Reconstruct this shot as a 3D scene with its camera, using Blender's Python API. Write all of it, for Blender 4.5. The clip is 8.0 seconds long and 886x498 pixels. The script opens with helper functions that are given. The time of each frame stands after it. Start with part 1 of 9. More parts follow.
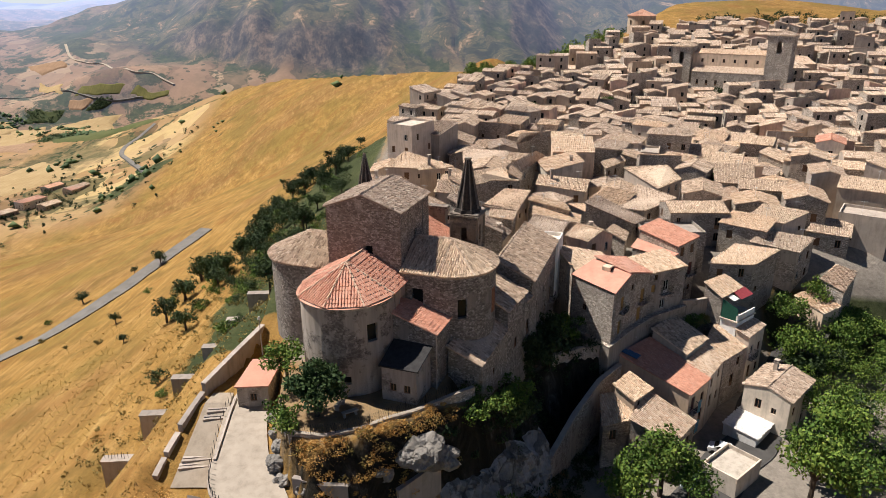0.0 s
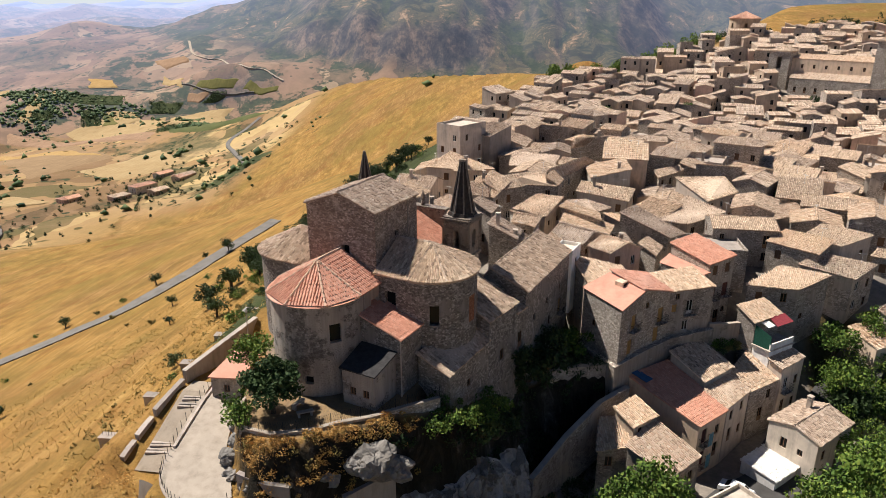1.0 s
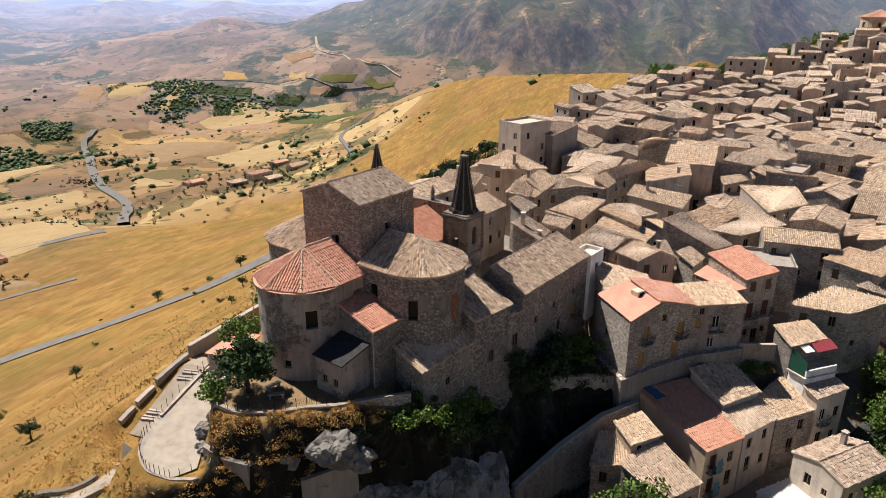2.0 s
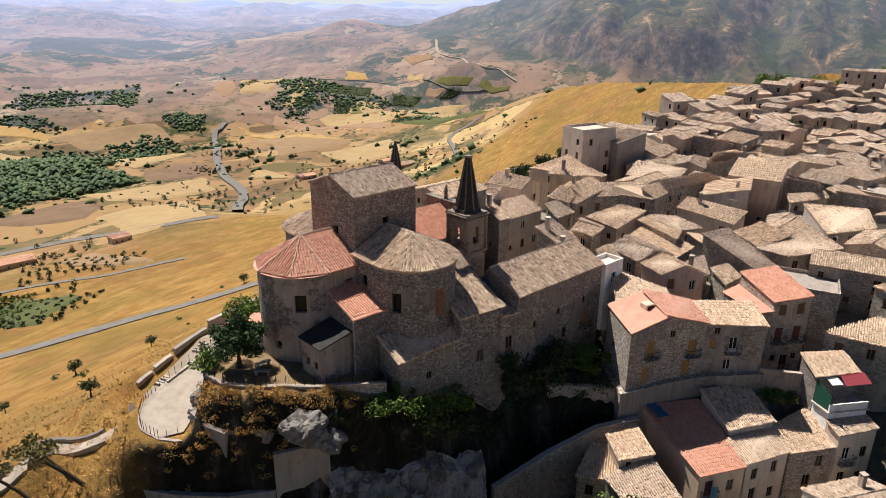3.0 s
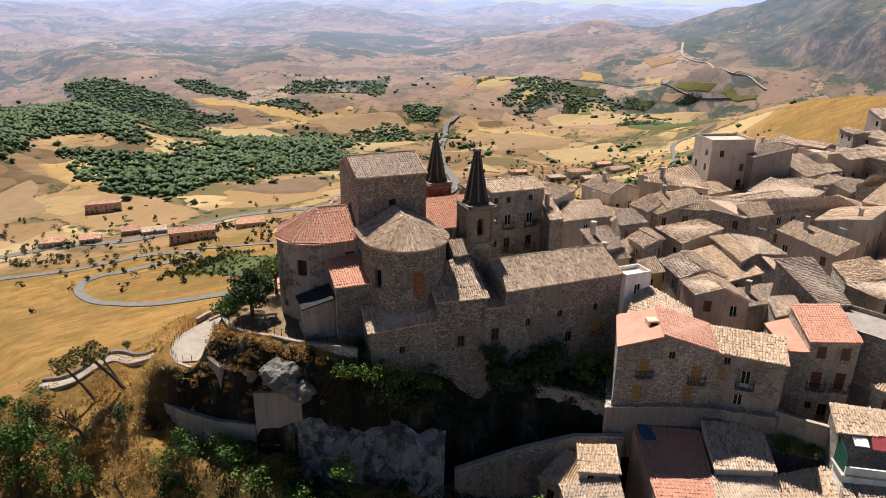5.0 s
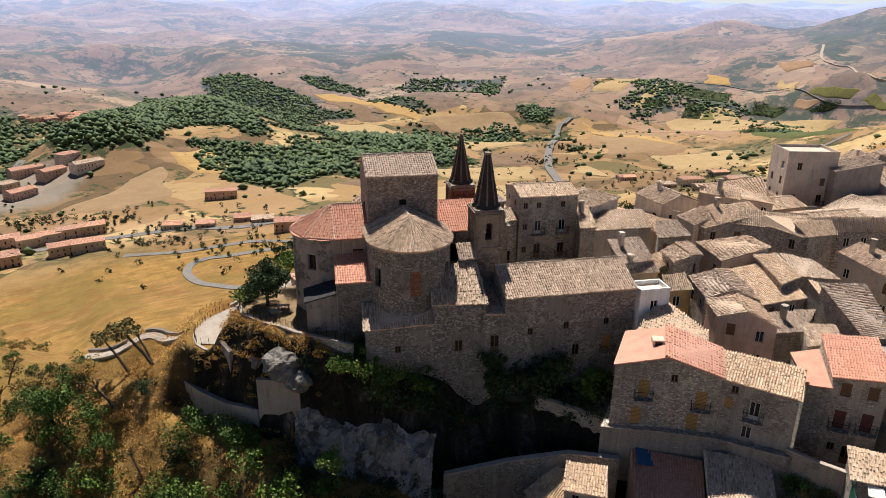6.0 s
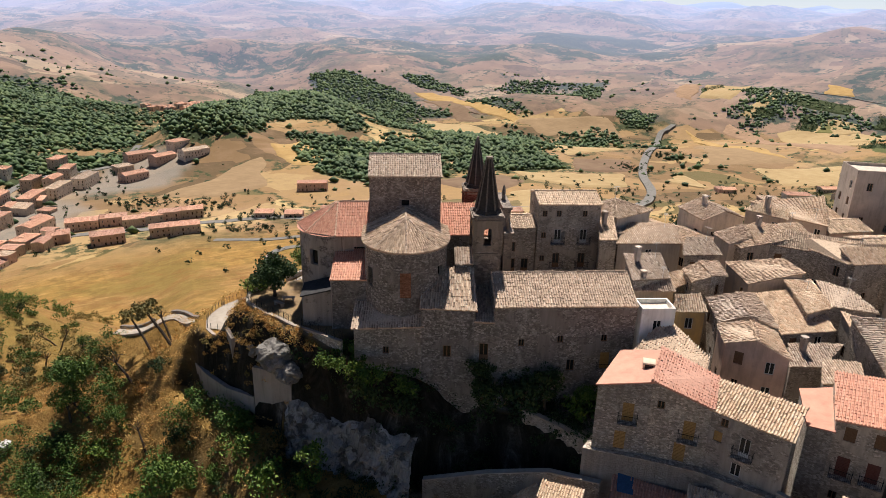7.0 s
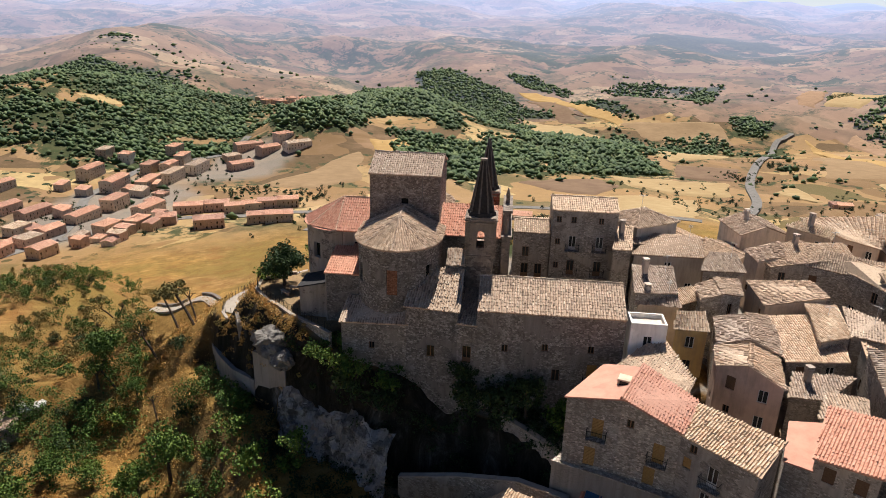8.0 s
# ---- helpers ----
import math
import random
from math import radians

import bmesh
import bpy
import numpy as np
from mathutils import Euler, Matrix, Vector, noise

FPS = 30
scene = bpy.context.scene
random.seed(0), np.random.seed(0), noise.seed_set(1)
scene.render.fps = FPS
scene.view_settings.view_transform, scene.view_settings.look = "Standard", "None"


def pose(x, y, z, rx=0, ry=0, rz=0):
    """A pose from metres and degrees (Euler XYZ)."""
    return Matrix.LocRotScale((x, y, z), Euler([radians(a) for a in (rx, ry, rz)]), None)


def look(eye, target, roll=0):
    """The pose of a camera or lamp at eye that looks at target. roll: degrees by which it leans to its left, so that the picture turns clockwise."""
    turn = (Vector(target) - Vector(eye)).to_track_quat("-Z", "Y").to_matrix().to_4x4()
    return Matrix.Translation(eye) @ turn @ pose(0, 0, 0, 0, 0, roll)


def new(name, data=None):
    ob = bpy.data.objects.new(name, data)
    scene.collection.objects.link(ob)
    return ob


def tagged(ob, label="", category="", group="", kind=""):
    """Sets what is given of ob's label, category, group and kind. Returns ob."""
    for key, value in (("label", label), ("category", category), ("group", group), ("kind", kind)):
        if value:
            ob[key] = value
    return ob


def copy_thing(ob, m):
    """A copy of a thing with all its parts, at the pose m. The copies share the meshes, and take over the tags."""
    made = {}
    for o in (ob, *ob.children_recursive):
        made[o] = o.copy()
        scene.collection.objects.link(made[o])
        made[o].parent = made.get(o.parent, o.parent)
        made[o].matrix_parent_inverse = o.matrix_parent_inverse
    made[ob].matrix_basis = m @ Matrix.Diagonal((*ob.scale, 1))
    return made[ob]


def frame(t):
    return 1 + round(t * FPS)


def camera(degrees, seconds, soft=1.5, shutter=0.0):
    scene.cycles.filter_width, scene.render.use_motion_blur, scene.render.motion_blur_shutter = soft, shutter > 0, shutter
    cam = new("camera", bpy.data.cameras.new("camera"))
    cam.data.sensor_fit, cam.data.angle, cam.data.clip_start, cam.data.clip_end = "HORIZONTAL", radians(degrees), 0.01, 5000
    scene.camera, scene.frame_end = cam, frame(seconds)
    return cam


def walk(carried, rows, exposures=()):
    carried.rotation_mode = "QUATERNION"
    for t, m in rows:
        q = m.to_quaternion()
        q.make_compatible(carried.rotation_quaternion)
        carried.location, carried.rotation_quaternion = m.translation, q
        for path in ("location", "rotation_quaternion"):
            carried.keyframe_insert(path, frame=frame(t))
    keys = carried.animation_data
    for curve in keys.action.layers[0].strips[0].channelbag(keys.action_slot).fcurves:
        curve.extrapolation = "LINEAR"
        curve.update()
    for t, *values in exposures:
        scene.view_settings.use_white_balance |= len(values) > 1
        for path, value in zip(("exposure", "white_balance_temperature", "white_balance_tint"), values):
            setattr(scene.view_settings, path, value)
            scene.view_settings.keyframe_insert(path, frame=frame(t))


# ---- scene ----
cam = camera(65.9, 8.0, 0.75)
PATH = [
    (0, (0.48, -3.067, 38.247), (0.468, -1.19, 37.554), -0.3),
    (0.5, (6.595, -1.293, 37.91), (6.451, 0.579, 37.218), -0.1),
    (1, (12.779, 0.476, 37.605), (12.484, 2.331, 36.916), -0.0),
    (1.5, (18.957, 2.235, 37.353), (18.504, 4.058, 36.666), -0.0),
    (2.8, (35.138, 7.198, 36.976), (34.289, 8.872, 36.284), 0.3),
    (3, (37.436, 7.915, 36.958), (36.531, 9.561, 36.274), 0.5),
    (3.5, (43.544, 10.418, 36.851), (42.5, 11.98, 36.167), 0.6),
    (4, (49.613, 13.359, 36.914), (48.438, 14.823, 36.227), 0.6),
    (4.5, (55.201, 16.896, 36.916), (53.903, 18.252, 36.227), 0.7),
    (5, (60.036, 21.129, 37.063), (58.625, 22.367, 36.371), 0.8),
    (5.2, (61.729, 23.06, 37.158), (60.277, 24.248, 36.465), 0.9),
    (6.3, (68.371, 34.525, 37.409), (66.728, 35.427, 36.712), 0.8),
    (6.5, (69.131, 36.473, 37.414), (67.465, 37.332, 36.716), 1.1),
    (7, (71.289, 42.078, 37.546), (69.562, 42.806, 36.847), 1.3),
    (7.5, (73.302, 47.925, 37.71), (71.525, 48.515, 37.007), 1.5),
    (8, (75.156, 54.019, 37.899), (73.339, 54.467, 37.192), 1.5),
]
walk(cam, [(t, look(eye, target, roll)) for t, eye, target, roll in PATH], [(0.0, 0.6), (8.0, 0.64)])

# ---- world, sun ----
SUN_AZ, SUN_EL = radians(-68.0), radians(57.5)  # azimuth from +y towards +x, height above the horizon
world = bpy.data.worlds.new("world")
scene.world = world
world.use_nodes = True
_wn = world.node_tree.nodes
_sky = _wn.new("ShaderNodeTexSky")
_sky.sky_type, _sky.sun_disc = "NISHITA", False
_sky.sun_elevation, _sky.sun_rotation = SUN_EL, SUN_AZ
_sky.altitude, _sky.air_density, _sky.dust_density, _sky.ozone_density = 900, 0.5, 0.0, 5.0
world.node_tree.links.new(_sky.outputs[0], _wn["Background"].inputs[0])
_wn["Background"].inputs[1].default_value = 0.05
sun = new("sun", bpy.data.lights.new("sun", "SUN"))
sun.data.energy, sun.data.angle, sun.data.color = 5.0, radians(0.5), (1.0, 0.945, 0.885)
_to_sun = Vector((math.sin(SUN_AZ) * math.cos(SUN_EL), math.cos(SUN_AZ) * math.cos(SUN_EL), math.sin(SUN_EL)))
sun.rotation_mode = "QUATERNION"
sun.rotation_quaternion = (-_to_sun).to_track_quat("-Z", "Y")


# ---- materials ----
class Nodes:
    """A node material under construction."""

    def __init__(self, name, rough=0.9, metal=0.0, spec=0.25):
        self.mat = bpy.data.materials.new(name)
        self.mat.use_nodes = True
        self.tree = self.mat.node_tree
        self.bsdf = self.tree.nodes["Principled BSDF"]
        self.bsdf.inputs["Roughness"].default_value = rough
        self.bsdf.inputs["Metallic"].default_value = metal
        self.bsdf.inputs["Specular IOR Level"].default_value = spec

    def add(self, kind, ins=None, **props):
        n = self.tree.nodes.new(kind)
        for k, v in props.items():
            setattr(n, k, v)
        for k, v in (ins or {}).items():
            if isinstance(v, bpy.types.NodeSocket):
                self.tree.links.new(v, n.inputs[k])
            else:
                n.inputs[k].default_value = v
        return n

    def coords(self, scale=(1, 1, 1), where="Object"):
        tc = self.add("ShaderNodeTexCoord")
        return self.add("ShaderNodeMapping", {"Vector": tc.outputs[where], "Scale": scale}).outputs[0]

    def position(self, scale=(1, 1, 1)):
        g = self.add("ShaderNodeNewGeometry")
        return self.add("ShaderNodeMapping", {"Vector": g.outputs["Position"], "Scale": scale}).outputs[0]

    def noise(self, vec, scale, detail=4.0, rough=0.6, distort=0.0):
        n = self.add("ShaderNodeTexNoise", {"Vector": vec, "Scale": scale, "Detail": detail, "Roughness": rough, "Distortion": distort})
        return n.outputs["Fac"]

    def ramp(self, fac, stops, mode="LINEAR"):
        n = self.add("ShaderNodeValToRGB", {"Fac": fac})
        n.color_ramp.interpolation = mode
        el = n.color_ramp.elements
        while len(el) < len(stops):
            el.new(0.5)
        for e, (p, c) in zip(el, stops):
            e.position = p
            e.color = (*c, 1) if len(c) == 3 else c
        return n.outputs[0]

    def mix(self, fac, a, b, blend="MIX"):
        n = self.add("ShaderNodeMix", data_type="RGBA", blend_type=blend)
        for i, v in ((0, fac), (6, a), (7, b)):
            if isinstance(v, bpy.types.NodeSocket):
                self.tree.links.new(v, n.inputs[i])
            else:
                n.inputs[i].default_value = v if i == 0 else (*v, 1)
        return n.outputs[2]

    def math(self, op, a, b=0.5, c=0.0):
        n = self.add("ShaderNodeMath", operation=op)
        for i, v in enumerate((a, b, c)):
            if isinstance(v, bpy.types.NodeSocket):
                self.tree.links.new(v, n.inputs[i])
            else:
                n.inputs[i].default_value = v
        return n.outputs[0]

    def grey(self, v):
        return self.add("ShaderNodeCombineColor", {0: v, 1: v, 2: v}).outputs[0]

    def out(self, colour, bump=None, strength=0.5, distance=0.05, rough=None):
        if isinstance(colour, bpy.types.NodeSocket):
            self.tree.links.new(colour, self.bsdf.inputs["Base Color"])
        else:
            self.bsdf.inputs["Base Color"].default_value = (*colour, 1)
        if bump is not None:
            b = self.add("ShaderNodeBump", {"Height": bump, "Strength": strength, "Distance": distance})
            self.tree.links.new(b.outputs[0], self.bsdf.inputs["Normal"])
        if rough is not None:
            self.tree.links.new(rough, self.bsdf.inputs["Roughness"])
        return self.mat


def masonry(name, dark, mid, light, size=0.4, course=0.28, render_patch=0.0, patch=(0.4, 0.35, 0.3)):
    """Rubble stone wall, in places still plastered over."""
    m = Nodes(name, 0.92)
    v = m.coords((1 / size, 1 / size, 1 / course))
    wob = m.add("ShaderNodeTexNoise", {"Vector": v, "Scale": 1.2, "Detail": 2.0})
    vec = m.add("ShaderNodeVectorMath", {0: v, 1: wob.outputs["Color"]}, operation="ADD").outputs[0]
    cell = m.add("ShaderNodeTexVoronoi", {"Vector": vec, "Scale": 1.0, "Randomness": 0.85})
    edge = m.add("ShaderNodeTexVoronoi", {"Vector": vec, "Scale": 1.0, "Randomness": 0.85}, feature="DISTANCE_TO_EDGE")
    tone = m.add("ShaderNodeSeparateColor", {0: cell.outputs["Color"]}).outputs[0]
    col = m.ramp(tone, [(0.0, tuple(0.6 * c for c in dark)), (0.3, dark), (0.6, mid), (0.88, light), (1.0, tuple(1.2 * c for c in light))])
    mortar = m.ramp(edge.outputs["Distance"], [(0.0, (0, 0, 0)), (0.1, (1, 1, 1))])
    col = m.mix(mortar, tuple(1.05 * c for c in dark), col)
    o = m.coords((1, 1, 1))
    fine = m.noise(o, 6.0, 5.0, 0.7)
    col = m.mix(0.2, col, m.ramp(fine, [(0.3, tuple(0.6 * c for c in dark)), (0.7, light)]), "MIX")
    big = m.noise(o, 0.25, 4.0, 0.6)
    col = m.mix(m.ramp(big, [(0.4, (0, 0, 0)), (0.72, (0.7, 0.7, 0.7))]), col, tuple(0.55 * c for c in mid))
    bloom = m.noise(o, 0.6, 6.0, 0.7, 0.5)
    col = m.mix(m.ramp(bloom, [(0.54, (0, 0, 0)), (0.72, (0.55, 0.55, 0.55))]), col, tuple(min(0.8, 1.15 * c) for c in light))
    runs = m.noise(m.coords((0.9, 0.9, 0.1)), 1.1, 5.0, 0.65)
    col = m.mix(m.ramp(runs, [(0.55, (0, 0, 0)), (0.75, (0.5, 0.5, 0.5))]), col, tuple(0.5 * c for c in dark))
    if render_patch > 0:
        pn = m.noise(o, 0.35, 6.0, 0.65)
        pm = m.ramp(pn, [(render_patch - 0.03, (1, 1, 1)), (render_patch + 0.03, (0, 0, 0))])
        streak = m.noise(m.coords((1.2, 1.2, 0.12)), 1.5, 4.0, 0.6)
        pcol = m.mix(m.ramp(streak, [(0.35, (0, 0, 0)), (0.7, (0.7, 0.7, 0.7))]), patch, tuple(0.55 * c for c in patch))
        col = m.mix(pm, col, pcol)
    rnd = m.add("ShaderNodeObjectInfo").outputs["Random"]
    col = m.mix(1.0, col, m.ramp(rnd, [(0, (0.86, 0.86, 0.88)), (1, (1.12, 1.1, 1.06))]), "MULTIPLY")
    h = m.math("ADD", m.math("MULTIPLY", mortar, 0.8), fine)
    return m.out(col, h, 0.9, 0.1)


def plaster(name, colour, dirt=(0.2, 0.17, 0.14), vary=0.25):
    """Old limewash or cement render with runs of dirt."""
    m = Nodes(name, 0.9)
    o = m.coords()
    streak = m.noise(m.coords((1.0, 1.0, 0.15)), 1.3, 5.0, 0.65)
    blot = m.noise(o, 0.5, 5.0, 0.6)
    fine = m.noise(o, 14.0, 4.0, 0.7)
    col = m.mix(m.ramp(streak, [(0.45, (0, 0, 0)), (0.8, (0.75, 0.75, 0.75))]), colour, dirt)
    col = m.mix(m.ramp(blot, [(0.42, (0, 0, 0)), (0.72, (0.6, 0.6, 0.6))]), col, tuple(min(1, 1.35 * c) for c in colour))
    rnd = m.add("ShaderNodeObjectInfo").outputs["Random"]
    col = m.mix(1.0, col, m.ramp(rnd, [(0, (1 - vary, 1 - vary, 1 - vary)), (0.5, (1, 0.97, 0.93)), (1, (1 + vary, 1 + 0.9 * vary, 1 + 0.8 * vary))]), "MULTIPLY")
    return m.out(col, fine, 0.35, 0.02)


def tile_mat(name, stops, stain=(0.12, 0.105, 0.085), amount=0.55):
    """Clay barrel tiles, each its own shade, with lichen and soot."""
    m = Nodes(name, 0.88)
    g = m.add("ShaderNodeNewGeometry")
    n = len(stops) - 1
    col = m.ramp(g.outputs["Random Per Island"], [(i / n, c) for i, c in enumerate(stops)])
    o = m.coords()
    big = m.noise(o, 0.7, 6.0, 0.7)
    fine = m.noise(o, 9.0, 4.0, 0.7)
    col = m.mix(m.ramp(big, [(0.45, (0, 0, 0)), (0.75, (amount, amount, amount))]), col, stain)
    spots = m.noise(o, 3.2, 4.0, 0.75)
    col = m.mix(m.ramp(spots, [(0.52, (0, 0, 0)), (0.64, (amount, amount, amount))]), col, tuple(0.75 * c for c in stain))
    col = m.mix(m.ramp(fine, [(0.5, (0, 0, 0)), (0.8, (0.45, 0.45, 0.45))]), col, stain)
    rnd = m.add("ShaderNodeObjectInfo").outputs["Random"]
    col = m.mix(1.0, col, m.ramp(rnd, [(0, (0.82, 0.82, 0.84)), (0.5, (1, 0.98, 0.95)), (1, (1.15, 1.12, 1.05))]), "MULTIPLY")
    return m.out(col, fine, 0.4, 0.02)


def plain(name, colour, rough=0.6, metal=0.0, vary=0.3, scale=5.0):
    m = Nodes(name, rough, metal)
    f = m.noise(m.coords(), scale, 4.0, 0.65)
    return m.out(m.mix(m.ramp(f, [(0.35, (0, 0, 0)), (0.7, (1, 1, 1))]), colour, tuple((1 - vary) * c for c in colour)), f, 0.2, 0.02)


def leaves(name, a, b, c):
    m = Nodes(name, 0.75)
    g = m.add("ShaderNodeNewGeometry")
    col = m.ramp(g.outputs["Random Per Island"], [(0, a), (0.5, b), (1, c)])
    rnd = m.add("ShaderNodeObjectInfo").outputs["Random"]
    col = m.mix(1.0, col, m.ramp(rnd, [(0, (0.75, 0.8, 0.75)), (1, (1.25, 1.15, 1.0))]), "MULTIPLY")
    stand = m.noise(m.position(), 0.02, 5.0, 0.65)
    col = m.mix(m.ramp(stand, [(0.4, (0, 0, 0)), (0.65, (0.5, 0.5, 0.5))]), col, tuple(0.55 * v for v in a))
    return m.out(col)


M_CHURCH = masonry("church_rubble", (0.2, 0.172, 0.145), (0.36, 0.315, 0.27), (0.56, 0.505, 0.445), 0.25, 0.17, 0.43, (0.36, 0.318, 0.275))
M_APSE = masonry("church_render", (0.19, 0.16, 0.135), (0.34, 0.285, 0.24), (0.49, 0.43, 0.37), 0.27, 0.19, 0.55, (0.54, 0.465, 0.39))
M_TOWER = masonry("tower_rubble", (0.21, 0.16, 0.13), (0.4, 0.31, 0.26), (0.64, 0.55, 0.48), 0.24, 0.15)
M_BELL = masonry("bell_tower_stone", (0.2, 0.16, 0.13), (0.34, 0.275, 0.22), (0.44, 0.37, 0.3), 0.5, 0.3, 0.5, (0.36, 0.295, 0.235))
M_SPIRE = plain("spire_majolica", (0.05, 0.042, 0.036), 0.7, 0.0, 0.5, 3.0)
M_RIB = plain("spire_rib", (0.19, 0.16, 0.135), 0.7, 0.0, 0.5, 4.0)
M_STONE = masonry("house_stone", (0.32, 0.265, 0.22), (0.52, 0.445, 0.37), (0.72, 0.64, 0.55), 0.27, 0.16)
M_STONE2 = masonry("house_stone_patched", (0.3, 0.25, 0.205), (0.48, 0.405, 0.335), (0.67, 0.585, 0.5), 0.26, 0.16, 0.46, (0.55, 0.465, 0.385))
M_PLAST = [plaster("limewash_grey", (0.47, 0.395, 0.33)), plaster("limewash_tan", (0.53, 0.41, 0.305)),
           plaster("limewash_pink", (0.52, 0.37, 0.295)), plaster("limewash_pale", (0.56, 0.49, 0.41)), plaster("cement_render", (0.42, 0.36, 0.31))]
M_OCHREWALL = plaster("ochre_limewash", (0.5, 0.34, 0.14))
M_CONCRETE = plaster("weathered_concrete", (0.33, 0.285, 0.25), (0.13, 0.11, 0.095))
M_PAVE = plaster("pale_paving", (0.36, 0.31, 0.255), (0.2, 0.165, 0.13), 0.12)
M_PATH = plaster("worn_path", (0.3, 0.25, 0.195), (0.17, 0.13, 0.09), 0.1)
M_ROCK = masonry("grey_limestone", (0.16, 0.145, 0.125), (0.25, 0.23, 0.205), (0.36, 0.335, 0.31), 2.2, 1.6)
M_LIME = masonry("white_limestone", (0.08, 0.072, 0.06), (0.22, 0.205, 0.185), (0.42, 0.4, 0.37), 1.4, 2.0, 0.5, (0.36, 0.342, 0.32))
M_BLUE = plain("blue_sheet", (0.05, 0.13, 0.24), 0.5)
M_AWNING = plain("dark_red_awning", (0.3, 0.05, 0.06), 0.8)
M_GREEN = plain("dark_green_netting", (0.02, 0.09, 0.06), 0.8)
M_WHITE = plaster("white_paint", (0.75, 0.73, 0.7), (0.4, 0.37, 0.33), 0.1)
M_TILE = tile_mat("old_clay_tiles", [(0.26, 0.19, 0.14), (0.46, 0.345, 0.26), (0.61, 0.48, 0.37), (0.51, 0.37, 0.27), (0.74, 0.615, 0.49)], (0.175, 0.14, 0.11), 0.42)
M_TILE_WARM = tile_mat("sunlit_clay_tiles", [(0.38, 0.265, 0.185), (0.55, 0.41, 0.295), (0.66, 0.52, 0.39), (0.55, 0.375, 0.26), (0.74, 0.62, 0.49)], (0.21, 0.165, 0.13), 0.36)
M_RED = tile_mat("new_red_tiles", [(0.5, 0.235, 0.16), (0.6, 0.31, 0.22), (0.66, 0.37, 0.27), (0.55, 0.27, 0.185)], (0.32, 0.19, 0.145), 0.35)
M_HIPS = tile_mat("pale_ridge_tiles", [(0.5, 0.34, 0.25), (0.6, 0.44, 0.33), (0.55, 0.38, 0.28)], (0.35, 0.25, 0.19), 0.4)
M_REDPLAIN = plaster("red_roof_coat", (0.5, 0.25, 0.18), (0.33, 0.18, 0.13), 0.1)
M_BRICKWALL = masonry("red_brick_wall", (0.2, 0.08, 0.06), (0.3, 0.13, 0.1), (0.38, 0.19, 0.15), 0.3, 0.12)
M_BRICKFILL = masonry("orange_brick_fill", (0.27, 0.11, 0.06), (0.38, 0.17, 0.1), (0.45, 0.24, 0.15), 0.25, 0.1)
M_CLOTH = plain("light_blue_cloth", (0.2, 0.42, 0.55), 0.9)
M_SHUTRED = plain("dark_red_shutter", (0.16, 0.06, 0.045), 0.6)
M_PLINTH = masonry("plinth_rubble", (0.24, 0.195, 0.16), (0.36, 0.3, 0.245), (0.48, 0.41, 0.35), 0.4, 0.26, 0.57, (0.4, 0.335, 0.28))
# near-black: glass panes, and panels that stand for shade in open holes
M_GLASS_HOLLOW = Nodes("glass_and_hollow", 0.25, 0.0, 0.25).out((0.012, 0.013, 0.014))
M_WOOD = plain("weathered_wood", (0.2, 0.11, 0.06), 0.7)
M_OCHRE = plain("ochre_shutter", (0.42, 0.25, 0.09), 0.6)
M_FRAME = plain("white_frame", (0.6, 0.58, 0.55), 0.5)
M_IRON = plain("wrought_iron", (0.03, 0.03, 0.03), 0.5, 0.6)
M_SLATE = plain("dark_bitumen_roof", (0.045, 0.042, 0.042), 0.9, 0.0, 0.5, 2.0)
M_BARK = plain("bark", (0.09, 0.065, 0.045), 0.95, 0.0, 0.5)
M_LEAF_PINE = leaves("pine_needles", (0.02, 0.045, 0.014), (0.04, 0.075, 0.02), (0.065, 0.1, 0.03))
M_LEAF = leaves("broad_leaves", (0.038, 0.082, 0.013), (0.088, 0.155, 0.024), (0.17, 0.225, 0.042))
M_LEAF_DARK = leaves("ivy_leaves", (0.02, 0.04, 0.012), (0.035, 0.06, 0.018), (0.055, 0.085, 0.025))
M_LEAF_OLIVE = leaves("dry_leaves", (0.12, 0.11, 0.035), (0.2, 0.16, 0.05), (0.28, 0.21, 0.07))
M_WOODS = leaves("woodland_leaves", (0.032, 0.064, 0.025), (0.06, 0.105, 0.036), (0.105, 0.145, 0.052))
M_RUST = leaves("scorched_grass", (0.33, 0.18, 0.05), (0.5, 0.29, 0.09), (0.6, 0.4, 0.155))


# ---- meshes ----
def mesh_np(name, V, F, mats, idx=None, smooth=False):
    V = np.asarray(V, dtype=np.float32).reshape(-1, 3)
    F = np.asarray(F, dtype=np.int32)
    me = bpy.data.meshes.new(name)
    me.vertices.add(len(V))
    me.vertices.foreach_set("co", V.ravel())
    k = F.shape[1]
    me.loops.add(F.size)
    me.loops.foreach_set("vertex_index", F.ravel())
    me.polygons.add(len(F))
    me.polygons.foreach_set("loop_start", np.arange(0, F.size, k, dtype=np.int32))
    if idx is not None:
        me.polygons.foreach_set("material_index", np.asarray(idx, dtype=np.int32))
    me.polygons.foreach_set("use_smooth", np.full(len(F), smooth))
    me.update(calc_edges=True)
    for m in mats if isinstance(mats, (list, tuple)) else [mats]:
        me.materials.append(m)
    return me


def mesh_bm(name, bm, mats):
    me = bpy.data.meshes.new(name)
    bm.normal_update()
    bm.to_mesh(me)
    bm.free()
    for m in mats if isinstance(mats, (list, tuple)) else [mats]:
        me.materials.append(m)
    return me


def child(name, me, parent, label="", m=None):
    ob = new(name, me)
    ob.parent = parent
    if m is not None:
        ob.matrix_basis = m
    if label:
        tagged(ob, label)
    return ob


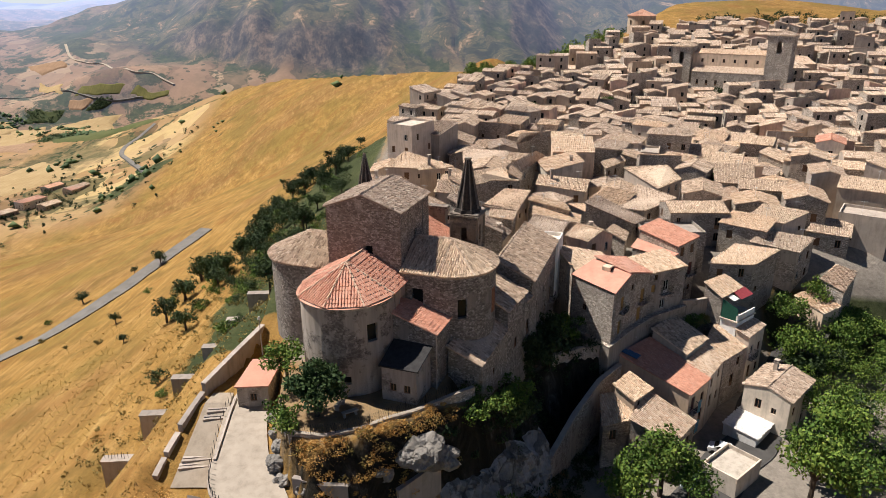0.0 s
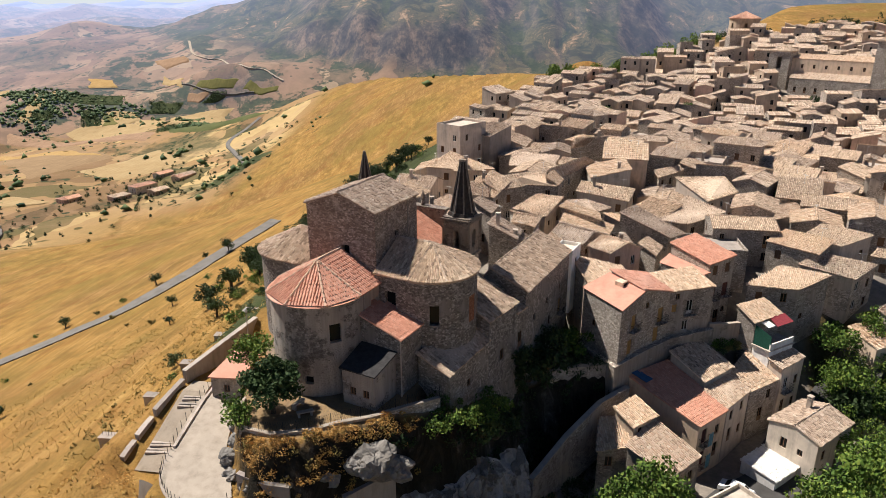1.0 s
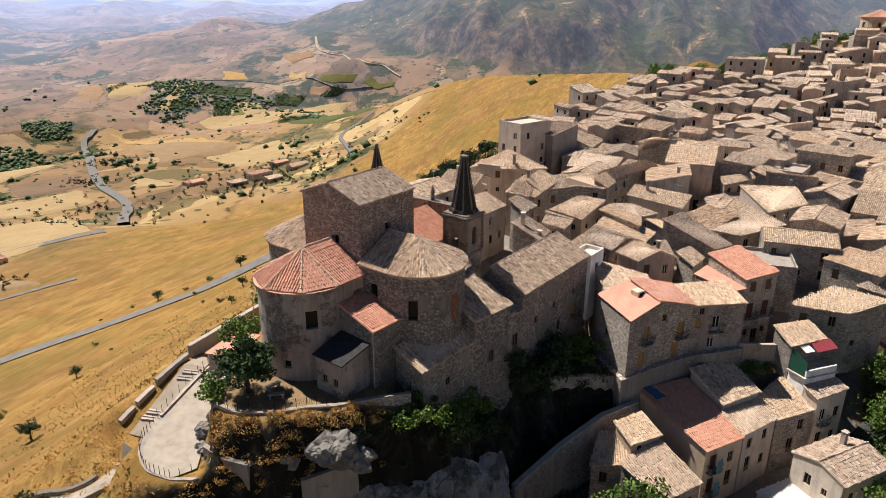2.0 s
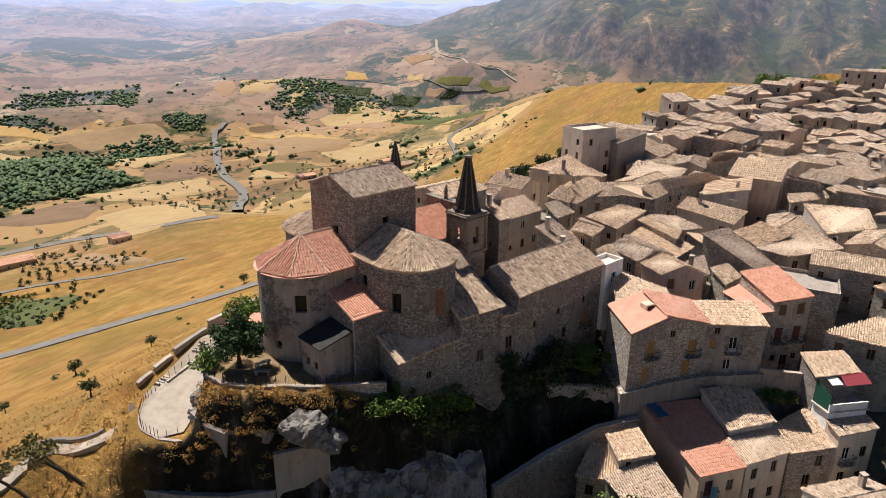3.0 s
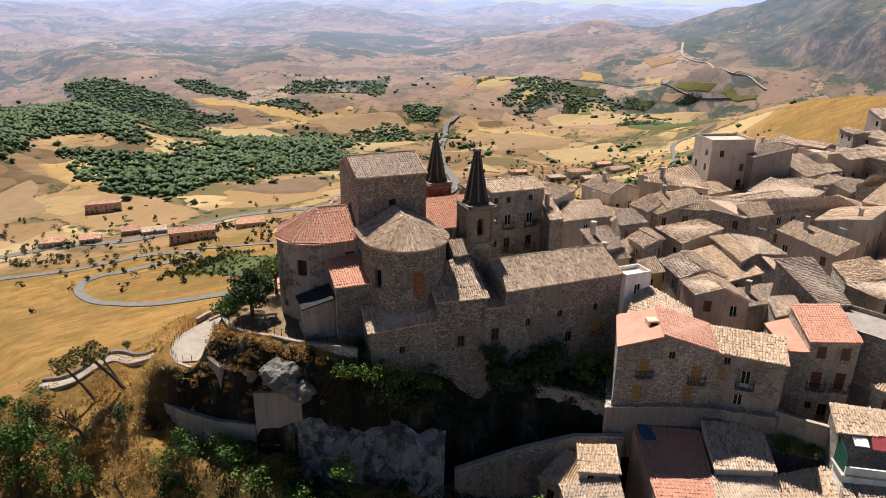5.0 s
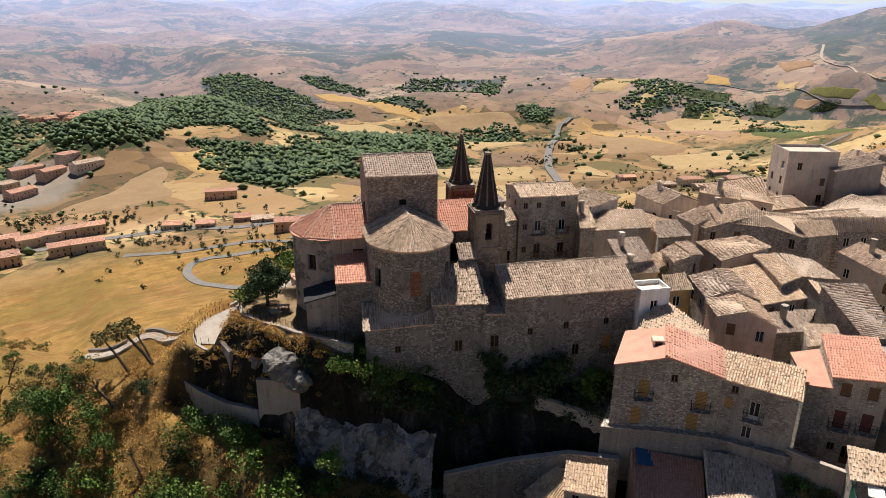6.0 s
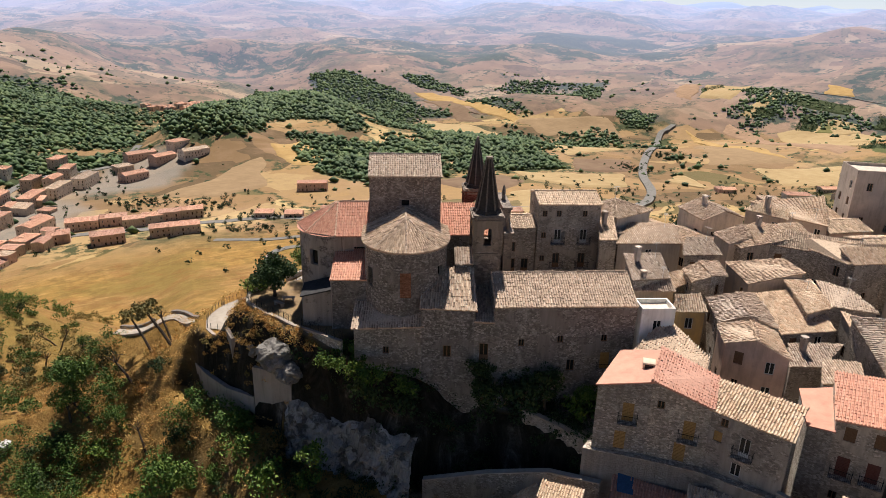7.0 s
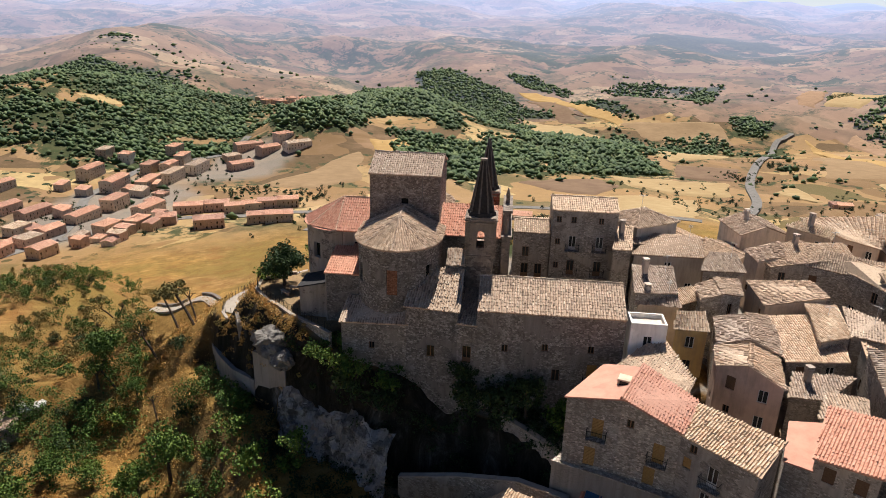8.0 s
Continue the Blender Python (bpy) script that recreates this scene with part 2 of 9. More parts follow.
def part(name, bm, material, parent, label=""):
    return child(name, mesh_bm(name, bm, material), parent, label)


def thing(name, m, label, category, group="", kind=""):
    e = new(name)
    e.matrix_basis = m
    e.empty_display_size = 0.5
    return tagged(e, label, category, group, kind)


def box(bm, x0, x1, y0, y1, z0, z1, mi=0, m=None):
    vs = [bm.verts.new(p if m is None else m @ Vector(p)) for p in
          [(x0, y0, z0), (x1, y0, z0), (x1, y1, z0), (x0, y1, z0), (x0, y0, z1), (x1, y0, z1), (x1, y1, z1), (x0, y1, z1)]]
    for f in ((3, 2, 1, 0), (4, 5, 6, 7), (0, 1, 5, 4), (1, 2, 6, 5), (2, 3, 7, 6), (3, 0, 4, 7)):
        bm.faces.new([vs[i] for i in f]).material_index = mi


def bar(bm, a, b, r, sides=5, r2=None, mi=0):
    """A tapered round bar from a to b."""
    a, b = Vector(a), Vector(b)
    d = (b - a).normalized()
    p = d.orthogonal().normalized()
    q = d.cross(p)
    rings = []
    for c, rr in ((a, r), (b, r if r2 is None else r2)):
        rings.append([bm.verts.new(c + rr * (math.cos(k) * p + math.sin(k) * q)) for k in [2 * math.pi * i / sides for i in range(sides)]])
    for i in range(sides):
        j = (i + 1) % sides
        bm.faces.new((rings[0][i], rings[0][j], rings[1][j], rings[1][i])).material_index = mi
    bm.faces.new(rings[1]).material_index = mi
    bm.faces.new(rings[0][::-1]).material_index = mi


def wall_ring(bm, pts, z0, z1, openings=(), depth=0.25, closed=True):
    """A wall along an outline that runs counter-clockwise; openings (s0, s1, za, zb) by length along it, with reveals."""
    pts = [Vector((*p, 0)) for p in pts]
    if closed:
        pts.append(pts[0].copy())
    s = [0.0]
    for a, b in zip(pts, pts[1:]):
        s.append(s[-1] + (b - a).length)
    cuts = sorted(set([round(v, 4) for v in s] + [round(v, 4) for o in openings for v in o[:2]]))
    zs = sorted(set([z0, z1] + [v for o in openings for v in o[2:4]]))

    def at(v):
        for i in range(len(pts) - 1):
            if v <= s[i + 1] + 1e-6:
                d = (pts[i + 1] - pts[i]).normalized()
                return pts[i] + d * (v - s[i]), Vector((d.y, -d.x, 0))
        return pts[-1], Vector((0, 0, 0))
    grid = {}

    def vert(i, z):
        if (i, z) not in grid:
            p = at(cuts[i])[0]
            grid[i, z] = bm.verts.new((p.x, p.y, z))
        return grid[i, z]
    n = len(cuts)
    for i in range(n - 1):
        mid = (cuts[i] + cuts[i + 1]) / 2
        for za, zb in zip(zs, zs[1:]):
            zm = (za + zb) / 2
            if any(o[0] < mid < o[1] and o[2] < zm < o[3] for o in openings):
                continue
            bm.faces.new((vert(i, za), vert(i + 1, za), vert(i + 1, zb), vert(i, zb)))
    for o in openings:
        a, na = at(o[0] + 1e-4)
        b, nb = at(o[1] - 1e-4)
        q = [Vector((a.x, a.y, o[2])), Vector((b.x, b.y, o[2])), Vector((b.x, b.y, o[3])), Vector((a.x, a.y, o[3]))]
        r = [v - depth * (na + nb).normalized() for v in q]
        for i in range(4):
            j = (i + 1) % 4
            bm.faces.new([bm.verts.new(v) for v in (q[i], r[i], r[j], q[j])])
    bmesh.ops.remove_doubles(bm, verts=bm.verts, dist=0.003)
    return at


def spot(at, o, depth):
    """Where a window sits in an opening: its foot's middle, with x along the wall and y outwards."""
    p, nrm = at((o[0] + o[1]) / 2)
    p = p - depth * nrm
    ang = math.degrees(math.atan2(nrm.y, nrm.x)) - 90
    return pose(p.x, p.y, o[2], 0, 0, ang)


TV = np.array([[0.08, 0, -0.1], [0.32, 0, 1.35], [0.68, 0, 1.35], [0.92, 0, -0.1], [0.16, 1, -0.4], [0.36, 1, 0.8], [0.64, 1, 0.8], [0.84, 1, -0.4]])
TF = np.array([[0, 1, 5, 4], [1, 2, 6, 5], [2, 3, 7, 6], [3, 2, 1, 0]])


def tile_rows(P, A, U, W, L, h, rng, jitter=0.05):
    """Barrel tiles at the places P, with across A and up-slope U unit vectors, widths W and lengths L."""
    n = len(P)
    A = np.broadcast_to(A, (n, 3)) + rng.normal(0, jitter, (n, 3))
    U = np.broadcast_to(U, (n, 3))
    N = np.cross(A, U)
    N /= np.linalg.norm(N, axis=1)[:, None]
    W = np.broadcast_to(W, n)[:, None, None]
    L = np.broadcast_to(L, n)[:, None, None]
    hh = (h * rng.uniform(0.75, 1.3, n))[:, None, None]
    V = P[:, None, :] + TV[None, :, 0:1] * W * A[:, None, :] + TV[None, :, 1:2] * L * U[:, None, :] + TV[None, :, 2:3] * hh * N[:, None, :]
    F = (TF[None] + 8 * np.arange(n)[:, None, None]).reshape(-1, 4)
    return V.reshape(-1, 3), F


def join_np(chunks):
    Vs, Fs, k = [], [], 0
    for V, F in chunks:
        V = np.asarray(V, float).reshape(-1, 3)
        Vs.append(V)
        Fs.append(np.asarray(F) + k)
        k += len(V)
    return np.concatenate(Vs), np.concatenate(Fs)


BOXF = np.array([[3, 2, 1, 0], [4, 5, 6, 7], [0, 1, 5, 4], [1, 2, 6, 5], [2, 3, 7, 6], [3, 0, 4, 7]])


def slab(quad, t=0.14):
    q = np.asarray(quad, float)
    n = np.cross(q[1] - q[0], q[3] - q[0])
    n /= np.linalg.norm(n)
    return np.concatenate([q - n * t, q]), BOXF


def roof_plane(p0, p1, p2, p3, tw, tl, rng, h=0.07, wob=0.06, neat=False):
    """A tiled plane: eave p0 to p1, ridge p3 to p2 (above p1 to above p0); any trapezoid."""
    p0, p1, p2, p3 = [np.asarray(p, float) for p in (p0, p1, p2, p3)]
    wob = 0.012 if neat else wob
    rows = max(1, int(round(np.linalg.norm((p3 + p2 - p0 - p1) / 2) / tl)))
    P, W, Ls = [], [], []
    a = (p1 - p0) / np.linalg.norm(p1 - p0)
    mid = (p3 + p2 - p0 - p1) / 2
    u = mid - a * np.dot(mid, a)
    u /= np.linalg.norm(u)
    for j in range(rows):
        l0, r0 = p0 + (p3 - p0) * j / rows, p1 + (p2 - p1) * j / rows
        lo, hi = np.dot(l0 - p0, a), np.dot(r0 - p0, a)
        ks = np.arange(math.ceil(lo / tw - 0.35), math.floor(hi / tw - 0.65) + 1)
        c = len(ks)
        if c < 1:
            continue
        f = ((ks * tw - lo) / max(hi - lo, 1e-6))[:, None]
        q = l0 + (r0 - l0) * f + rng.normal(0, wob, (c, 1)) * u + rng.normal(0, 0.016, (c, 1)) * np.array([0, 0, 1.0])
        P.append(q)
        W.append(np.full(c, tw))
    if not P:
        P, W = [p0[None]], [np.array([tw])]
    P, W = np.concatenate(P), np.concatenate(W)
    L = np.linalg.norm(mid) / rows * 1.12
    out = [tile_rows(P, a, u, W, L, h, rng, 0.01 if neat else 0.05)]
    if np.linalg.norm(p2 - p3) > 0.05:
        out.append(slab([p0, p1, p2, p3]))
    else:
        out.append((np.array([p0, p1, p2, p3]), np.array([[0, 1, 2, 3]])))
    return join_np(out)


def ridge_row(a, b, rng, w=0.3, l=0.5):
    """Ridge tiles from a to b."""
    a, b = np.asarray(a, float), np.asarray(b, float)
    d = np.linalg.norm(b - a)
    n = max(1, int(d / l))
    u = (b - a) / d
    side = np.cross(u, [0, 0, 1.0])
    side /= np.linalg.norm(side)
    P = a + (b - a) * np.arange(n)[:, None] / n - side * w / 2
    return tile_rows(P, side, u, w, d / n * 1.1, 0.11, rng)


def cone_roof(cx, cy, z0, z1, r, a0, a1, tw, tl, rng, h=0.07):
    """A fan of tiles: part of a cone from angle a0 to a1 (radians)."""
    Ls = math.hypot(r, z1 - z0)
    rows = int(Ls / tl)
    out = []
    for j in range(rows):
        f = j / rows
        rr = r * (1 - f)
        c = max(2, int(rr * (a1 - a0) / tw))
        ang = a0 + (a1 - a0) * (np.arange(c) + 0.0) / c + rng.normal(0, 0.1 * tw / max(rr, 0.3), c)
        w = rr * (a1 - a0) / c
        rad = np.stack([np.cos(ang), np.sin(ang), np.zeros(c)], 1)
        A = np.stack([-np.sin(ang), np.cos(ang), np.zeros(c)], 1)
        U = np.array([0, 0, (z1 - z0) / Ls]) - rad * r / Ls
        P = np.array([cx, cy, z0 + (z1 - z0) * f]) + rad * rr
        out.append(tile_rows(P, A, U, w, Ls / rows * 1.12, h, rng))
    k = 28
    ang = np.linspace(a0, a1, k)
    ring = np.stack([cx + r * np.cos(ang), cy + r * np.sin(ang), np.full(k, z0 - 0.02)], 1)
    V = np.concatenate([ring, [[cx, cy, z1 - 0.02], [cx, cy, z0 - 0.15]], ring - [0, 0, 0.14]])
    quads = [[k + 2 + i, k + 3 + i, i + 1, i] for i in range(k - 1)]
    # the fan's underlay as thin quads, so that one mesh holds quads alone
    mids = [(ring[i] + ring[i + 1]) / 2 for i in range(k - 1)]
    V = np.concatenate([V, mids])
    quads += [[i, len(V) - (k - 1) + i, i + 1, k] for i in range(k - 1)]
    out.append((V, np.array(quads)))
    return join_np(out)


# ---- the lie of the land ----
def sstep(v, a, b):
    t = np.clip((np.asarray(v, float) - a) / (b - a), 0, 1)
    return t * t * (3 - 2 * t)


def _hash(ix, iy, k):
    v = np.sin(ix * 127.1 + iy * 311.7 + k * 74.7) * 43758.5453
    return v - np.floor(v)


def vnoise(x, y, k=0):
    ix, iy = np.floor(x), np.floor(y)
    fx, fy = x - ix, y - iy
    fx, fy = fx * fx * (3 - 2 * fx), fy * fy * (3 - 2 * fy)
    a, b = _hash(ix, iy, k), _hash(ix + 1, iy, k)
    c, d = _hash(ix, iy + 1, k), _hash(ix + 1, iy + 1, k)
    return (a + (b - a) * fx) * (1 - fy) + (c + (d - c) * fx) * fy


def fbm(x, y, octaves=4, k=0):
    s, a, t = 0.0, 0.5, 0.0
    for i in range(octaves):
        s = s + a * vnoise(x * 2 ** i, y * 2 ** i, k + 7 * i)
        t += a
        a *= 0.5
    return s / t


def bump(x, y, cx, cy, sx, sy, h, turn=0.0):
    c, s = math.cos(radians(turn)), math.sin(radians(turn))
    u, v = (x - cx) * c + (y - cy) * s, -(x - cx) * s + (y - cy) * c
    return h * np.exp(-(u / sx) ** 2 - (v / sy) ** 2)


TERRACE = [(-17.5, 62.0), (-16.6, 54.0), (-15.2, 51.0), (-11.0, 49.8), (-7.7, 51.0), (-2.7, 54.0), (2.6, 57.9), (4.4, 61.5), (7.0, 67.8), (9.4, 74.4), (14.6, 89.5), (16.5, 99.0), (-28.0, 112.0), (-23.0, 80.0), (-22.0, 66.0)]
SHELF = [(10.0, 73.2), (14.0, 76.6), (17.6, 78.9), (21.3, 80.8), (18.0, 86.0), (15.6, 88.5)]
RAMP = [(-27.6, 53.0), (-24.0, 49.0), (-21.0, 46.6), (-18.2, 44.8), (-15.4, 44.6), (-12.6, 46.8), (-15.4, 50.6), (-17.0, 54.0), (-18.0, 62.0), (-22.0, 72.0), (-24.8, 66.0)]


def poly_dist(x, y, poly):
    """Distance outside a polygon; nought inside."""
    x, y = np.asarray(x, float), np.asarray(y, float)
    best = np.full(x.shape, 1e9)
    inside = np.zeros(x.shape, bool)
    for (ax, ay), (bx, by) in zip(poly, poly[1:] + poly[:1]):
        dx, dy = bx - ax, by - ay
        t = np.clip(((x - ax) * dx + (y - ay) * dy) / (dx * dx + dy * dy), 0, 1)
        best = np.minimum(best, np.hypot(x - ax - t * dx, y - ay - t * dy))
        cross = (ay > y) != (by > y)
        with np.errstate(divide="ignore", invalid="ignore"):
            inside ^= cross & (x < (bx - ax) * (y - ay) / (by - ay if by != ay else 1e-9) + ax)
    return np.where(inside, 0.0, best)


STREAM = [(-1700, 250), (-1300, 330), (-1050, 440), (-850, 640), (-780, 950), (-690, 1150), (-420, 1180), (0, 1150), (500, 1250)]


def line_dist(x, y, pts):
    best = np.full(np.shape(x), 1e9)
    for (ax, ay), (bx, by) in zip(pts, pts[1:]):
        dx, dy = bx - ax, by - ay
        t = np.clip(((x - ax) * dx + (y - ay) * dy) / (dx * dx + dy * dy), 0, 1)
        best = np.minimum(best, np.hypot(x - ax - t * dx, y - ay - t * dy))
    return best


def ground_z(x, y):
    x, y = np.asarray(x, float), np.asarray(y, float)
    crest_y = [-400, -120, -20, 20, 34, 41, 48, 100, 250, 330, 420, 500, 640, 749, 800, 840, 870, 920, 1000, 1500]
    crest_z = np.interp(y, crest_y, [-110, -50, -27, -20.5, -15, -9.5, -3.5, -2.5, -4, 2, -5, -14, -31, -43, -56, -74, -94, -122, -138, -140])
    crest_x = np.interp(y, crest_y, [-30, -30, -24, -21, -21, -21, -20, -20, -18, 5, 0, -50, -115, -170, -220, -290, -340, -390, -430, -480])
    floor_z = -150.0 + 10.0 * sstep(y, 300, 600)
    off = np.maximum(crest_x - x, 0)
    round_top = sstep(y, 330, 480)
    west = floor_z + (crest_z - floor_z) * (np.exp(-off / 240.0) * (1 - round_top) + np.exp(-((off + 8) / 150.0) ** 1.6) * round_top)
    e = np.maximum(x - crest_x, 0)
    rise = 0.105 * np.clip(y - 235, 0, 165) * sstep(x, -10, 110)
    flat = np.interp(y, [90, 250, 330, 620], [-2.5, -4.0, 0.0, 3.0])
    inner = sstep(x - 0.45 * np.clip(y - 262, 0, 400), -30, 40) * (1 - sstep(y, 620, 900))
    town = crest_z + (flat - crest_z) * inner * (y > 90) + rise * inner - 0.03 * np.clip(e - 40, 0, 400) - 0.0009 * np.clip(e - 200, 0, 300) ** 2 * 0.5
    low = -19.5 - 0.12 * np.clip(52 - y, 0, 200) + 0.05 * np.clip(x - 60, 0, 60)
    south = np.maximum(low, crest_z - 0.42 * e)
    wl = 1 - sstep(y, 84 + 0.12 * np.clip(x - 20, 0, 60), 108 + 0.15 * np.clip(x - 30, 0, 60))
    east = town * (1 - wl) + south * wl
    # behind the golden ridge the ground falls away again
    lee = sstep(y, 450, 600) * (1 - sstep(x - 0.1 * (y - 430), 10, 150))
    east = east * (1 - lee) + (floor_z + (crest_z - floor_z) * np.exp(-((e + 8) / 130.0) ** 1.6)) * lee
    z = np.where(x < crest_x, west, east)
    z = z + 3.6 * np.exp(-((x + 31) / 5.5) ** 2) * sstep(y, 42, 54) * (1 - sstep(y, 84, 110))
    z = z + bump(x, y, -98, 0, 32, 34, 20)
    # the hollow between the buttress walls
    row = np.interp(y, [60, 66, 86, 100], [-42.0, -40.5, -35.0, -32.0])
    z = z - 3.0 * np.exp(-((x - row) / 4.5) ** 2) * sstep(y, 55, 62) * (1 - sstep(y, 97, 106))
    z = z + bump(x, y, -60, 0, 36, 30, 18) + bump(x, y, -33, 32.5, 6.5, 7, 7.5) + bump(x, y, -29.5, 40.5, 4, 4, 3.4)
    z = z - 8 * sstep(-x, 250, 340) * sstep(y, 450, 600) * (1 - sstep(y, 950, 1300))
    # the ramp and the stepped path on the west side
    dr = poly_dist(x, y, RAMP)
    main = -3.2 - 0.11 * np.clip(59 - y, 0, 14)
    steps = -3.0 - 0.5 * np.clip(60.5 - y, 0, 9)
    deck = np.where(x < np.interp(y, [47, 60], [-21.8, -23.4]), steps, main)
    z = np.where(dr < 5, deck + (z - deck) * sstep(dr, 0.2, 4.0), z)
    # the rock under the church
    d = poly_dist(x, y, TERRACE)
    rough = fbm(x * 0.3, y * 0.3, 5, 3)
    top = 0.1 - 2.5 * sstep(y, 80, 105)
    wall_x = np.interp(y, [56, 59.7, 66.6, 72, 73.9, 81.5, 89, 99], [2.5, 4.1, 7.3, 9.9, 10.9, 13.5, 16.1, 18.5])
    foot = np.interp(y, [54, 57, 59.7, 66.6, 72, 75, 81.5, 89, 99], [0.1, -0.6, -2.3, -3.6, -7.4, -7.8, -7.2, -6.6, -4.0])
    top = top + (np.minimum(foot, top) - top) * sstep(x, wall_x - 4.5, wall_x - 1.5) * (y > 52)
    fall = 0.42 * sstep(d, 0.2, 2.2 + 1.5 * rough) + 0.58 * sstep(d, 2.3 + 1.5 * (rough - 0.5), 4.6 + 2.5 * sstep(y, 66, 76))
    eastern = sstep(x - 0.35 * (y - 50), -17, -11)
    prof = fall * eastern + sstep(d, 0, 2.5) * (1 - eastern)
    z = np.where(d < 8, top + (np.minimum(z, top) - top) * prof, z)
    z = np.where(dr < 1.6, np.minimum(z, deck - 0.12 + 7.0 * np.maximum(dr - 0.15, 0)), z)
    craggy = (dr > 1.0) * np.exp(-((d - 3.8) / 3.2) ** 2) * eastern * (d > 0.3)
    z = z + craggy * 3.4 * (fbm(x * 0.55 + 3, y * 0.55, 4, 14) - 0.5)
    # the shelf at the foot of the convent wing
    ds = poly_dist(x, y, SHELF)
    z = np.where(ds < 2.2, -7.0 + 0.5 * (rough - 0.5) + (z + 7.0) * sstep(ds, 0.1, 2.0), z)
    # the cut in front of the retaining wall
    for (ax, ay), (bx, by) in (((-17.0, 43.1), (-4.1, 49.6)), ((-4.1, 49.6), (-0.5, 53.2)), ((-0.5, 53.2), (11.6, 64.6))):
        L = math.hypot(bx - ax, by - ay)
        ux, uy = (bx - ax) / L, (by - ay) / L
        s, o = (x - ax) * ux + (y - ay) * uy, (x - ax) * uy - (y - ay) * ux
        w = sstep(s, -1.0, 0.5) * (1 - sstep(s, L, L + 1.5)) * sstep(o, 0.1, 0.7) * (1 - sstep(o, 4.0, 8.0))
        z = z + (np.minimum(z, -13.2 - 2.0 * (ax > -1)) - z) * w
    # distance
    r = np.hypot(x, y - 60)
    far = sstep(r, 750, 1250)
    swell = 110 * (fbm(x / 1100, y / 1100, 3, 11) - 0.5) * sstep(r, 1100, 2600) + 84 * (fbm(x / 420, y / 420, 3, 96) - 0.5) * sstep(r, 850, 1500)
    spur = 1 - np.abs(2 * fbm(x / 520 + 0.4 * fbm(x / 300, y / 300, 2, 23), y / 520, 3, 21) - 1)
    hills = swell + 34 * (fbm(x / 150, y / 150, 3, 95) - 0.5) * sstep(r, 800, 1200) + (34 + 50 * sstep(r, 2000, 3800)) * (spur - 0.55) * sstep(r, 900, 1700)
    hills = hills + 0.046 * np.clip(r - 1200, 0, 3400)
    # the broad mountain with its crag to the north
    face = fbm(x / 260, y / 260, 4, 2)
    mount = bump(x, y, -170, 1830, 640, 420, 235, 8) * (0.82 + 0.36 * face) + bump(x, y, 900, 2300, 1100, 640, 330) + bump(x, y, -900, 1950, 420, 260, 70, 20)
    rib = 1 - np.abs(2 * fbm(x / 95 + 0.2 * y / 95, y / 240, 3, 27) - 1)
    brow = 92 + 26 * (fbm(x / 150, y / 150, 3, 29) - 0.5)
    crag = sstep(mount, brow - 9, brow + 9) * sstep(x, -640, -470) * (1 - sstep(x, -170, -60))
    hills = hills + mount * 0.95 + 38 * crag - 26 * rib * sstep(mount, 25, 90)
    z = z - 36 * np.exp(-(line_dist(x, y, STREAM) / 150.0) ** 2) * sstep(r, 700, 1000)
    z = z + bump(x, y, 60, 890, 150, 70, 78, 12) + bump(x, y, -640, 1240, 150, 60, 30, 30)
    west_hills = bump(x, y, -1000, 260, 300, 110, 44, -14) + bump(x, y, -775, 95, 85, 60, 44) + bump(x, y, -900, -230, 200, 150, 62) + bump(x, y, -1550, -230, 420, 200, 70)
    z = z + hills * far + west_hills + bump(x, y, 430, 690, 260, 200, 62) + bump(x, y, 40, 600, 46, 34, 90)
    near = 1 - sstep(r, 300, 900)
    return z + (0.5 * near * (fbm(x * 0.12, y * 0.12, 3, 8) - 0.5) + 4.0 * sstep(r, 110, 300) * (fbm(x / 60, y / 60, 4, 9) - 0.5)) * np.clip(d / 6, 0, 1)


def gz(x, y):
    return float(ground_z(np.array([x]), np.array([y]))[0])


def spaced(lo, hi, step, grow, cap, end_lo, end_hi):
    mid = list(np.arange(lo, hi, step))
    out, s, v = [], step, mid[-1]
    while v < end_hi:
        s = min(s * grow, cap)
        v += s
        out.append(v)
    left, s, v = [], step, lo
    while v > end_lo:
        s = min(s * grow, cap)
        v -= s
        left.append(v)
    return np.array(left[::-1] + mid + out)


TOWN_EDGE = ((-20, 10, 26, 40, 60, 84, 150), (262, 287, 306, 317, 338, 355, 418))
FOREST = [(-1458, 245), (-1551, 354), (-1446, 436), (-1256, 519), (-1096, 546), (-1115, 491), (-828, 438), (-850, 520), (-646, 469), (-582, 458), (-576, 384), (-567, 363), (-538, 298), (-564, 254), (-542, 224), (-586, 197), (-663, 218), (-716, 213), (-752, 184), (-742, 133)]
HILL_WOOD = [(-1284, -272), (-1209, -123), (-1136, -9), (-745, -6), (-668, -69), (-690, -134), (-723, -229), (-900, -330)]


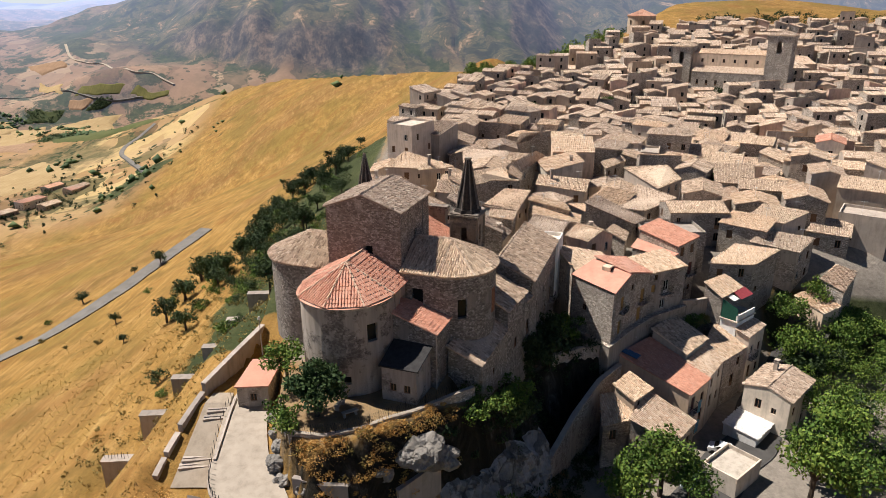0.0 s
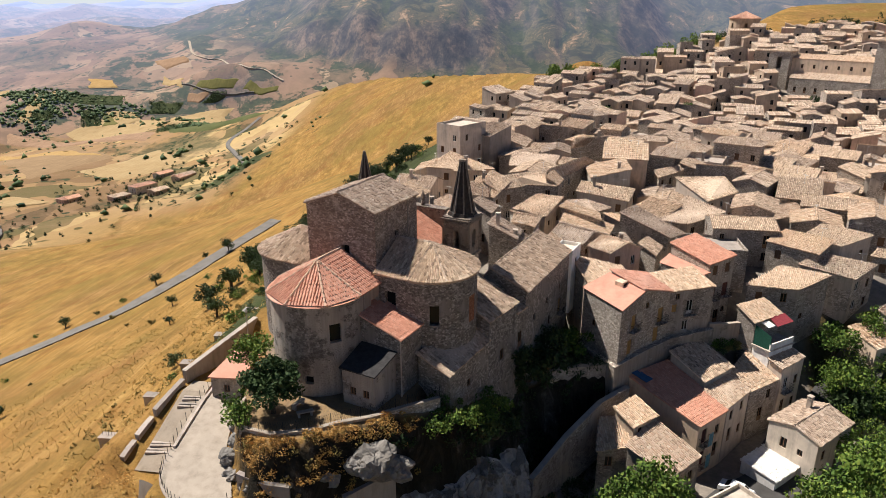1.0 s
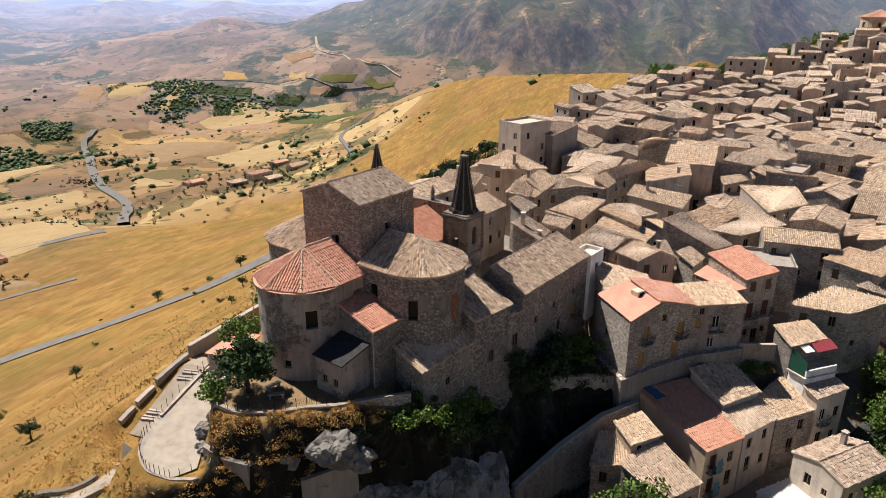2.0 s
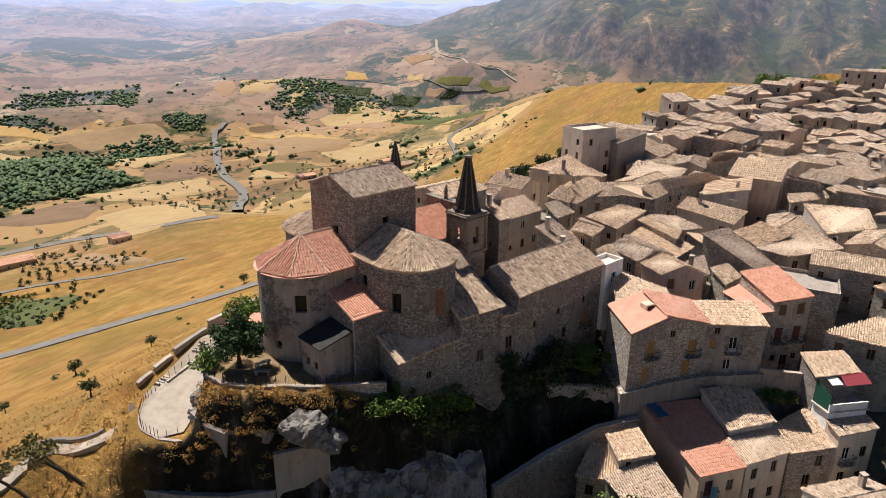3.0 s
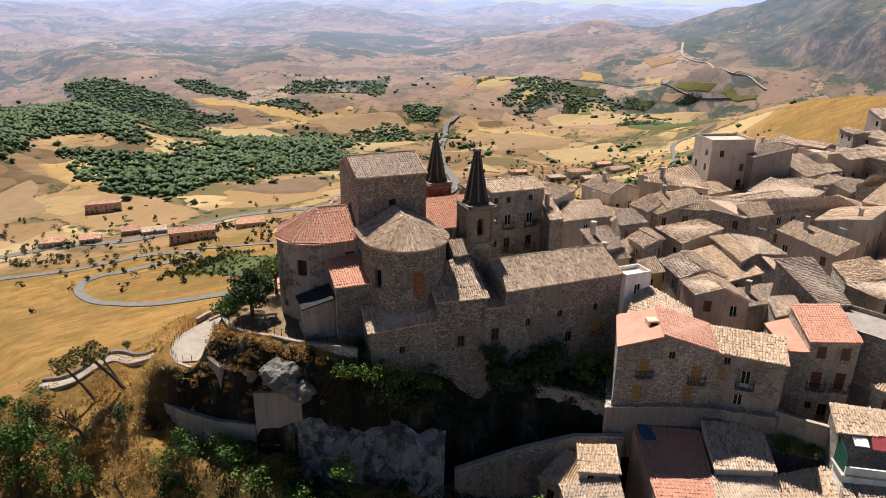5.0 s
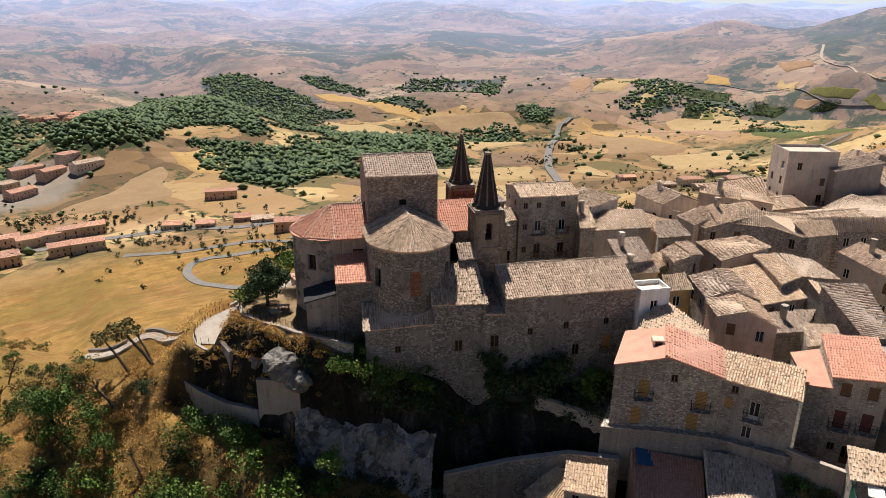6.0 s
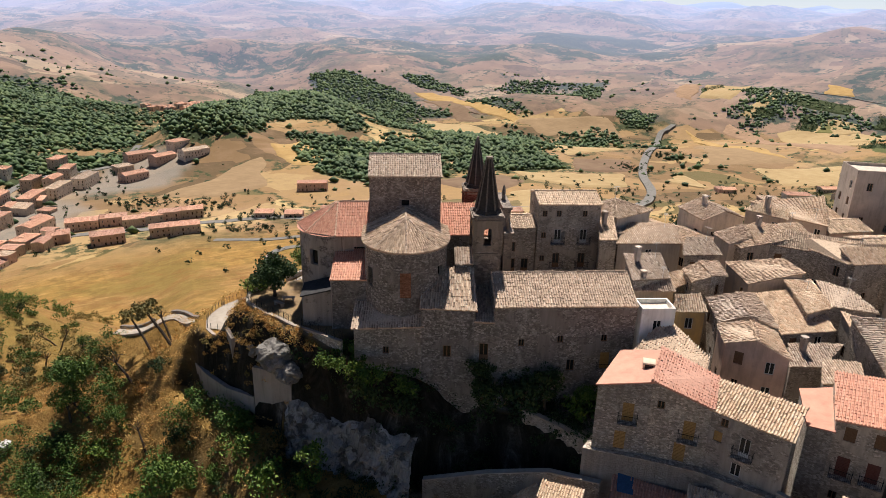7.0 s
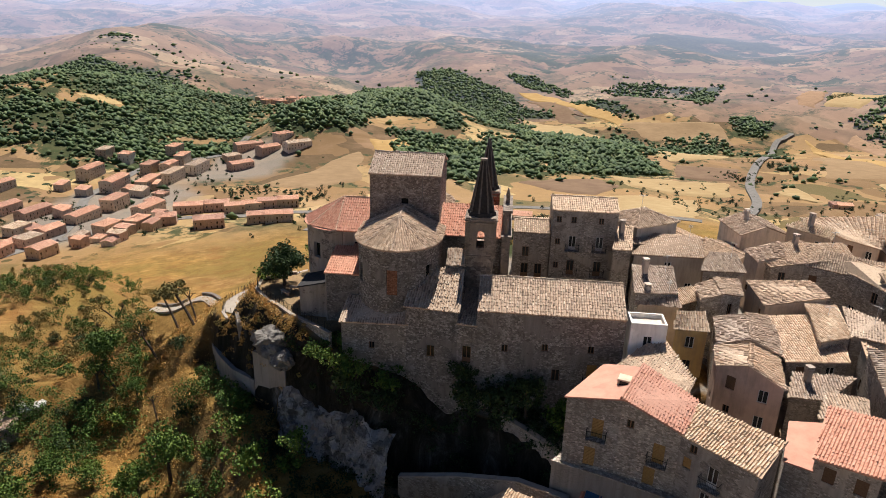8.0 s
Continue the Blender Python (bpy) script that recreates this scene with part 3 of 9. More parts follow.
FAR_WOODS = [[(-1609, 575), (-1718, 730), (-1799, 907), (-1651, 933), (-1462, 827), (-1590, 662)],
             [(-1873, 1128), (-2017, 1422), (-1728, 1562), (-1430, 1317), (-1396, 1067), (-1476, 1016)],
             [(-1416, 568), (-1411, 614), (-1273, 654), (-1245, 626)], [(-1169, 616), (-1146, 664), (-1002, 659), (-991, 639)],
             [(-1052, 738), (-1241, 928), (-1232, 983), (-1074, 849), (-1019, 737)], [(-964, 827), (-907, 848), (-867, 807), (-896, 763)],
             [(-2217, 1037), (-2223, 1137), (-2286, 1329), (-2223, 1318), (-2182, 1025)], [(-2134, 1255), (-2055, 1295), (-1912, 1208), (-1972, 1175)],
             [(-859, 1572), (-838, 1665), (-745, 1496), (-771, 1454)], [(-771, 1454), (-700, 1410), (-581, 1300), (-503, 1268), (-553, 1264), (-681, 1391)],
             [(-877, 1390), (-813, 1387), (-761, 1318), (-821, 1308)]]


def wood_mask(x, y):
    n = fbm(x / 110, y / 110, 4, 31)
    edge = 90 * (n - 0.5)
    w = 1 - sstep(poly_dist(x, y, FOREST) + edge, -5, 25)
    w = np.maximum(w, (1 - sstep(poly_dist(x, y, HILL_WOOD) + 1.6 * edge, -10, 70)) * (0.15 + 1.0 * n))
    w = np.maximum(w, bump(x, y, -775, 95, 75, 55, 1.1))
    w = np.maximum(w, 0.44 * sstep(fbm(x / 170, y / 170, 5, 41), 0.5, 0.62) * sstep(np.hypot(x, y), 650, 900))
    w = np.maximum(w, 0.4 * sstep(y, 1250, 1700) * sstep(fbm(x / 150, y / 150, 5, 43), 0.47, 0.6))
    w = np.maximum(w, 0.47 * sstep(fbm(x / 380, y / 380, 5, 45), 0.5, 0.6) * sstep(np.hypot(x, y), 1500, 1900))
    for plot in FAR_WOODS:
        w = np.maximum(w, 0.78 * (1 - sstep(poly_dist(x, y, plot) + 0.6 * edge, -8, 22)))
    w = np.maximum(w, bump(x, y, -285, 590, 26, 75, 0.62, -12) + bump(x, y, -210, 640, 45, 60, 0.3))
    return np.clip(w, 0, 1)


def scrub_mask(x, y):
    """The green bank below the church's and the town's west wall, and the slope to the south-east."""
    n = fbm(x / 9, y / 9, 4, 33)
    bank = sstep(x, -48, -30) * (1 - sstep(x, -22, -16)) * sstep(y, 70, 84) * (1 - sstep(y, 200, 240))
    south = sstep(x, -70, -30) * (1 - sstep(y, 30, 46)) * sstep(y, -60, -20) * sstep(n, 0.42, 0.6)
    east = sstep(x, 49, 60) * sstep(y, 36, 54) * (1 - sstep(y, 96, 110)) * sstep(n, 0.3, 0.5)
    return np.clip(bank * 1.2 + south * 0.2 + east * (0.4 + n), 0, 1)


SHEET = {}


def sheet_z(x, y):
    """Height of the ground's own mesh, between its corners."""
    xs, ys, Z = SHEET["xs"], SHEET["ys"], SHEET["Z"]
    i = np.clip(np.searchsorted(xs, x) - 1, 0, len(xs) - 2)
    j = np.clip(np.searchsorted(ys, y) - 1, 0, len(ys) - 2)
    u, v = (x - xs[i]) / (xs[i + 1] - xs[i]), (y - ys[j]) / (ys[j + 1] - ys[j])
    return (Z[j, i] * (1 - u) + Z[j, i + 1] * u) * (1 - v) + (Z[j + 1, i] * (1 - u) + Z[j + 1, i + 1] * u) * v


def build_ground():
    xs = spaced(-38, 34, 0.65, 1.045, 28, -4700, 2600)
    ys = spaced(34, 96, 0.65, 1.045, 28, -1700, 4800)
    X, Y = np.meshgrid(xs, ys)
    Z = ground_z(X, Y)
    nx, ny = len(xs), len(ys)
    V = np.stack([X, Y, Z], -1).reshape(-1, 3)
    i = (np.arange(ny - 1)[:, None] * nx + np.arange(nx - 1)[None]).ravel()
    F = np.stack([i, i + 1, i + nx + 1, i + nx], 1)
    SHEET.update(xs=xs, ys=ys, Z=Z)
    rf = np.hypot(V[F[:, 0], 0], V[F[:, 0], 1] - 60)
    gy, gx = np.gradient(Z, ys, xs)
    slope = np.hypot(gx, gy)
    r = np.hypot(X, Y - 60)
    cov = np.zeros((ny, nx, 4))
    hollow = (ground_z(X + 55, Y) + ground_z(X - 55, Y) + ground_z(X, Y + 55) + ground_z(X, Y - 55)) / 4 - Z
    gully = 0.46 * sstep(hollow, 2.0, 6.0) * sstep(r, 800, 1000)
    cov[..., 0] = np.maximum(np.maximum(np.where(r > 330, wood_mask(X, Y), 0), gully), scrub_mask(X, Y))
    paved = sstep(X, -20, -16) * sstep(Y, 62, 66) * (1 - sstep(Y - np.minimum(400, np.interp(X, *TOWN_EDGE)), 0, 12)) * (slope < 0.6)
    paved = np.maximum(paved, sstep(X, 22, 28) * sstep(Y, 58, 64) * (1 - sstep(Y, 300, 420)) * (1 - (X > 52) * (Y < 104)))
    cov[..., 1] = np.maximum(paved, 0.4 * (poly_dist(X, Y, TERRACE) < 0.4) * (Y < 62))
    cov[..., 2] = np.maximum(sstep(slope, 0.7, 1.3) * (r < 200) * sstep(X - 0.3 * (Y - 46), -20, -13), 0.9 * sstep(slope, 0.62, 1.0) * (r > 1150))
    far = np.maximum(sstep(-X, 270, 420), sstep(r, 950, 1250))
    far = np.maximum(far, np.maximum(sstep(-X, 235, 280) * sstep(Y, 470, 560), sstep(Y, 760, 860)))
    cov[..., 3] = far * sstep(r, 300, 420)
    cov[..., 1] = np.maximum(cov[..., 1], 0.8 * sstep(bump(X, Y, -500, -80, 110, 60, 1.0, -8) + bump(X, Y, -655, 25, 60, 45, 1.0) + 0.5 * (fbm(X / 30, Y / 30, 3, 93) - 0.5), 0.3, 0.5))
    upper = bump(X, Y, -170, 1830, 640, 420, 1.0, 8) + bump(X, Y, 900, 2300, 1100, 640, 1.0)
    cov[..., 1] = np.where(r > 1100, 0.9 * sstep(upper + 0.35 * (fbm(X / 160, Y / 160, 4, 94) - 0.5), 0.2, 0.42), cov[..., 1])
    # amount of painted haze at each corner, growing outwards from 1090 m
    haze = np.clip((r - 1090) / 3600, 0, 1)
    cov = cov.astype(np.float32).reshape(-1, 4)
    out = []
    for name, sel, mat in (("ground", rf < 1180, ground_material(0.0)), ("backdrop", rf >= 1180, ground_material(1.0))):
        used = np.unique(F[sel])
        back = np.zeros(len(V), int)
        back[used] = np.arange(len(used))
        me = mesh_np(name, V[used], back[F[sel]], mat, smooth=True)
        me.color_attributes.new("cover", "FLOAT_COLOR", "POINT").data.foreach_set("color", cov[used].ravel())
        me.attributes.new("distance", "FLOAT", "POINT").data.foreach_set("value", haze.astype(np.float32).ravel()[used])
        out.append(new(name, me))
    tagged(out[0], "dry golden grass hillside falling to a valley of harvested fields", "ground", kind="structure")
    tagged(out[1], "far hills and fields with blue summer haze painted on as glow", "hills", kind="structure")
    return out[0]


def ground_material(haze):
    m = Nodes("far_hills_painted_haze" if haze else "hillside", 0.97, spec=0.1)
    at = m.add("ShaderNodeAttribute", attribute_name="cover")
    sep = m.add("ShaderNodeSeparateColor", {0: at.outputs["Color"]})
    wood, paved, rock, far = sep.outputs[0], sep.outputs[1], sep.outputs[2], at.outputs["Alpha"]
    p = m.position()
    n_big = m.noise(p, 0.02, 5.0, 0.6)
    n_mid = m.noise(p, 0.12, 5.0, 0.65)
    n_fine = m.noise(p, 1.1, 6.0, 0.75)
    streak = m.noise(m.position((0.25, 0.06, 0.3)), 1.0, 5.0, 0.7)
    gold = m.ramp(n_mid, [(0.25, (0.22, 0.128, 0.042)), (0.45, (0.3, 0.183, 0.06)), (0.6, (0.36, 0.228, 0.082)), (0.8, (0.45, 0.3, 0.125))])
    brown = m.noise(p, 0.01, 7.0, 0.6)
    gold = m.mix(m.ramp(brown, [(0.45, (0, 0, 0)), (0.56, (0.85, 0.85, 0.85))]), gold, m.ramp(n_mid, [(0.35, (0.185, 0.105, 0.043)), (0.65, (0.29, 0.178, 0.08))]))
    # lines of mowing and of sheep tracks along the slope
    lines = m.noise(m.position((0.5, 0.035, 0.9)), 1.0, 6.0, 0.72, 0.5)
    gold = m.mix(m.ramp(lines, [(0.42, (0.55, 0.55, 0.55)), (0.5, (0, 0, 0))]), gold, (0.19, 0.112, 0.04))
    gold = m.mix(m.ramp(lines, [(0.54, (0, 0, 0)), (0.66, (0.55, 0.55, 0.55))]), gold, (0.47, 0.32, 0.145))
    meadow = m.noise(p, 0.018, 8.0, 0.66)
    gold = m.mix(m.ramp(meadow, [(0.49, (0, 0, 0)), (0.6, (0.7, 0.7, 0.7))]), gold, m.ramp(n_fine, [(0.3, (0.13, 0.105, 0.03)), (0.7, (0.24, 0.18, 0.055))]))
    clump = m.noise(p, 0.085, 9.0, 0.7)
    gold = m.mix(m.ramp(clump, [(0.5, (0, 0, 0)), (0.6, (0.65, 0.65, 0.65))]), gold, m.ramp(n_fine, [(0.3, (0.1, 0.075, 0.024)), (0.7, (0.21, 0.14, 0.045))]))
    rusty = m.noise(p, 0.055, 8.0, 0.68)
    gold = m.mix(m.ramp(rusty, [(0.54, (0, 0, 0)), (0.66, (0.6, 0.6, 0.6))]), gold, (0.22, 0.105, 0.036))
    gold = m.mix(m.ramp(streak, [(0.52, (0, 0, 0)), (0.72, (0.3, 0.3, 0.3))]), gold, (0.15, 0.1, 0.035))
    gold = m.mix(m.ramp(n_fine, [(0.5, (0, 0, 0)), (0.72, (0.65, 0.65, 0.65))]), gold, (0.15, 0.092, 0.032))
    speck = m.noise(p, 3.2, 3.0, 0.7)
    gold = m.mix(m.ramp(speck, [(0.52, (0, 0, 0)), (0.68, (0.6, 0.6, 0.6))]), gold, (0.11, 0.072, 0.026))
    gold = m.mix(1.0, gold, (1.0, 0.925, 0.78), "MULTIPLY")
    # harvested, ploughed and fallow plots of the valley: wide holdings, each cut into strips
    wobble = m.add("ShaderNodeTexNoise", {"Vector": p, "Scale": 0.004, "Detail": 4.0})
    shift = m.add("ShaderNodeVectorMath", {0: wobble.outputs["Color"], "Scale": 220.0}, operation="SCALE").outputs[0]
    pw = m.add("ShaderNodeVectorMath", {0: m.position((1.0, 0.6, 0.0)), 1: shift}, operation="ADD").outputs[0]
    wide = m.add("ShaderNodeTexVoronoi", {"Vector": pw, "Scale": 0.0072 if haze else 0.0085, "Randomness": 1.0})
    cell = m.add("ShaderNodeTexVoronoi", {"Vector": pw, "Scale": 0.018 if haze else 0.022, "Randomness": 0.95}, distance="MANHATTAN")
    edge = m.add("ShaderNodeTexVoronoi", {"Vector": pw, "Scale": 0.0072 if haze else 0.0085, "Randomness": 1.0}, feature="DISTANCE_TO_EDGE")
    t_wide = m.add("ShaderNodeSeparateColor", {0: wide.outputs["Color"]}).outputs[0]
    t_cell = m.add("ShaderNodeSeparateColor", {0: cell.outputs["Color"]}).outputs[1]
    tone = m.math("MULTIPLY_ADD", t_cell, 0.42, m.math("MULTIPLY", t_wide, 0.58))
    plots = m.ramp(tone, [(0.0, (0.115, 0.075, 0.05)), (0.22, (0.2, 0.122, 0.078)), (0.36, (0.3, 0.187, 0.115)), (0.46, (0.255, 0.153, 0.093)), (0.54, (0.36, 0.238, 0.145)), (0.62, (0.13, 0.105, 0.058)), (0.67, (0.31, 0.19, 0.11)), (0.78, (0.46, 0.325, 0.195)), (0.88, (0.27, 0.165, 0.1))], "CONSTANT")
    plots = m.mix(1.0, plots, (0.9, 0.9, 0.9) if haze else (1.0, 1.02, 0.78), "MULTIPLY")
    plots = m.mix(m.ramp(n_mid, [(0.35, (0, 0, 0)), (0.75, (0.4, 0.4, 0.4))]), plots, (0.2, 0.128, 0.075))
    drift = m.noise(p, 0.011, 7.0, 0.65, 0.6)
    plots = m.mix(m.ramp(drift, [(0.5, (0, 0, 0)), (0.72, (0.6, 0.6, 0.6))]), plots, (0.38, 0.24, 0.15))
    scrubby = m.noise(p, 0.0075, 7.0, 0.68, 0.5)
    plots = m.mix(m.ramp(scrubby, [(0.55, (0, 0, 0)), (0.62, (0.8, 0.8, 0.8))]), plots, m.ramp(m.noise(p, 0.06, 5.0, 0.75), [(0.42, (0.04, 0.052, 0.026)), (0.58, (0.15, 0.118, 0.06))]))
    hedge = m.math("MULTIPLY", m.ramp(edge.outputs["Distance"], [(0.012, (1, 1, 1)), (0.035, (0, 0, 0))]), m.ramp(n_mid, [(0.47, (0, 0, 0)), (0.55, (1, 1, 1))]))
    plots = m.mix(hedge, plots, (0.05, 0.06, 0.027))
    # single trees and bushes
    dot = m.add("ShaderNodeTexVoronoi", {"Vector": m.position((1.0, 1.0, 0.0)), "Scale": 0.06 if haze else 0.075, "Randomness": 1.0})
    d_on = m.add("ShaderNodeSeparateColor", {0: dot.outputs["Color"]}).outputs[2]
    d_mask = m.math("MULTIPLY", m.math("GREATER_THAN", m.math("MULTIPLY_ADD", drift, 0.9, d_on), 1.28 if haze else 1.36), m.math("LESS_THAN", dot.outputs["Distance"], 0.26))
    plots = m.mix(d_mask, plots, (0.04, 0.05, 0.024))
    col = m.mix(far, gold, plots)
    if haze:
        upland = m.noise(p, 0.0065, 10.0, 0.7, 0.4)
        moor = m.ramp(upland, [(0.36, (0.05, 0.055, 0.03)), (0.45, (0.13, 0.095, 0.05)), (0.52, (0.25, 0.155, 0.09)), (0.58, (0.15, 0.105, 0.056)), (0.68, (0.42, 0.27, 0.165))])
        col = m.mix(0.3, col, moor)
        stony = m.noise(m.position((1.0, 1.0, 0.5)), 0.017, 12.0, 0.7, 1.1)
        heath = m.ramp(stony, [(0.4, (0.01, 0.026, 0.022)), (0.48, (0.03, 0.048, 0.03)), (0.52, (0.1, 0.092, 0.048)), (0.555, (0.04, 0.054, 0.03)), (0.6, (0.22, 0.15, 0.08)), (0.66, (0.44, 0.3, 0.18))])
        col = m.mix(paved, col, heath)
    tint = m.noise(p, 0.035, 8.0, 0.72)
    green = m.ramp(m.math("MULTIPLY_ADD", n_fine, 0.4, m.math("MULTIPLY", tint, 0.6)), [(0.36, (0.022, 0.034, 0.015)), (0.5, (0.04, 0.055, 0.022)), (0.6, (0.075, 0.08, 0.034)), (0.7, (0.1, 0.1, 0.042))])
    crown = m.add("ShaderNodeTexVoronoi", {"Vector": m.position((1.0, 1.0, 0.0)), "Scale": 0.09, "Randomness": 1.0})
    green = m.mix(m.ramp(crown.outputs["Distance"], [(0.15, (0.75, 0.75, 0.75)), (0.55, (0, 0, 0))]), green, (0.022, 0.034, 0.015))
    wood_n = m.math("ADD", wood, m.math("MULTIPLY", m.math("SUBTRACT", m.noise(p, 0.022, 10.0, 0.75, 0.4), 0.5), 2.0))
    wood_n = m.math("MULTIPLY", wood_n, m.ramp(wood, [(0.0, (0, 0, 0)), (0.2, (1, 1, 1))]))
    col = m.mix(m.ramp(wood_n, [(0.36, (0, 0, 0)), (0.46, (0.95, 0.95, 0.95))]), col, green)
    if not haze:
        col = m.mix(paved, col, m.ramp(n_fine, [(0.3, (0.17, 0.145, 0.12)), (0.7, (0.3, 0.26, 0.215))]))
    cliff = m.noise(m.position((0.35, 0.35, 0.16)), 1.0, 8.0, 0.75, 0.6)
    rockc = m.ramp(cliff, [(0.42, (0.014, 0.013, 0.009)), (0.54, (0.035, 0.03, 0.022)), (0.62, (0.085, 0.074, 0.06)), (0.72, (0.26, 0.235, 0.205))])
    if haze:
        rockc = m.ramp(m.noise(m.position((0.035, 0.035, 0.012)), 1.0, 10.0, 0.75), [(0.4, (0.035, 0.036, 0.04)), (0.5, (0.085, 0.075, 0.066)), (0.58, (0.2, 0.145, 0.105)), (0.68, (0.33, 0.24, 0.17))])
    col = m.mix(rock, col, rockc)
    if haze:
        # painted haze: bluish emission grows and the base colour darkens with distance
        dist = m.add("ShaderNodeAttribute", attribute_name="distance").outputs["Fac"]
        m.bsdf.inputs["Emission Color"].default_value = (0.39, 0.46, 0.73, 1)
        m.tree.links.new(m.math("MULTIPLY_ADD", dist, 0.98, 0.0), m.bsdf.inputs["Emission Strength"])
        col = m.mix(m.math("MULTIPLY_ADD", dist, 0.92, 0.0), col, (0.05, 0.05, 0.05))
    h = m.math("ADD", n_fine, m.math("MULTIPLY", m.math("MULTIPLY", cliff, rock), 3.0))
    return m.out(col, h, 0.8, 0.35)


def build_horizon():
    """Pale hazy sky low over the horizon, far behind the last hills."""
    n, k = 64, 5
    a = np.linspace(0, 2 * math.pi, n, endpoint=False)
    V = np.concatenate([np.stack([37 + 4870 * np.cos(a), 25 + 4870 * np.sin(a), np.full(n, z)], 1) for z in (-400, 0, 200, 450, 800)])
    F = [[j * n + (i + 1) % n, j * n + i, (j + 1) * n + i, (j + 1) * n + (i + 1) % n] for j in range(k - 1) for i in range(n)]
    m = Nodes("horizon_haze", 1.0, spec=0.0)
    z = m.add("ShaderNodeSeparateXYZ", {0: m.position((1, 1, 1 / 800))}).outputs[2]
    col = m.ramp(z, [(0.0, (0.5, 0.53, 0.56)), (0.25, (0.4, 0.5, 0.6)), (0.7, (0.24, 0.37, 0.6))])
    m.tree.links.new(col, m.bsdf.inputs["Emission Color"])
    m.bsdf.inputs["Emission Strength"].default_value = 1.0
    ob = new("backdrop", mesh_np("backdrop", V, F, m.out((0.0, 0.0, 0.0)), smooth=True))
    tagged(ob, "pale hazy summer sky low over the horizon", "sky", kind="structure")


ground = build_ground()
build_horizon()


def on_ground(x, y, dz=0.0):
    return (x, y, gz(x, y) + dz)


# ---- houses ----
def casement(w, h, low=0.0):
    """One connected frame with a middle post; low: height of a solid foot panel."""
    bm = bmesh.new()
    xs = [-w / 2, -w / 2 + 0.08, -0.04, 0.04, w / 2 - 0.08, w / 2]
    zs = [0, 0.08 + low, h - 0.08, h]
    vs = {(i, j): bm.verts.new((x, 0.005, z)) for i, x in enumerate(xs) for j, z in enumerate(zs)}
    for i in range(5):
        for j in range(3):
            if j == 1 and i in (1, 3):
                continue
            bm.faces.new((vs[i + 1, j], vs[i, j], vs[i, j + 1], vs[i + 1, j + 1]))
    g = bmesh.ops.extrude_face_region(bm, geom=bm.faces[:])
    bmesh.ops.translate(bm, verts=[v for v in g["geom"] if isinstance(v, bmesh.types.BMVert)], vec=(0, 0.05, 0))
    bmesh.ops.recalc_face_normals(bm, faces=bm.faces)
    return bm


def louvres(w, h):
    """A closed pair of louvred shutters as one moulded board."""
    bm = bmesh.new()
    n = int(h / 0.16)
    rows = []
    for k in range(n + 1):
        for y in (0.06, 0.02):
            rows.append([bm.verts.new((x, y if abs(x) > 0.03 else 0.0, h * k / n)) for x in (-w / 2, -0.05, -0.02, 0.02, 0.05, w / 2)])
    for a, b in zip(rows, rows[1:]):
        for i in range(5):
            bm.faces.new((a[i + 1], a[i], b[i], b[i + 1]))
    return bm


def window_meshes():
    """Frames and panes; origin at the foot's middle, y outwards."""
    out = {}
    for key, (w, h, fm, low) in {"small": (0.7, 0.9, M_WOOD, 0), "tall": (0.9, 1.45, M_WOOD, 0), "door": (1.0, 2.15, M_WOOD, 0.6), "white": (0.95, 1.45, M_FRAME, 0), "french": (1.0, 2.05, M_FRAME, 0.4)}.items():
        bm = bmesh.new()
        box(bm, -w / 2, w / 2, -0.03, 0.0, 0, h)
        out[key] = (mesh_bm("window_" + key, casement(w, h, low), [fm]), w, h, mesh_bm("pane_" + key, bm, [M_GLASS_HOLLOW]))
    out["shutter"] = (mesh_bm("window_shutter", louvres(1.1, 2.15), [M_OCHRE]), 1.1, 2.15, None)
    out["panel"] = (out["shutter"][0], 1.1, 2.15, None)
    out["ochre"] = (mesh_bm("window_ochre", louvres(0.8, 1.15), [M_OCHRE]), 0.8, 1.15, None)
    out["redshut"] = (mesh_bm("window_redshut", louvres(1.05, 2.1), [M_SHUTRED]), 1.05, 2.1, None)
    out["brown"] = (mesh_bm("window_brown", louvres(0.95, 1.5), [M_WOOD]), 0.95, 1.5, None)
    return out


def set_window(ob, kind, m):
    w = child("door" if kind == "door" else "shutter" if kind in ("shutter", "brown", "panel", "ochre", "redshut") else "window", WIN[kind][0], ob, "", m)
    if WIN[kind][3]:
        child("pane", WIN[kind][3], w)
    return w


WIN = window_meshes()


def balcony_mesh(w=1.9, d=0.75):
    bm = bmesh.new()
    box(bm, -w / 2, w / 2, 0, d, -0.14, 0)
    for k in range(13):
        x = -w / 2 + 0.03 + k * (w - 0.06) / 12
        bar(bm, (x, d - 0.04, 0), (x, d - 0.04, 1.0), 0.012, 4, mi=1)
    for y in np.linspace(0.1, d - 0.04, 5):
        for x in (-w / 2 + 0.03, w / 2 - 0.03):
            bar(bm, (x, y, 0), (x, y, 1.0), 0.012, 4, mi=1)
    for a, b in (((-w / 2, d - 0.04, 1.0), (w / 2, d - 0.04, 1.0)), ((-w / 2, 0, 1.0), (-w / 2, d, 1.0)), ((w / 2, 0, 1.0), (w / 2, d, 1.0))):
        bar(bm, a, b, 0.025, 4, mi=1)
    return mesh_bm("balcony", bm, [M_STONE, M_IRON])


BALCONY = balcony_mesh()


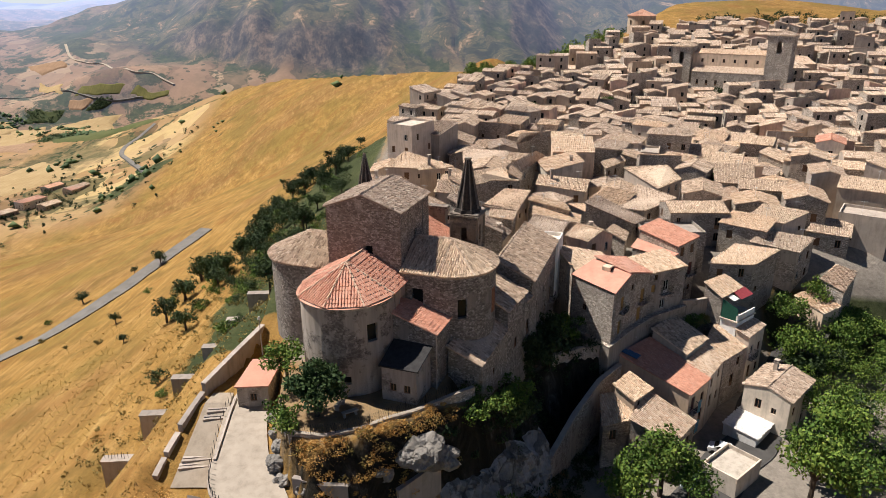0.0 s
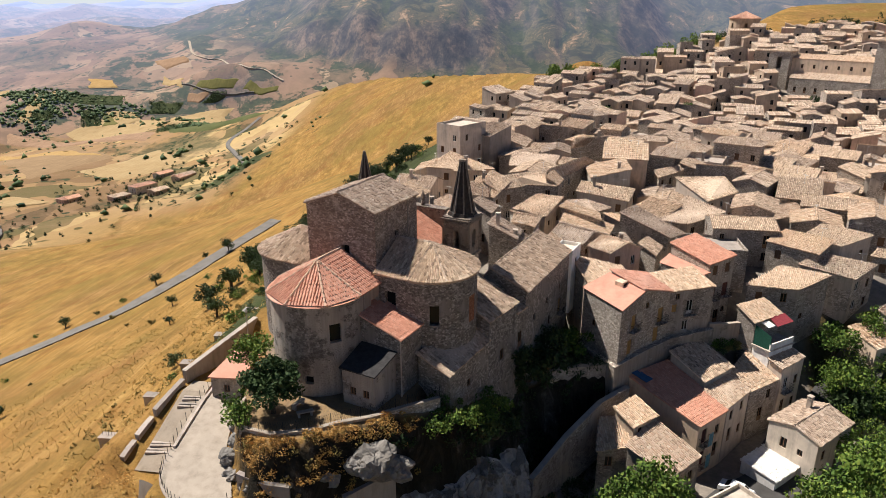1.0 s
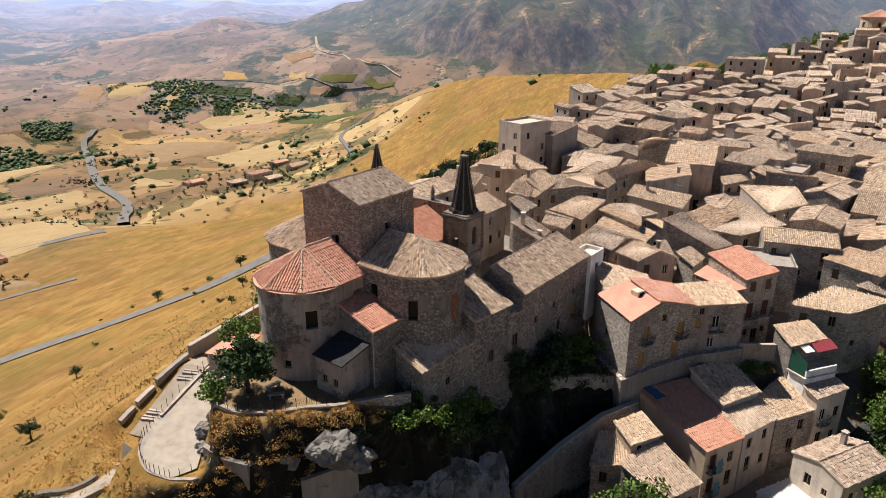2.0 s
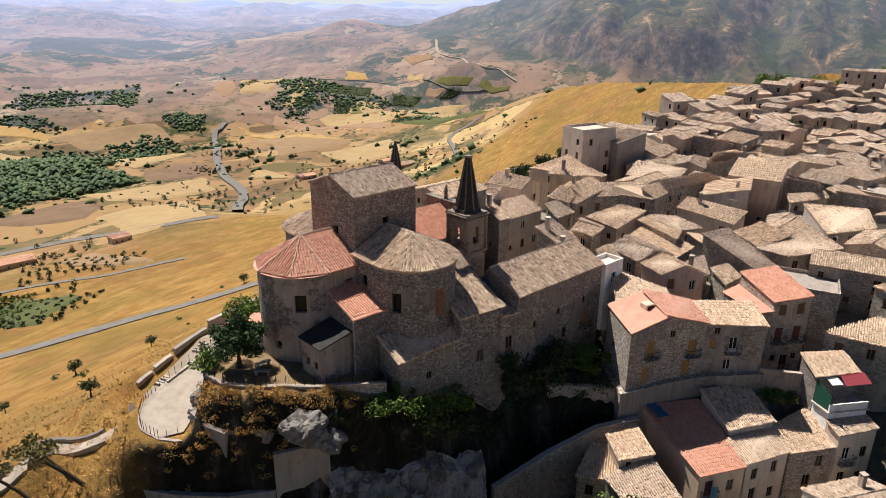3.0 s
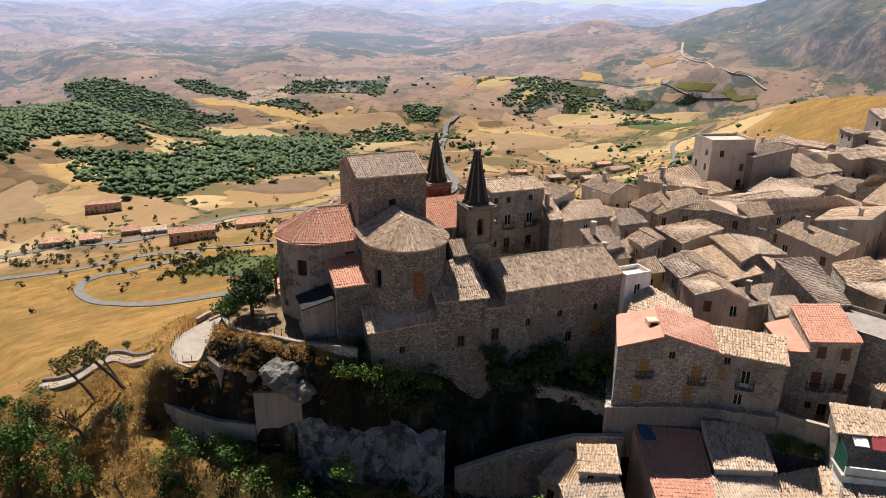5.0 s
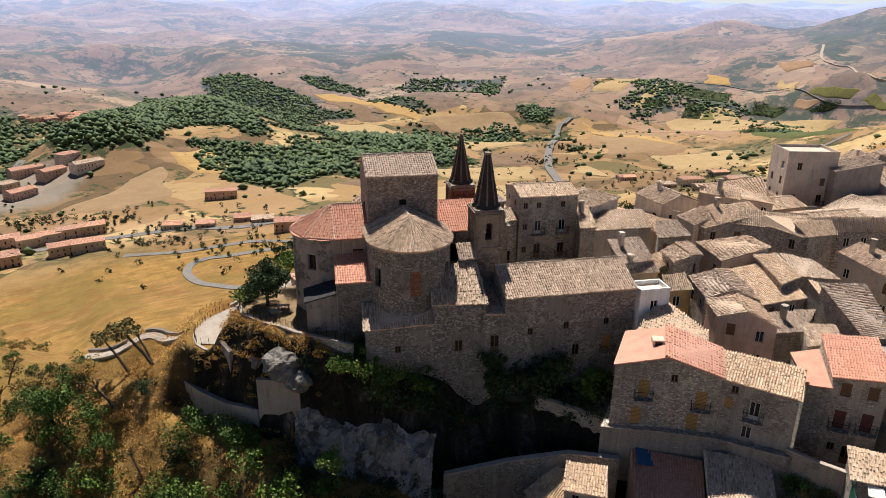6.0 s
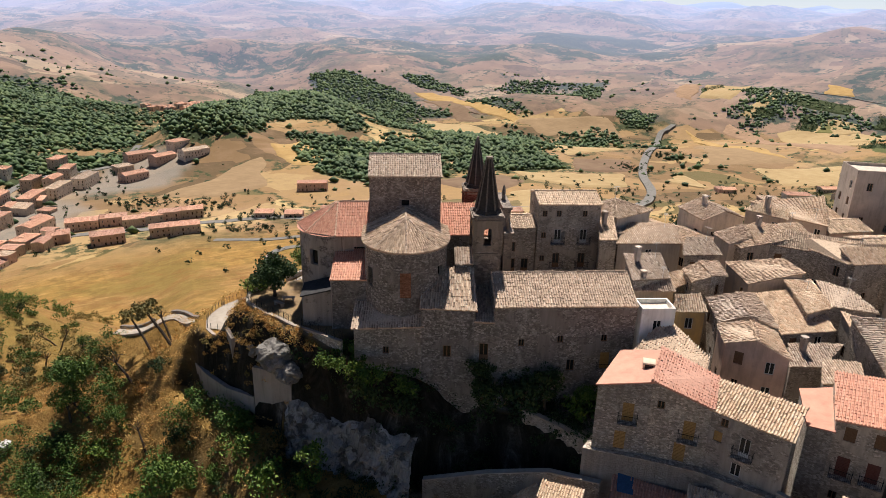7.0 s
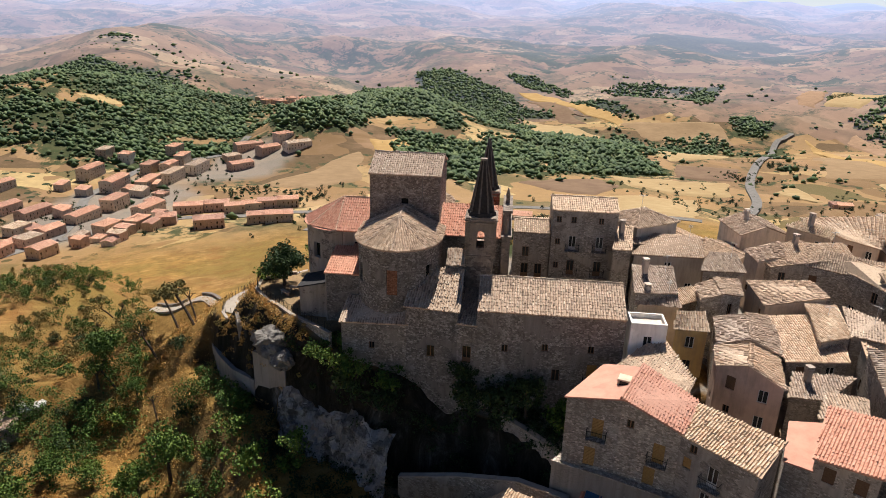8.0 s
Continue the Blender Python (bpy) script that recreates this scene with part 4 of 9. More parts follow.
def chimney_mesh():
    bm = bmesh.new()
    box(bm, -0.28, 0.28, -0.28, 0.28, -1.2, 1.0)
    box(bm, -0.34, 0.34, -0.34, 0.34, 1.0, 1.1)
    for x, y in ((-0.22, -0.22), (0.22, -0.22), (-0.22, 0.22), (0.22, 0.22)):
        box(bm, x - 0.07, x + 0.07, y - 0.07, y + 0.07, 1.1, 1.35)
    box(bm, -0.36, 0.36, -0.36, 0.36, 1.35, 1.43)
    return mesh_bm("chimney", bm, [M_PLAST[0]])


CHIMNEY = chimney_mesh()


def aerial_mesh():
    bm = bmesh.new()
    bar(bm, (0, 0, -0.5), (0, 0, 2.2), 0.03, 4)
    bar(bm, (-0.6, 0, 2.1), (0.6, 0, 2.1), 0.02, 4)
    for k in range(6):
        bar(bm, (-0.5 + k * 0.2, -0.3, 2.1), (-0.5 + k * 0.2, 0.3, 2.1), 0.012, 4)
    return mesh_bm("aerial", bm, [M_FRAME])


AERIAL = aerial_mesh()


def house(x, y, rot, w, d, z0, z1, roof="gable", pitch=0.3, wall=None, tiles=None, detail=1, rows=None, label="", group="town houses", seed=0, chimney=False, aerial=False, name="house", lift=(0, 0), base=None):
    """A house: w along its own x, d along y; eaves at z1; ridge along x. roof: gable, shed (high at +y), hip, flat.
    rows: windows by side, {side: [(s, z, kind)]}, s along the side from its left end as seen from outside."""
    rng = np.random.default_rng(seed + 17)
    wall = wall or M_STONE
    tiles = tiles or M_TILE
    ob = thing(name, pose(x, y, z0, 0, 0, rot), label or "old stone town house with a clay-tiled roof", "house", group)
    H1 = z1 - z0
    pts = [(-w / 2, -d / 2), (w / 2, -d / 2), (w / 2, d / 2), (-w / 2, d / 2)]
    starts = [0, w, w + d, 2 * w + d]
    lens = [w, d, w, d]
    ops, wins = [], []
    for side, lst in (rows or {}).items():
        for s, z, kind in lst:
            ww, hh = WIN[kind][1:3]
            if s - ww / 2 < 0.25 or s + ww / 2 > lens[side] - 0.25 or z - z0 + hh > H1 - 0.1 or z - z0 < 0.1:
                continue
            o = (starts[side] + s - ww / 2, starts[side] + s + ww / 2, z - z0, z - z0 + hh)
            if any(o[0] < q[1] + 0.1 and q[0] < o[1] + 0.1 and o[2] < q[3] and q[2] < o[3] for q, _ in wins):
                continue
            ops.append(o)
            wins.append((o, kind))
    bm = bmesh.new()
    at = wall_ring(bm, pts, 0, H1, ops, 0.2)
    ov = 0.3
    tw, tl = (0.29, 0.46) if detail > 1 else (0.42, 0.8) if detail else (0.8, 1.6)
    hgt = 0.1 if detail > 1 else 0.12
    chunks = []
    if roof == "gable":
        rh = d / 2 * pitch
        a, b, c = (-w / 2, -d / 2), (w / 2, -d / 2), (w / 2, d / 2)
        for sx in (-1, 1):
            q = [bm.verts.new((sx * w / 2, -sx * d / 2, H1)), bm.verts.new((sx * w / 2, sx * d / 2, H1)), bm.verts.new((sx * w / 2, 0, H1 + rh))]
            bm.faces.new(q)
        ze = H1 - ov * pitch + 0.12
        zr = H1 + rh + 0.12
        e = w / 2 + 0.12
        chunks.append(roof_plane((-e, -d / 2 - ov, ze), (e, -d / 2 - ov, ze), (e, 0, zr), (-e, 0, zr), tw, tl, rng, hgt))
        chunks.append(roof_plane((e, d / 2 + ov, ze), (-e, d / 2 + ov, ze), (-e, 0, zr), (e, 0, zr), tw, tl, rng, hgt))
        chunks.append(ridge_row((-e, 0, zr + 0.06), (e, 0, zr + 0.06), rng, max(0.3, tw)))
        top = H1 + rh * 0.6
    elif roof == "shed":
        rh = d * pitch
        v = [bm.verts.new(p) for p in ((-w / 2, -d / 2, H1), (w / 2, -d / 2, H1), (w / 2, d / 2, H1 + rh), (-w / 2, d / 2, H1 + rh), (w / 2, d / 2, H1), (-w / 2, d / 2, H1))]
        bm.faces.new((v[1], v[4], v[2]))
        bm.faces.new((v[5], v[0], v[3]))
        bm.faces.new((v[4], v[5], v[3], v[2]))
        ze = H1 - ov * pitch + 0.12
        zr = H1 + rh + 0.15 * pitch + 0.12
        e = w / 2 + 0.12
        chunks.append(roof_plane((-e, -d / 2 - ov, ze), (e, -d / 2 - ov, ze), (e, d / 2 + 0.15, zr), (-e, d / 2 + 0.15, zr), tw, tl, rng, hgt))
        top = H1 + rh * 0.5
    elif roof == "hip":
        rh = d / 2 * pitch
        ze, zr = H1 - ov * pitch + 0.12, H1 + rh + 0.12
        ex, ey, rx = w / 2 + ov, d / 2 + ov, max(0.05, w / 2 - d / 2)
        chunks.append(roof_plane((-ex, -ey, ze), (ex, -ey, ze), (rx, 0, zr), (-rx, 0, zr), tw, tl, rng, hgt))
        chunks.append(roof_plane((ex, ey, ze), (-ex, ey, ze), (-rx, 0, zr), (rx, 0, zr), tw, tl, rng, hgt))
        chunks.append(roof_plane((ex, -ey, ze), (ex, ey, ze), (rx, 0, zr), (rx, 0, zr), tw, tl, rng, hgt))
        chunks.append(roof_plane((-ex, ey, ze), (-ex, -ey, ze), (-rx, 0, zr), (-rx, 0, zr), tw, tl, rng, hgt))
        for sx in (-1, 1):
            for sy in (-1, 1):
                chunks.append(ridge_row((sx * ex, sy * ey, ze + 0.05), (sx * rx, 0, zr + 0.05), rng, max(0.3, tw)))
        top = H1 + rh * 0.5
    else:
        V, F = slab([(-w / 2 + 0.2, -d / 2 + 0.2, H1 - 0.5), (w / 2 - 0.2, -d / 2 + 0.2, H1 - 0.5), (w / 2 - 0.2, d / 2 - 0.2, H1 - 0.5), (-w / 2 + 0.2, d / 2 - 0.2, H1 - 0.5)], 0.2)
        chunks.append((V, F))
        for q in ((-w / 2, w / 2, -d / 2 + 0.01, -d / 2 + 0.2), (-w / 2, w / 2, d / 2 - 0.2, d / 2 - 0.01), (-w / 2 + 0.01, -w / 2 + 0.2, -d / 2 + 0.2, d / 2 - 0.2), (w / 2 - 0.2, w / 2 - 0.01, -d / 2 + 0.2, d / 2 - 0.2)):
            b2 = bmesh.new()
            box(b2, *q, H1 - 0.6, H1 + 0.04)
            part("parapet", b2, wall, ob)
        top = H1 - 0.5
    bmesh.ops.remove_doubles(bm, verts=bm.verts, dist=0.003)
    part("wall", bm, wall, ob)
    V, F = join_np(chunks)
    child("roof", mesh_np("roof", V, F, tiles), ob)
    for o, kind in wins:
        m = spot(at, o, 0.16)
        if kind == "bdoor":
            kind = "door"
        set_window(ob, kind, m)
        if kind in ("shutter", "french") or (kind == "door" and o[2] + z0 > 0 and detail > 1 and o[2] > 4.5):
            child("balcony", BALCONY, ob, "stone balcony with an iron railing", spot(at, o, -0.0) @ pose(0, 0, -0.02))
    if chimney:
        child("chimney", CHIMNEY, ob, "", pose(rng.uniform(-0.3, 0.3) * w, rng.uniform(-0.25, 0.25) * d, top + 0.5))
    if aerial:
        child("aerial", AERIAL, ob, "", pose(rng.uniform(-0.3, 0.3) * w, rng.uniform(-0.25, 0.25) * d, top + 0.3, 0, 0, rng.uniform(0, 180)))
    return ob


def auto_rows(rng, w, d, g, z1, sides=(0, 1, 2, 3), density=0.75, big=True):
    """Windows storey by storey on the given sides, above the ground level g."""
    rows = {}
    for s in sides:
        L = (w, d, w, d)[s]
        lst = []
        n = max(1, int(L / 3.3))
        for st in range(max(1, int((z1 - g) / 3.0))):
            for k in range(n):
                if rng.random() > density:
                    continue
                pos = (k + 0.5) * L / n + rng.uniform(-0.3, 0.3)
                kind = rng.choice(["small", "tall", "brown", "white", "door"]) if st else rng.choice(["small", "door", "tall"])
                zz = g + 3.0 * st + (0.15 if kind == "door" else 1.0)
                if kind == "small":
                    zz += 0.4
                lst.append((pos, zz, kind))
        rows[s] = lst
    return rows


def far_box(x, y, rot, w, d, z0, z1, rng, kind):
    """Walls, a tiled gable or lean-to roof and dark windows of a house too far off to pick apart, as (verts, quads, slot) chunks."""
    c, s = math.cos(radians(rot)), math.sin(radians(rot))

    def world_of(V):
        V = np.asarray(V, float)
        return np.stack([x + V[:, 0] * c - V[:, 1] * s, y + V[:, 0] * s + V[:, 1] * c, V[:, 2]], 1)
    rh = (d / 2 if kind == "gable" else d) * rng.uniform(0.24, 0.34)
    hw, hd = w / 2, d / 2
    out = []
    B = np.array([(-hw, -hd, z0), (hw, -hd, z0), (hw, hd, z0), (-hw, hd, z0), (-hw, -hd, z1), (hw, -hd, z1), (hw, hd, z1), (-hw, hd, z1)])
    out.append((world_of(B), BOXF[1:], 0))
    e, o, t = hw + 0.15, hd + 0.3, z1 + 0.1
    if kind == "gable":
        for sgn in (1, -1):
            q = [(-e * sgn, -o * sgn, t), (e * sgn, -o * sgn, t), (e * sgn, 0, t + rh), (-e * sgn, 0, t + rh)]
            V, F = roof_plane(*q, 0.75, 1.45, rng, 0.14)
            out.append((world_of(V), F, 1))
        for sx in (-1, 1):
            G = [(sx * hw, -hd, z1), (sx * hw, 0, z1 + rh / 2), (sx * hw, hd, z1), (sx * hw, 0, z1 + rh)]
            out.append((world_of(G), np.array([[0, 1, 2, 3]]), 0))
            out.append((world_of([(sx * hw, -hd, z1), (sx * hw, 0, z1), (sx * hw, hd, z1), (sx * hw, 0, z1 + rh / 2)]), np.array([[0, 1, 2, 3]]), 0))
    else:
        V, F = roof_plane((-e, -o, t), (e, -o, t), (e, hd, t + rh), (-e, hd, t + rh), 0.75, 1.45, rng, 0.14)
        out.append((world_of(V), F, 1))
        out.append((world_of([(-hw, hd, z1), (hw, hd, z1), (hw, hd, z1 + rh), (-hw, hd, z1 + rh)]), np.array([[0, 1, 2, 3]]), 0))
        for sx in (-1, 1):
            out.append((world_of([(sx * hw, -hd, z1), (sx * hw, hd, z1), (sx * hw, hd, z1 + rh), (sx * hw, 0, z1 + rh / 2)]), np.array([[0, 1, 2, 3]]), 0))
    for side in range(4):
        L = (w, d, w, d)[side]
        for k in range(max(1, int(L / 3.2))):
            for st in range(2):
                if rng.random() < 0.4:
                    continue
                u = (k + 0.5) * L / max(1, int(L / 3.2)) - L / 2
                zz = z1 - 2.4 - 3.0 * st
                p = [(u - 0.45, 0.04, zz), (u + 0.45, 0.04, zz), (u + 0.45, 0.04, zz + 1.5), (u - 0.45, 0.04, zz + 1.5)]
                r = (-90, 0, 90, 180)[side]
                off = (hd, hw, hd, hw)[side]
                ca, sa = math.cos(radians(r)), math.sin(radians(r))
                out.append((world_of([((off + v) * ca - uu * sa, (off + v) * sa + uu * ca, z) for uu, v, z in p]), np.array([[0, 1, 2, 3]]), 2))
    return out


def build_town():
    rng = np.random.default_rng(5)
    count = 0
    far = {k: [] for k in ("stone", "grey", "tan", "pink")}
    spots = []
    # close rows of houses; the lanes wind a little
    for j in range(72):
        v = 96 + j * 7.4 if j < 11 else 177.4 + (j - 11) * 6.3
        step = 8.6 if j < 11 else 7.3
        for i in range(-4, 60):
            u = i * step + (j % 2) * 3.4
            x = u + 0.12 * (v - 98) - 14 + rng.uniform(-1.4, 1.4)
            y = v - 0.16 * u + 6 * math.sin(u / 37.0) + rng.uniform(-1.2, 1.2)
            west = -14 if y < 262 else -14 + (y - 262) * 0.55
            if x < west or x > 0.7 * y + 22 or x > 0.5 * y + 62 or y > min(418 + 0.06 * x, np.interp(x, *TOWN_EDGE)) or keep_clear(x, y) or rng.random() < 0.06:
                continue
            spots.append((x, y))
    spots.sort(key=lambda p: math.hypot(p[0] - 40, p[1] - 25))
    for x, y in spots:
        near = y < 190
        w, d = (rng.uniform(7.2, 10.4), rng.uniform(5.8, 7.8)) if y < 175 else (rng.uniform(5.6, 9.6), rng.uniform(4.6, 6.9))
        rot = -14 + 16 * math.sin(x / 41.0 + y / 57.0) + rng.normal(0, 8) + (90 if rng.random() < 0.42 else 0)
        g = gz(x, y)
        z1 = g + rng.choice([3.6, 5.2, 6.6, 7.8, 9.8], p=[0.22, 0.26, 0.25, 0.17, 0.1]) + rng.uniform(-0.7, 0.9)
        kind = str(rng.choice(["gable", "shed", "hip", "flat"], p=[0.56, 0.32, 0.08, 0.04]))
        if kind == "shed" and rng.random() < 0.5:
            rot += 180
        if count >= 165:
            wl = str(rng.choice(["stone", "grey", "tan", "pink"], p=[0.4, 0.25, 0.22, 0.13]))
            far[wl] += far_box(x, y, rot, w, d, g - 3, z1, rng, "gable" if kind in ("gable", "hip") else "shed")
            count += 1
            continue
        wall = [M_STONE, M_STONE2, *M_PLAST][rng.choice(7, p=[0.2, 0.24, 0.18, 0.16, 0.08, 0.06, 0.08])]
        tl = M_TILE if rng.random() < 0.76 else M_TILE_WARM
        if rng.random() < 0.03:
            tl = M_RED
        det = 2 if y < 135 else 1
        sides = [s for s in range(4) if math.cos(radians(rot + (-90, 0, 90, 180)[s] + 75)) > -0.35]
        rows = auto_rows(rng, w, d, g, z1, sides, 0.7 if y < 150 else 0.58)
        house(x, y, rot, w, d, g - 3.5, z1, kind, rng.uniform(0.24, 0.36), wall, tl if kind != "flat" else M_PLAST[4], det, rows,
              "grey-brown stone house under old clay tiles" if tl is M_TILE else "stone house under warm tan clay tiles" if tl is M_TILE_WARM else "stone house under new red tiles",
              seed=count, chimney=rng.random() < 0.2, aerial=near and rng.random() < 0.35)
        count += 1
    mats = {"stone": M_STONE2, "grey": M_PLAST[0], "tan": M_PLAST[1], "pink": M_PLAST[2]}
    for k, ch in far.items():
        V, F = join_np([c[:2] for c in ch])
        idx = np.concatenate([np.full(len(c[1]), c[2]) for c in ch])
        tagged(new("distant_houses", mesh_np("distant_houses", V, F, [mats[k], M_TILE_WARM if k == "tan" else M_TILE, M_GLASS_HOLLOW], idx)),
               "dense far quarter of stone houses under clay tiles", "houses", kind="stuff")
    return count


# ---- buildings by their corners ----
def block(ob, pts, z0, wall, tiles, rows=None, ov=0.25, tw=0.28, tl=0.46, seed=0, wname="wall", rname="roof", depth=0.22):
    """A part of a house on four corners (x, y, top) in the thing's own frame: the eave runs from the first to the second,
    the ridge from the fourth to the third."""
    rng = np.random.default_rng(seed + 3)
    low = min(p[2] for p in pts)
    starts, s = [], 0.0
    for a, b in zip(pts, pts[1:] + pts[:1]):
        starts.append(s)
        s += math.hypot(b[0] - a[0], b[1] - a[1])
    wins, ops = [], []
    for e, lst in (rows or {}).items():
        for pos, z, kind in lst:
            ww, hh = WIN[kind][1:3]
            o = (starts[e] + pos - ww / 2, starts[e] + pos + ww / 2, z, z + hh)
            if z + hh < low - 0.05 and z > z0:
                ops.append(o)
                wins.append((o, kind))
    bm = bmesh.new()
    at = wall_ring(bm, [p[:2] for p in pts], z0, low, ops, depth)
    for a, b in zip(pts, pts[1:] + pts[:1]):
        tops = [v for v in (b, a) if v[2] > low + 1e-3]
        if tops:
            bm.faces.new([bm.verts.new(v) for v in [(a[0], a[1], low), (b[0], b[1], low)] + tops])
    bmesh.ops.remove_doubles(bm, verts=bm.verts, dist=0.003)
    part(wname, bm, wall, ob)
    c = np.mean([p[:2] for p in pts], axis=0)
    q = []
    for p in pts:
        d = np.array(p[:2]) - c
        L = np.linalg.norm(d)
        q.append(np.array([*(c + d * (1 + 1.3 * ov / L)), p[2] + 0.1]))
    if tiles in (M_REDPLAIN, M_WHITE, M_SLATE) or tiles in M_PLAST:
        V, F = slab(q, 0.15)
    else:
        V, F = roof_plane(*q, tw, tl, rng, 0.1, neat=tiles is M_RED)
    child(rname, mesh_np(rname, V, F, tiles), ob)
    for o, kind in wins:
        set_window(ob, kind, spot(at, o, 0.16))
        if kind in ("shutter", "redshut", "french"):
            child("balcony", BALCONY, ob, "stone balcony with an iron railing", spot(at, o, 0.0) @ pose(0, 0, -0.02))
    return at


# ---- the church ----
CH = pose(-4.7, 65.5, 0, 0, 0, -19)


def arc(cx, cy, r, a0, a1, n):
    return [(cx + r * math.cos(radians(a0 + (a1 - a0) * i / n)), cy + r * math.sin(radians(a0 + (a1 - a0) * i / n))) for i in range(n + 1)]


def apse(ob, turn, length, r, z0, ze, za, wall, tiles, wins, rng, half=4.35, hips=None, holes=0):
    """A chapel on the crossing: a short arm from the crossing's wall and a half-round end; turn points it outwards."""
    hub = new("apse")
    hub.parent = ob
    hub.matrix_basis = pose(-3.65, 3.3, 0, 0, 0, turn)
    # the arm runs along its own x, from half to length
    pts = [(half, -r)] + arc(length, 0, r, -90, 90, 22) + [(half, r)]
    bm = bmesh.new()
    ops = [(s - w / 2, s + w / 2, z, z + h) for s, z, w, h in wins]
    # putlog holes left by the builders' scaffold
    small = []
    for k in range(holes):
        s, z = rng.uniform(4.8, 4.3 + math.pi * r - 0.5), rng.choice([1.9, 3.9, 5.6, 9.2]) + rng.uniform(-0.15, 0.15)
        if all(s < o[0] - 0.35 or s > o[1] + 0.35 or z > o[3] + 0.2 or z < o[2] - 0.4 for o in ops + small):
            small.append((s, s + 0.17, z, z + 0.2))
    at = wall_ring(bm, pts, z0, ze, ops + small, 0.55, closed=False)
    part("wall", bm, wall, hub)
    ov = 0.32
    sl = (za - ze) / r
    e0 = ze - ov * sl
    tw, tl, th = (0.3, 0.5, 0.1) if hips else (0.28, 0.46, 0.11)
    rim = [(length + (r + ov) * math.cos(radians(k)), (r + ov) * math.sin(radians(k)), e0 + 0.1) for k in (-90, -45, 0, 45, 90)]
    apex = (length, 0, za + 0.1)
    if hips:
        ch = [roof_plane(a, b, apex, apex, tw, tl, rng, th, neat=True) for a, b in zip(rim, rim[1:])]
        for a, b in zip(range(-90, 90, 45), range(-45, 91, 45)):
            # the rounded rim outside the straight facet
            n = 6
            arcp = [(length + (r + ov) * math.cos(radians(a + (b - a) * i / n)), (r + ov) * math.sin(radians(a + (b - a) * i / n)), e0 + 0.04) for i in range(n + 1)]
            ch.append((np.array(arcp[:4] + arcp[3:]), np.array([[0, 1, 2, 3], [4, 5, 6, 7], [0, 3, 7, 7]])[:2]))
            ch.append((np.array([arcp[0], arcp[3], arcp[6], arcp[6]]), np.array([[0, 1, 2, 3]])))
    else:
        ch = [cone_roof(length, 0, e0 + 0.1, za + 0.1, r + ov, -math.pi / 2, math.pi / 2, 0.28, 0.46, rng, 0.11)]
    for s in (-1, 1):
        p = [(half, s * (r + ov), e0 + 0.1), (length, s * (r + ov), e0 + 0.1), (length, 0, za + 0.1), (half, 0, za + 0.1)]
        if s > 0:
            p = [p[1], p[0], p[3], p[2]]
        ch.append(roof_plane(*p, tw, tl, rng, th, neat=bool(hips)))
    hc = [ridge_row((half, 0, za + 0.14), (length, 0, za + 0.14), rng)]
    for k in (-90, -45, 0, 45, 90):
        hc.append(ridge_row((length + (r + ov) * math.cos(radians(k)), (r + ov) * math.sin(radians(k)), e0 + 0.14), (length, 0, za + 0.14), rng))
    V, F = join_np(ch)
    child("roof", mesh_np("roof", V, F, tiles), hub)
    V, F = join_np(hc)
    child("ridge_tiles", mesh_np("ridge_tiles", V, F, hips or tiles), hub, "pale mortared ridge and hip tiles" if hips else "")
    # a course of tile ends under the eave
    V, F = [], []
    bm = bmesh.new()
    rows = [[bm.verts.new((*p, z)) for p in arc(length, 0, rr, -90, 90, 22)] for rr, z in ((r - 0.02, ze - 0.42), (r + 0.16, ze - 0.42), (r + 0.16, ze - 0.2), (r - 0.02, ze - 0.2))]
    for a, b in zip(rows, rows[1:]):
        for k in range(22):
            bm.faces.new((a[k], a[k + 1], b[k + 1], b[k]))
    part("cornice", bm, wall, hub)
    for (s, z, w, h), o in zip(wins, ops):
        if w == 1.25:
            # a tall opening walled up with brick under a rounded head
            bm = bmesh.new()
            vs = [(-w / 2 + 0.02, 0), (w / 2 - 0.02, 0), (w / 2 - 0.02, h - 0.03), (-w / 2 + 0.02, h - 0.03)]
            f0, f1 = [bm.verts.new((x, -0.1, zz)) for x, zz in vs], [bm.verts.new((x, 0.12, zz)) for x, zz in vs]
            bm.faces.new(f1[::-1])
            for i in range(4):
                bm.faces.new((f0[i], f1[i], f1[(i + 1) % 4], f0[(i + 1) % 4]))
            child("blocked_window", mesh_bm("blocked_window", bm, [M_BRICKFILL]), hub, "tall window walled up with orange brick", spot(at, o, 0.2))
            continue
        # dark panel set back in the opening, for the shade of the unglazed window
        bm = bmesh.new()
        box(bm, -w / 2, w / 2, -0.05, 0, 0, h)
        child("window", mesh_bm("window", bm, [M_GLASS_HOLLOW]), hub, "dark panel for the shade in an open window", spot(at, o, 0.5))
    return hub


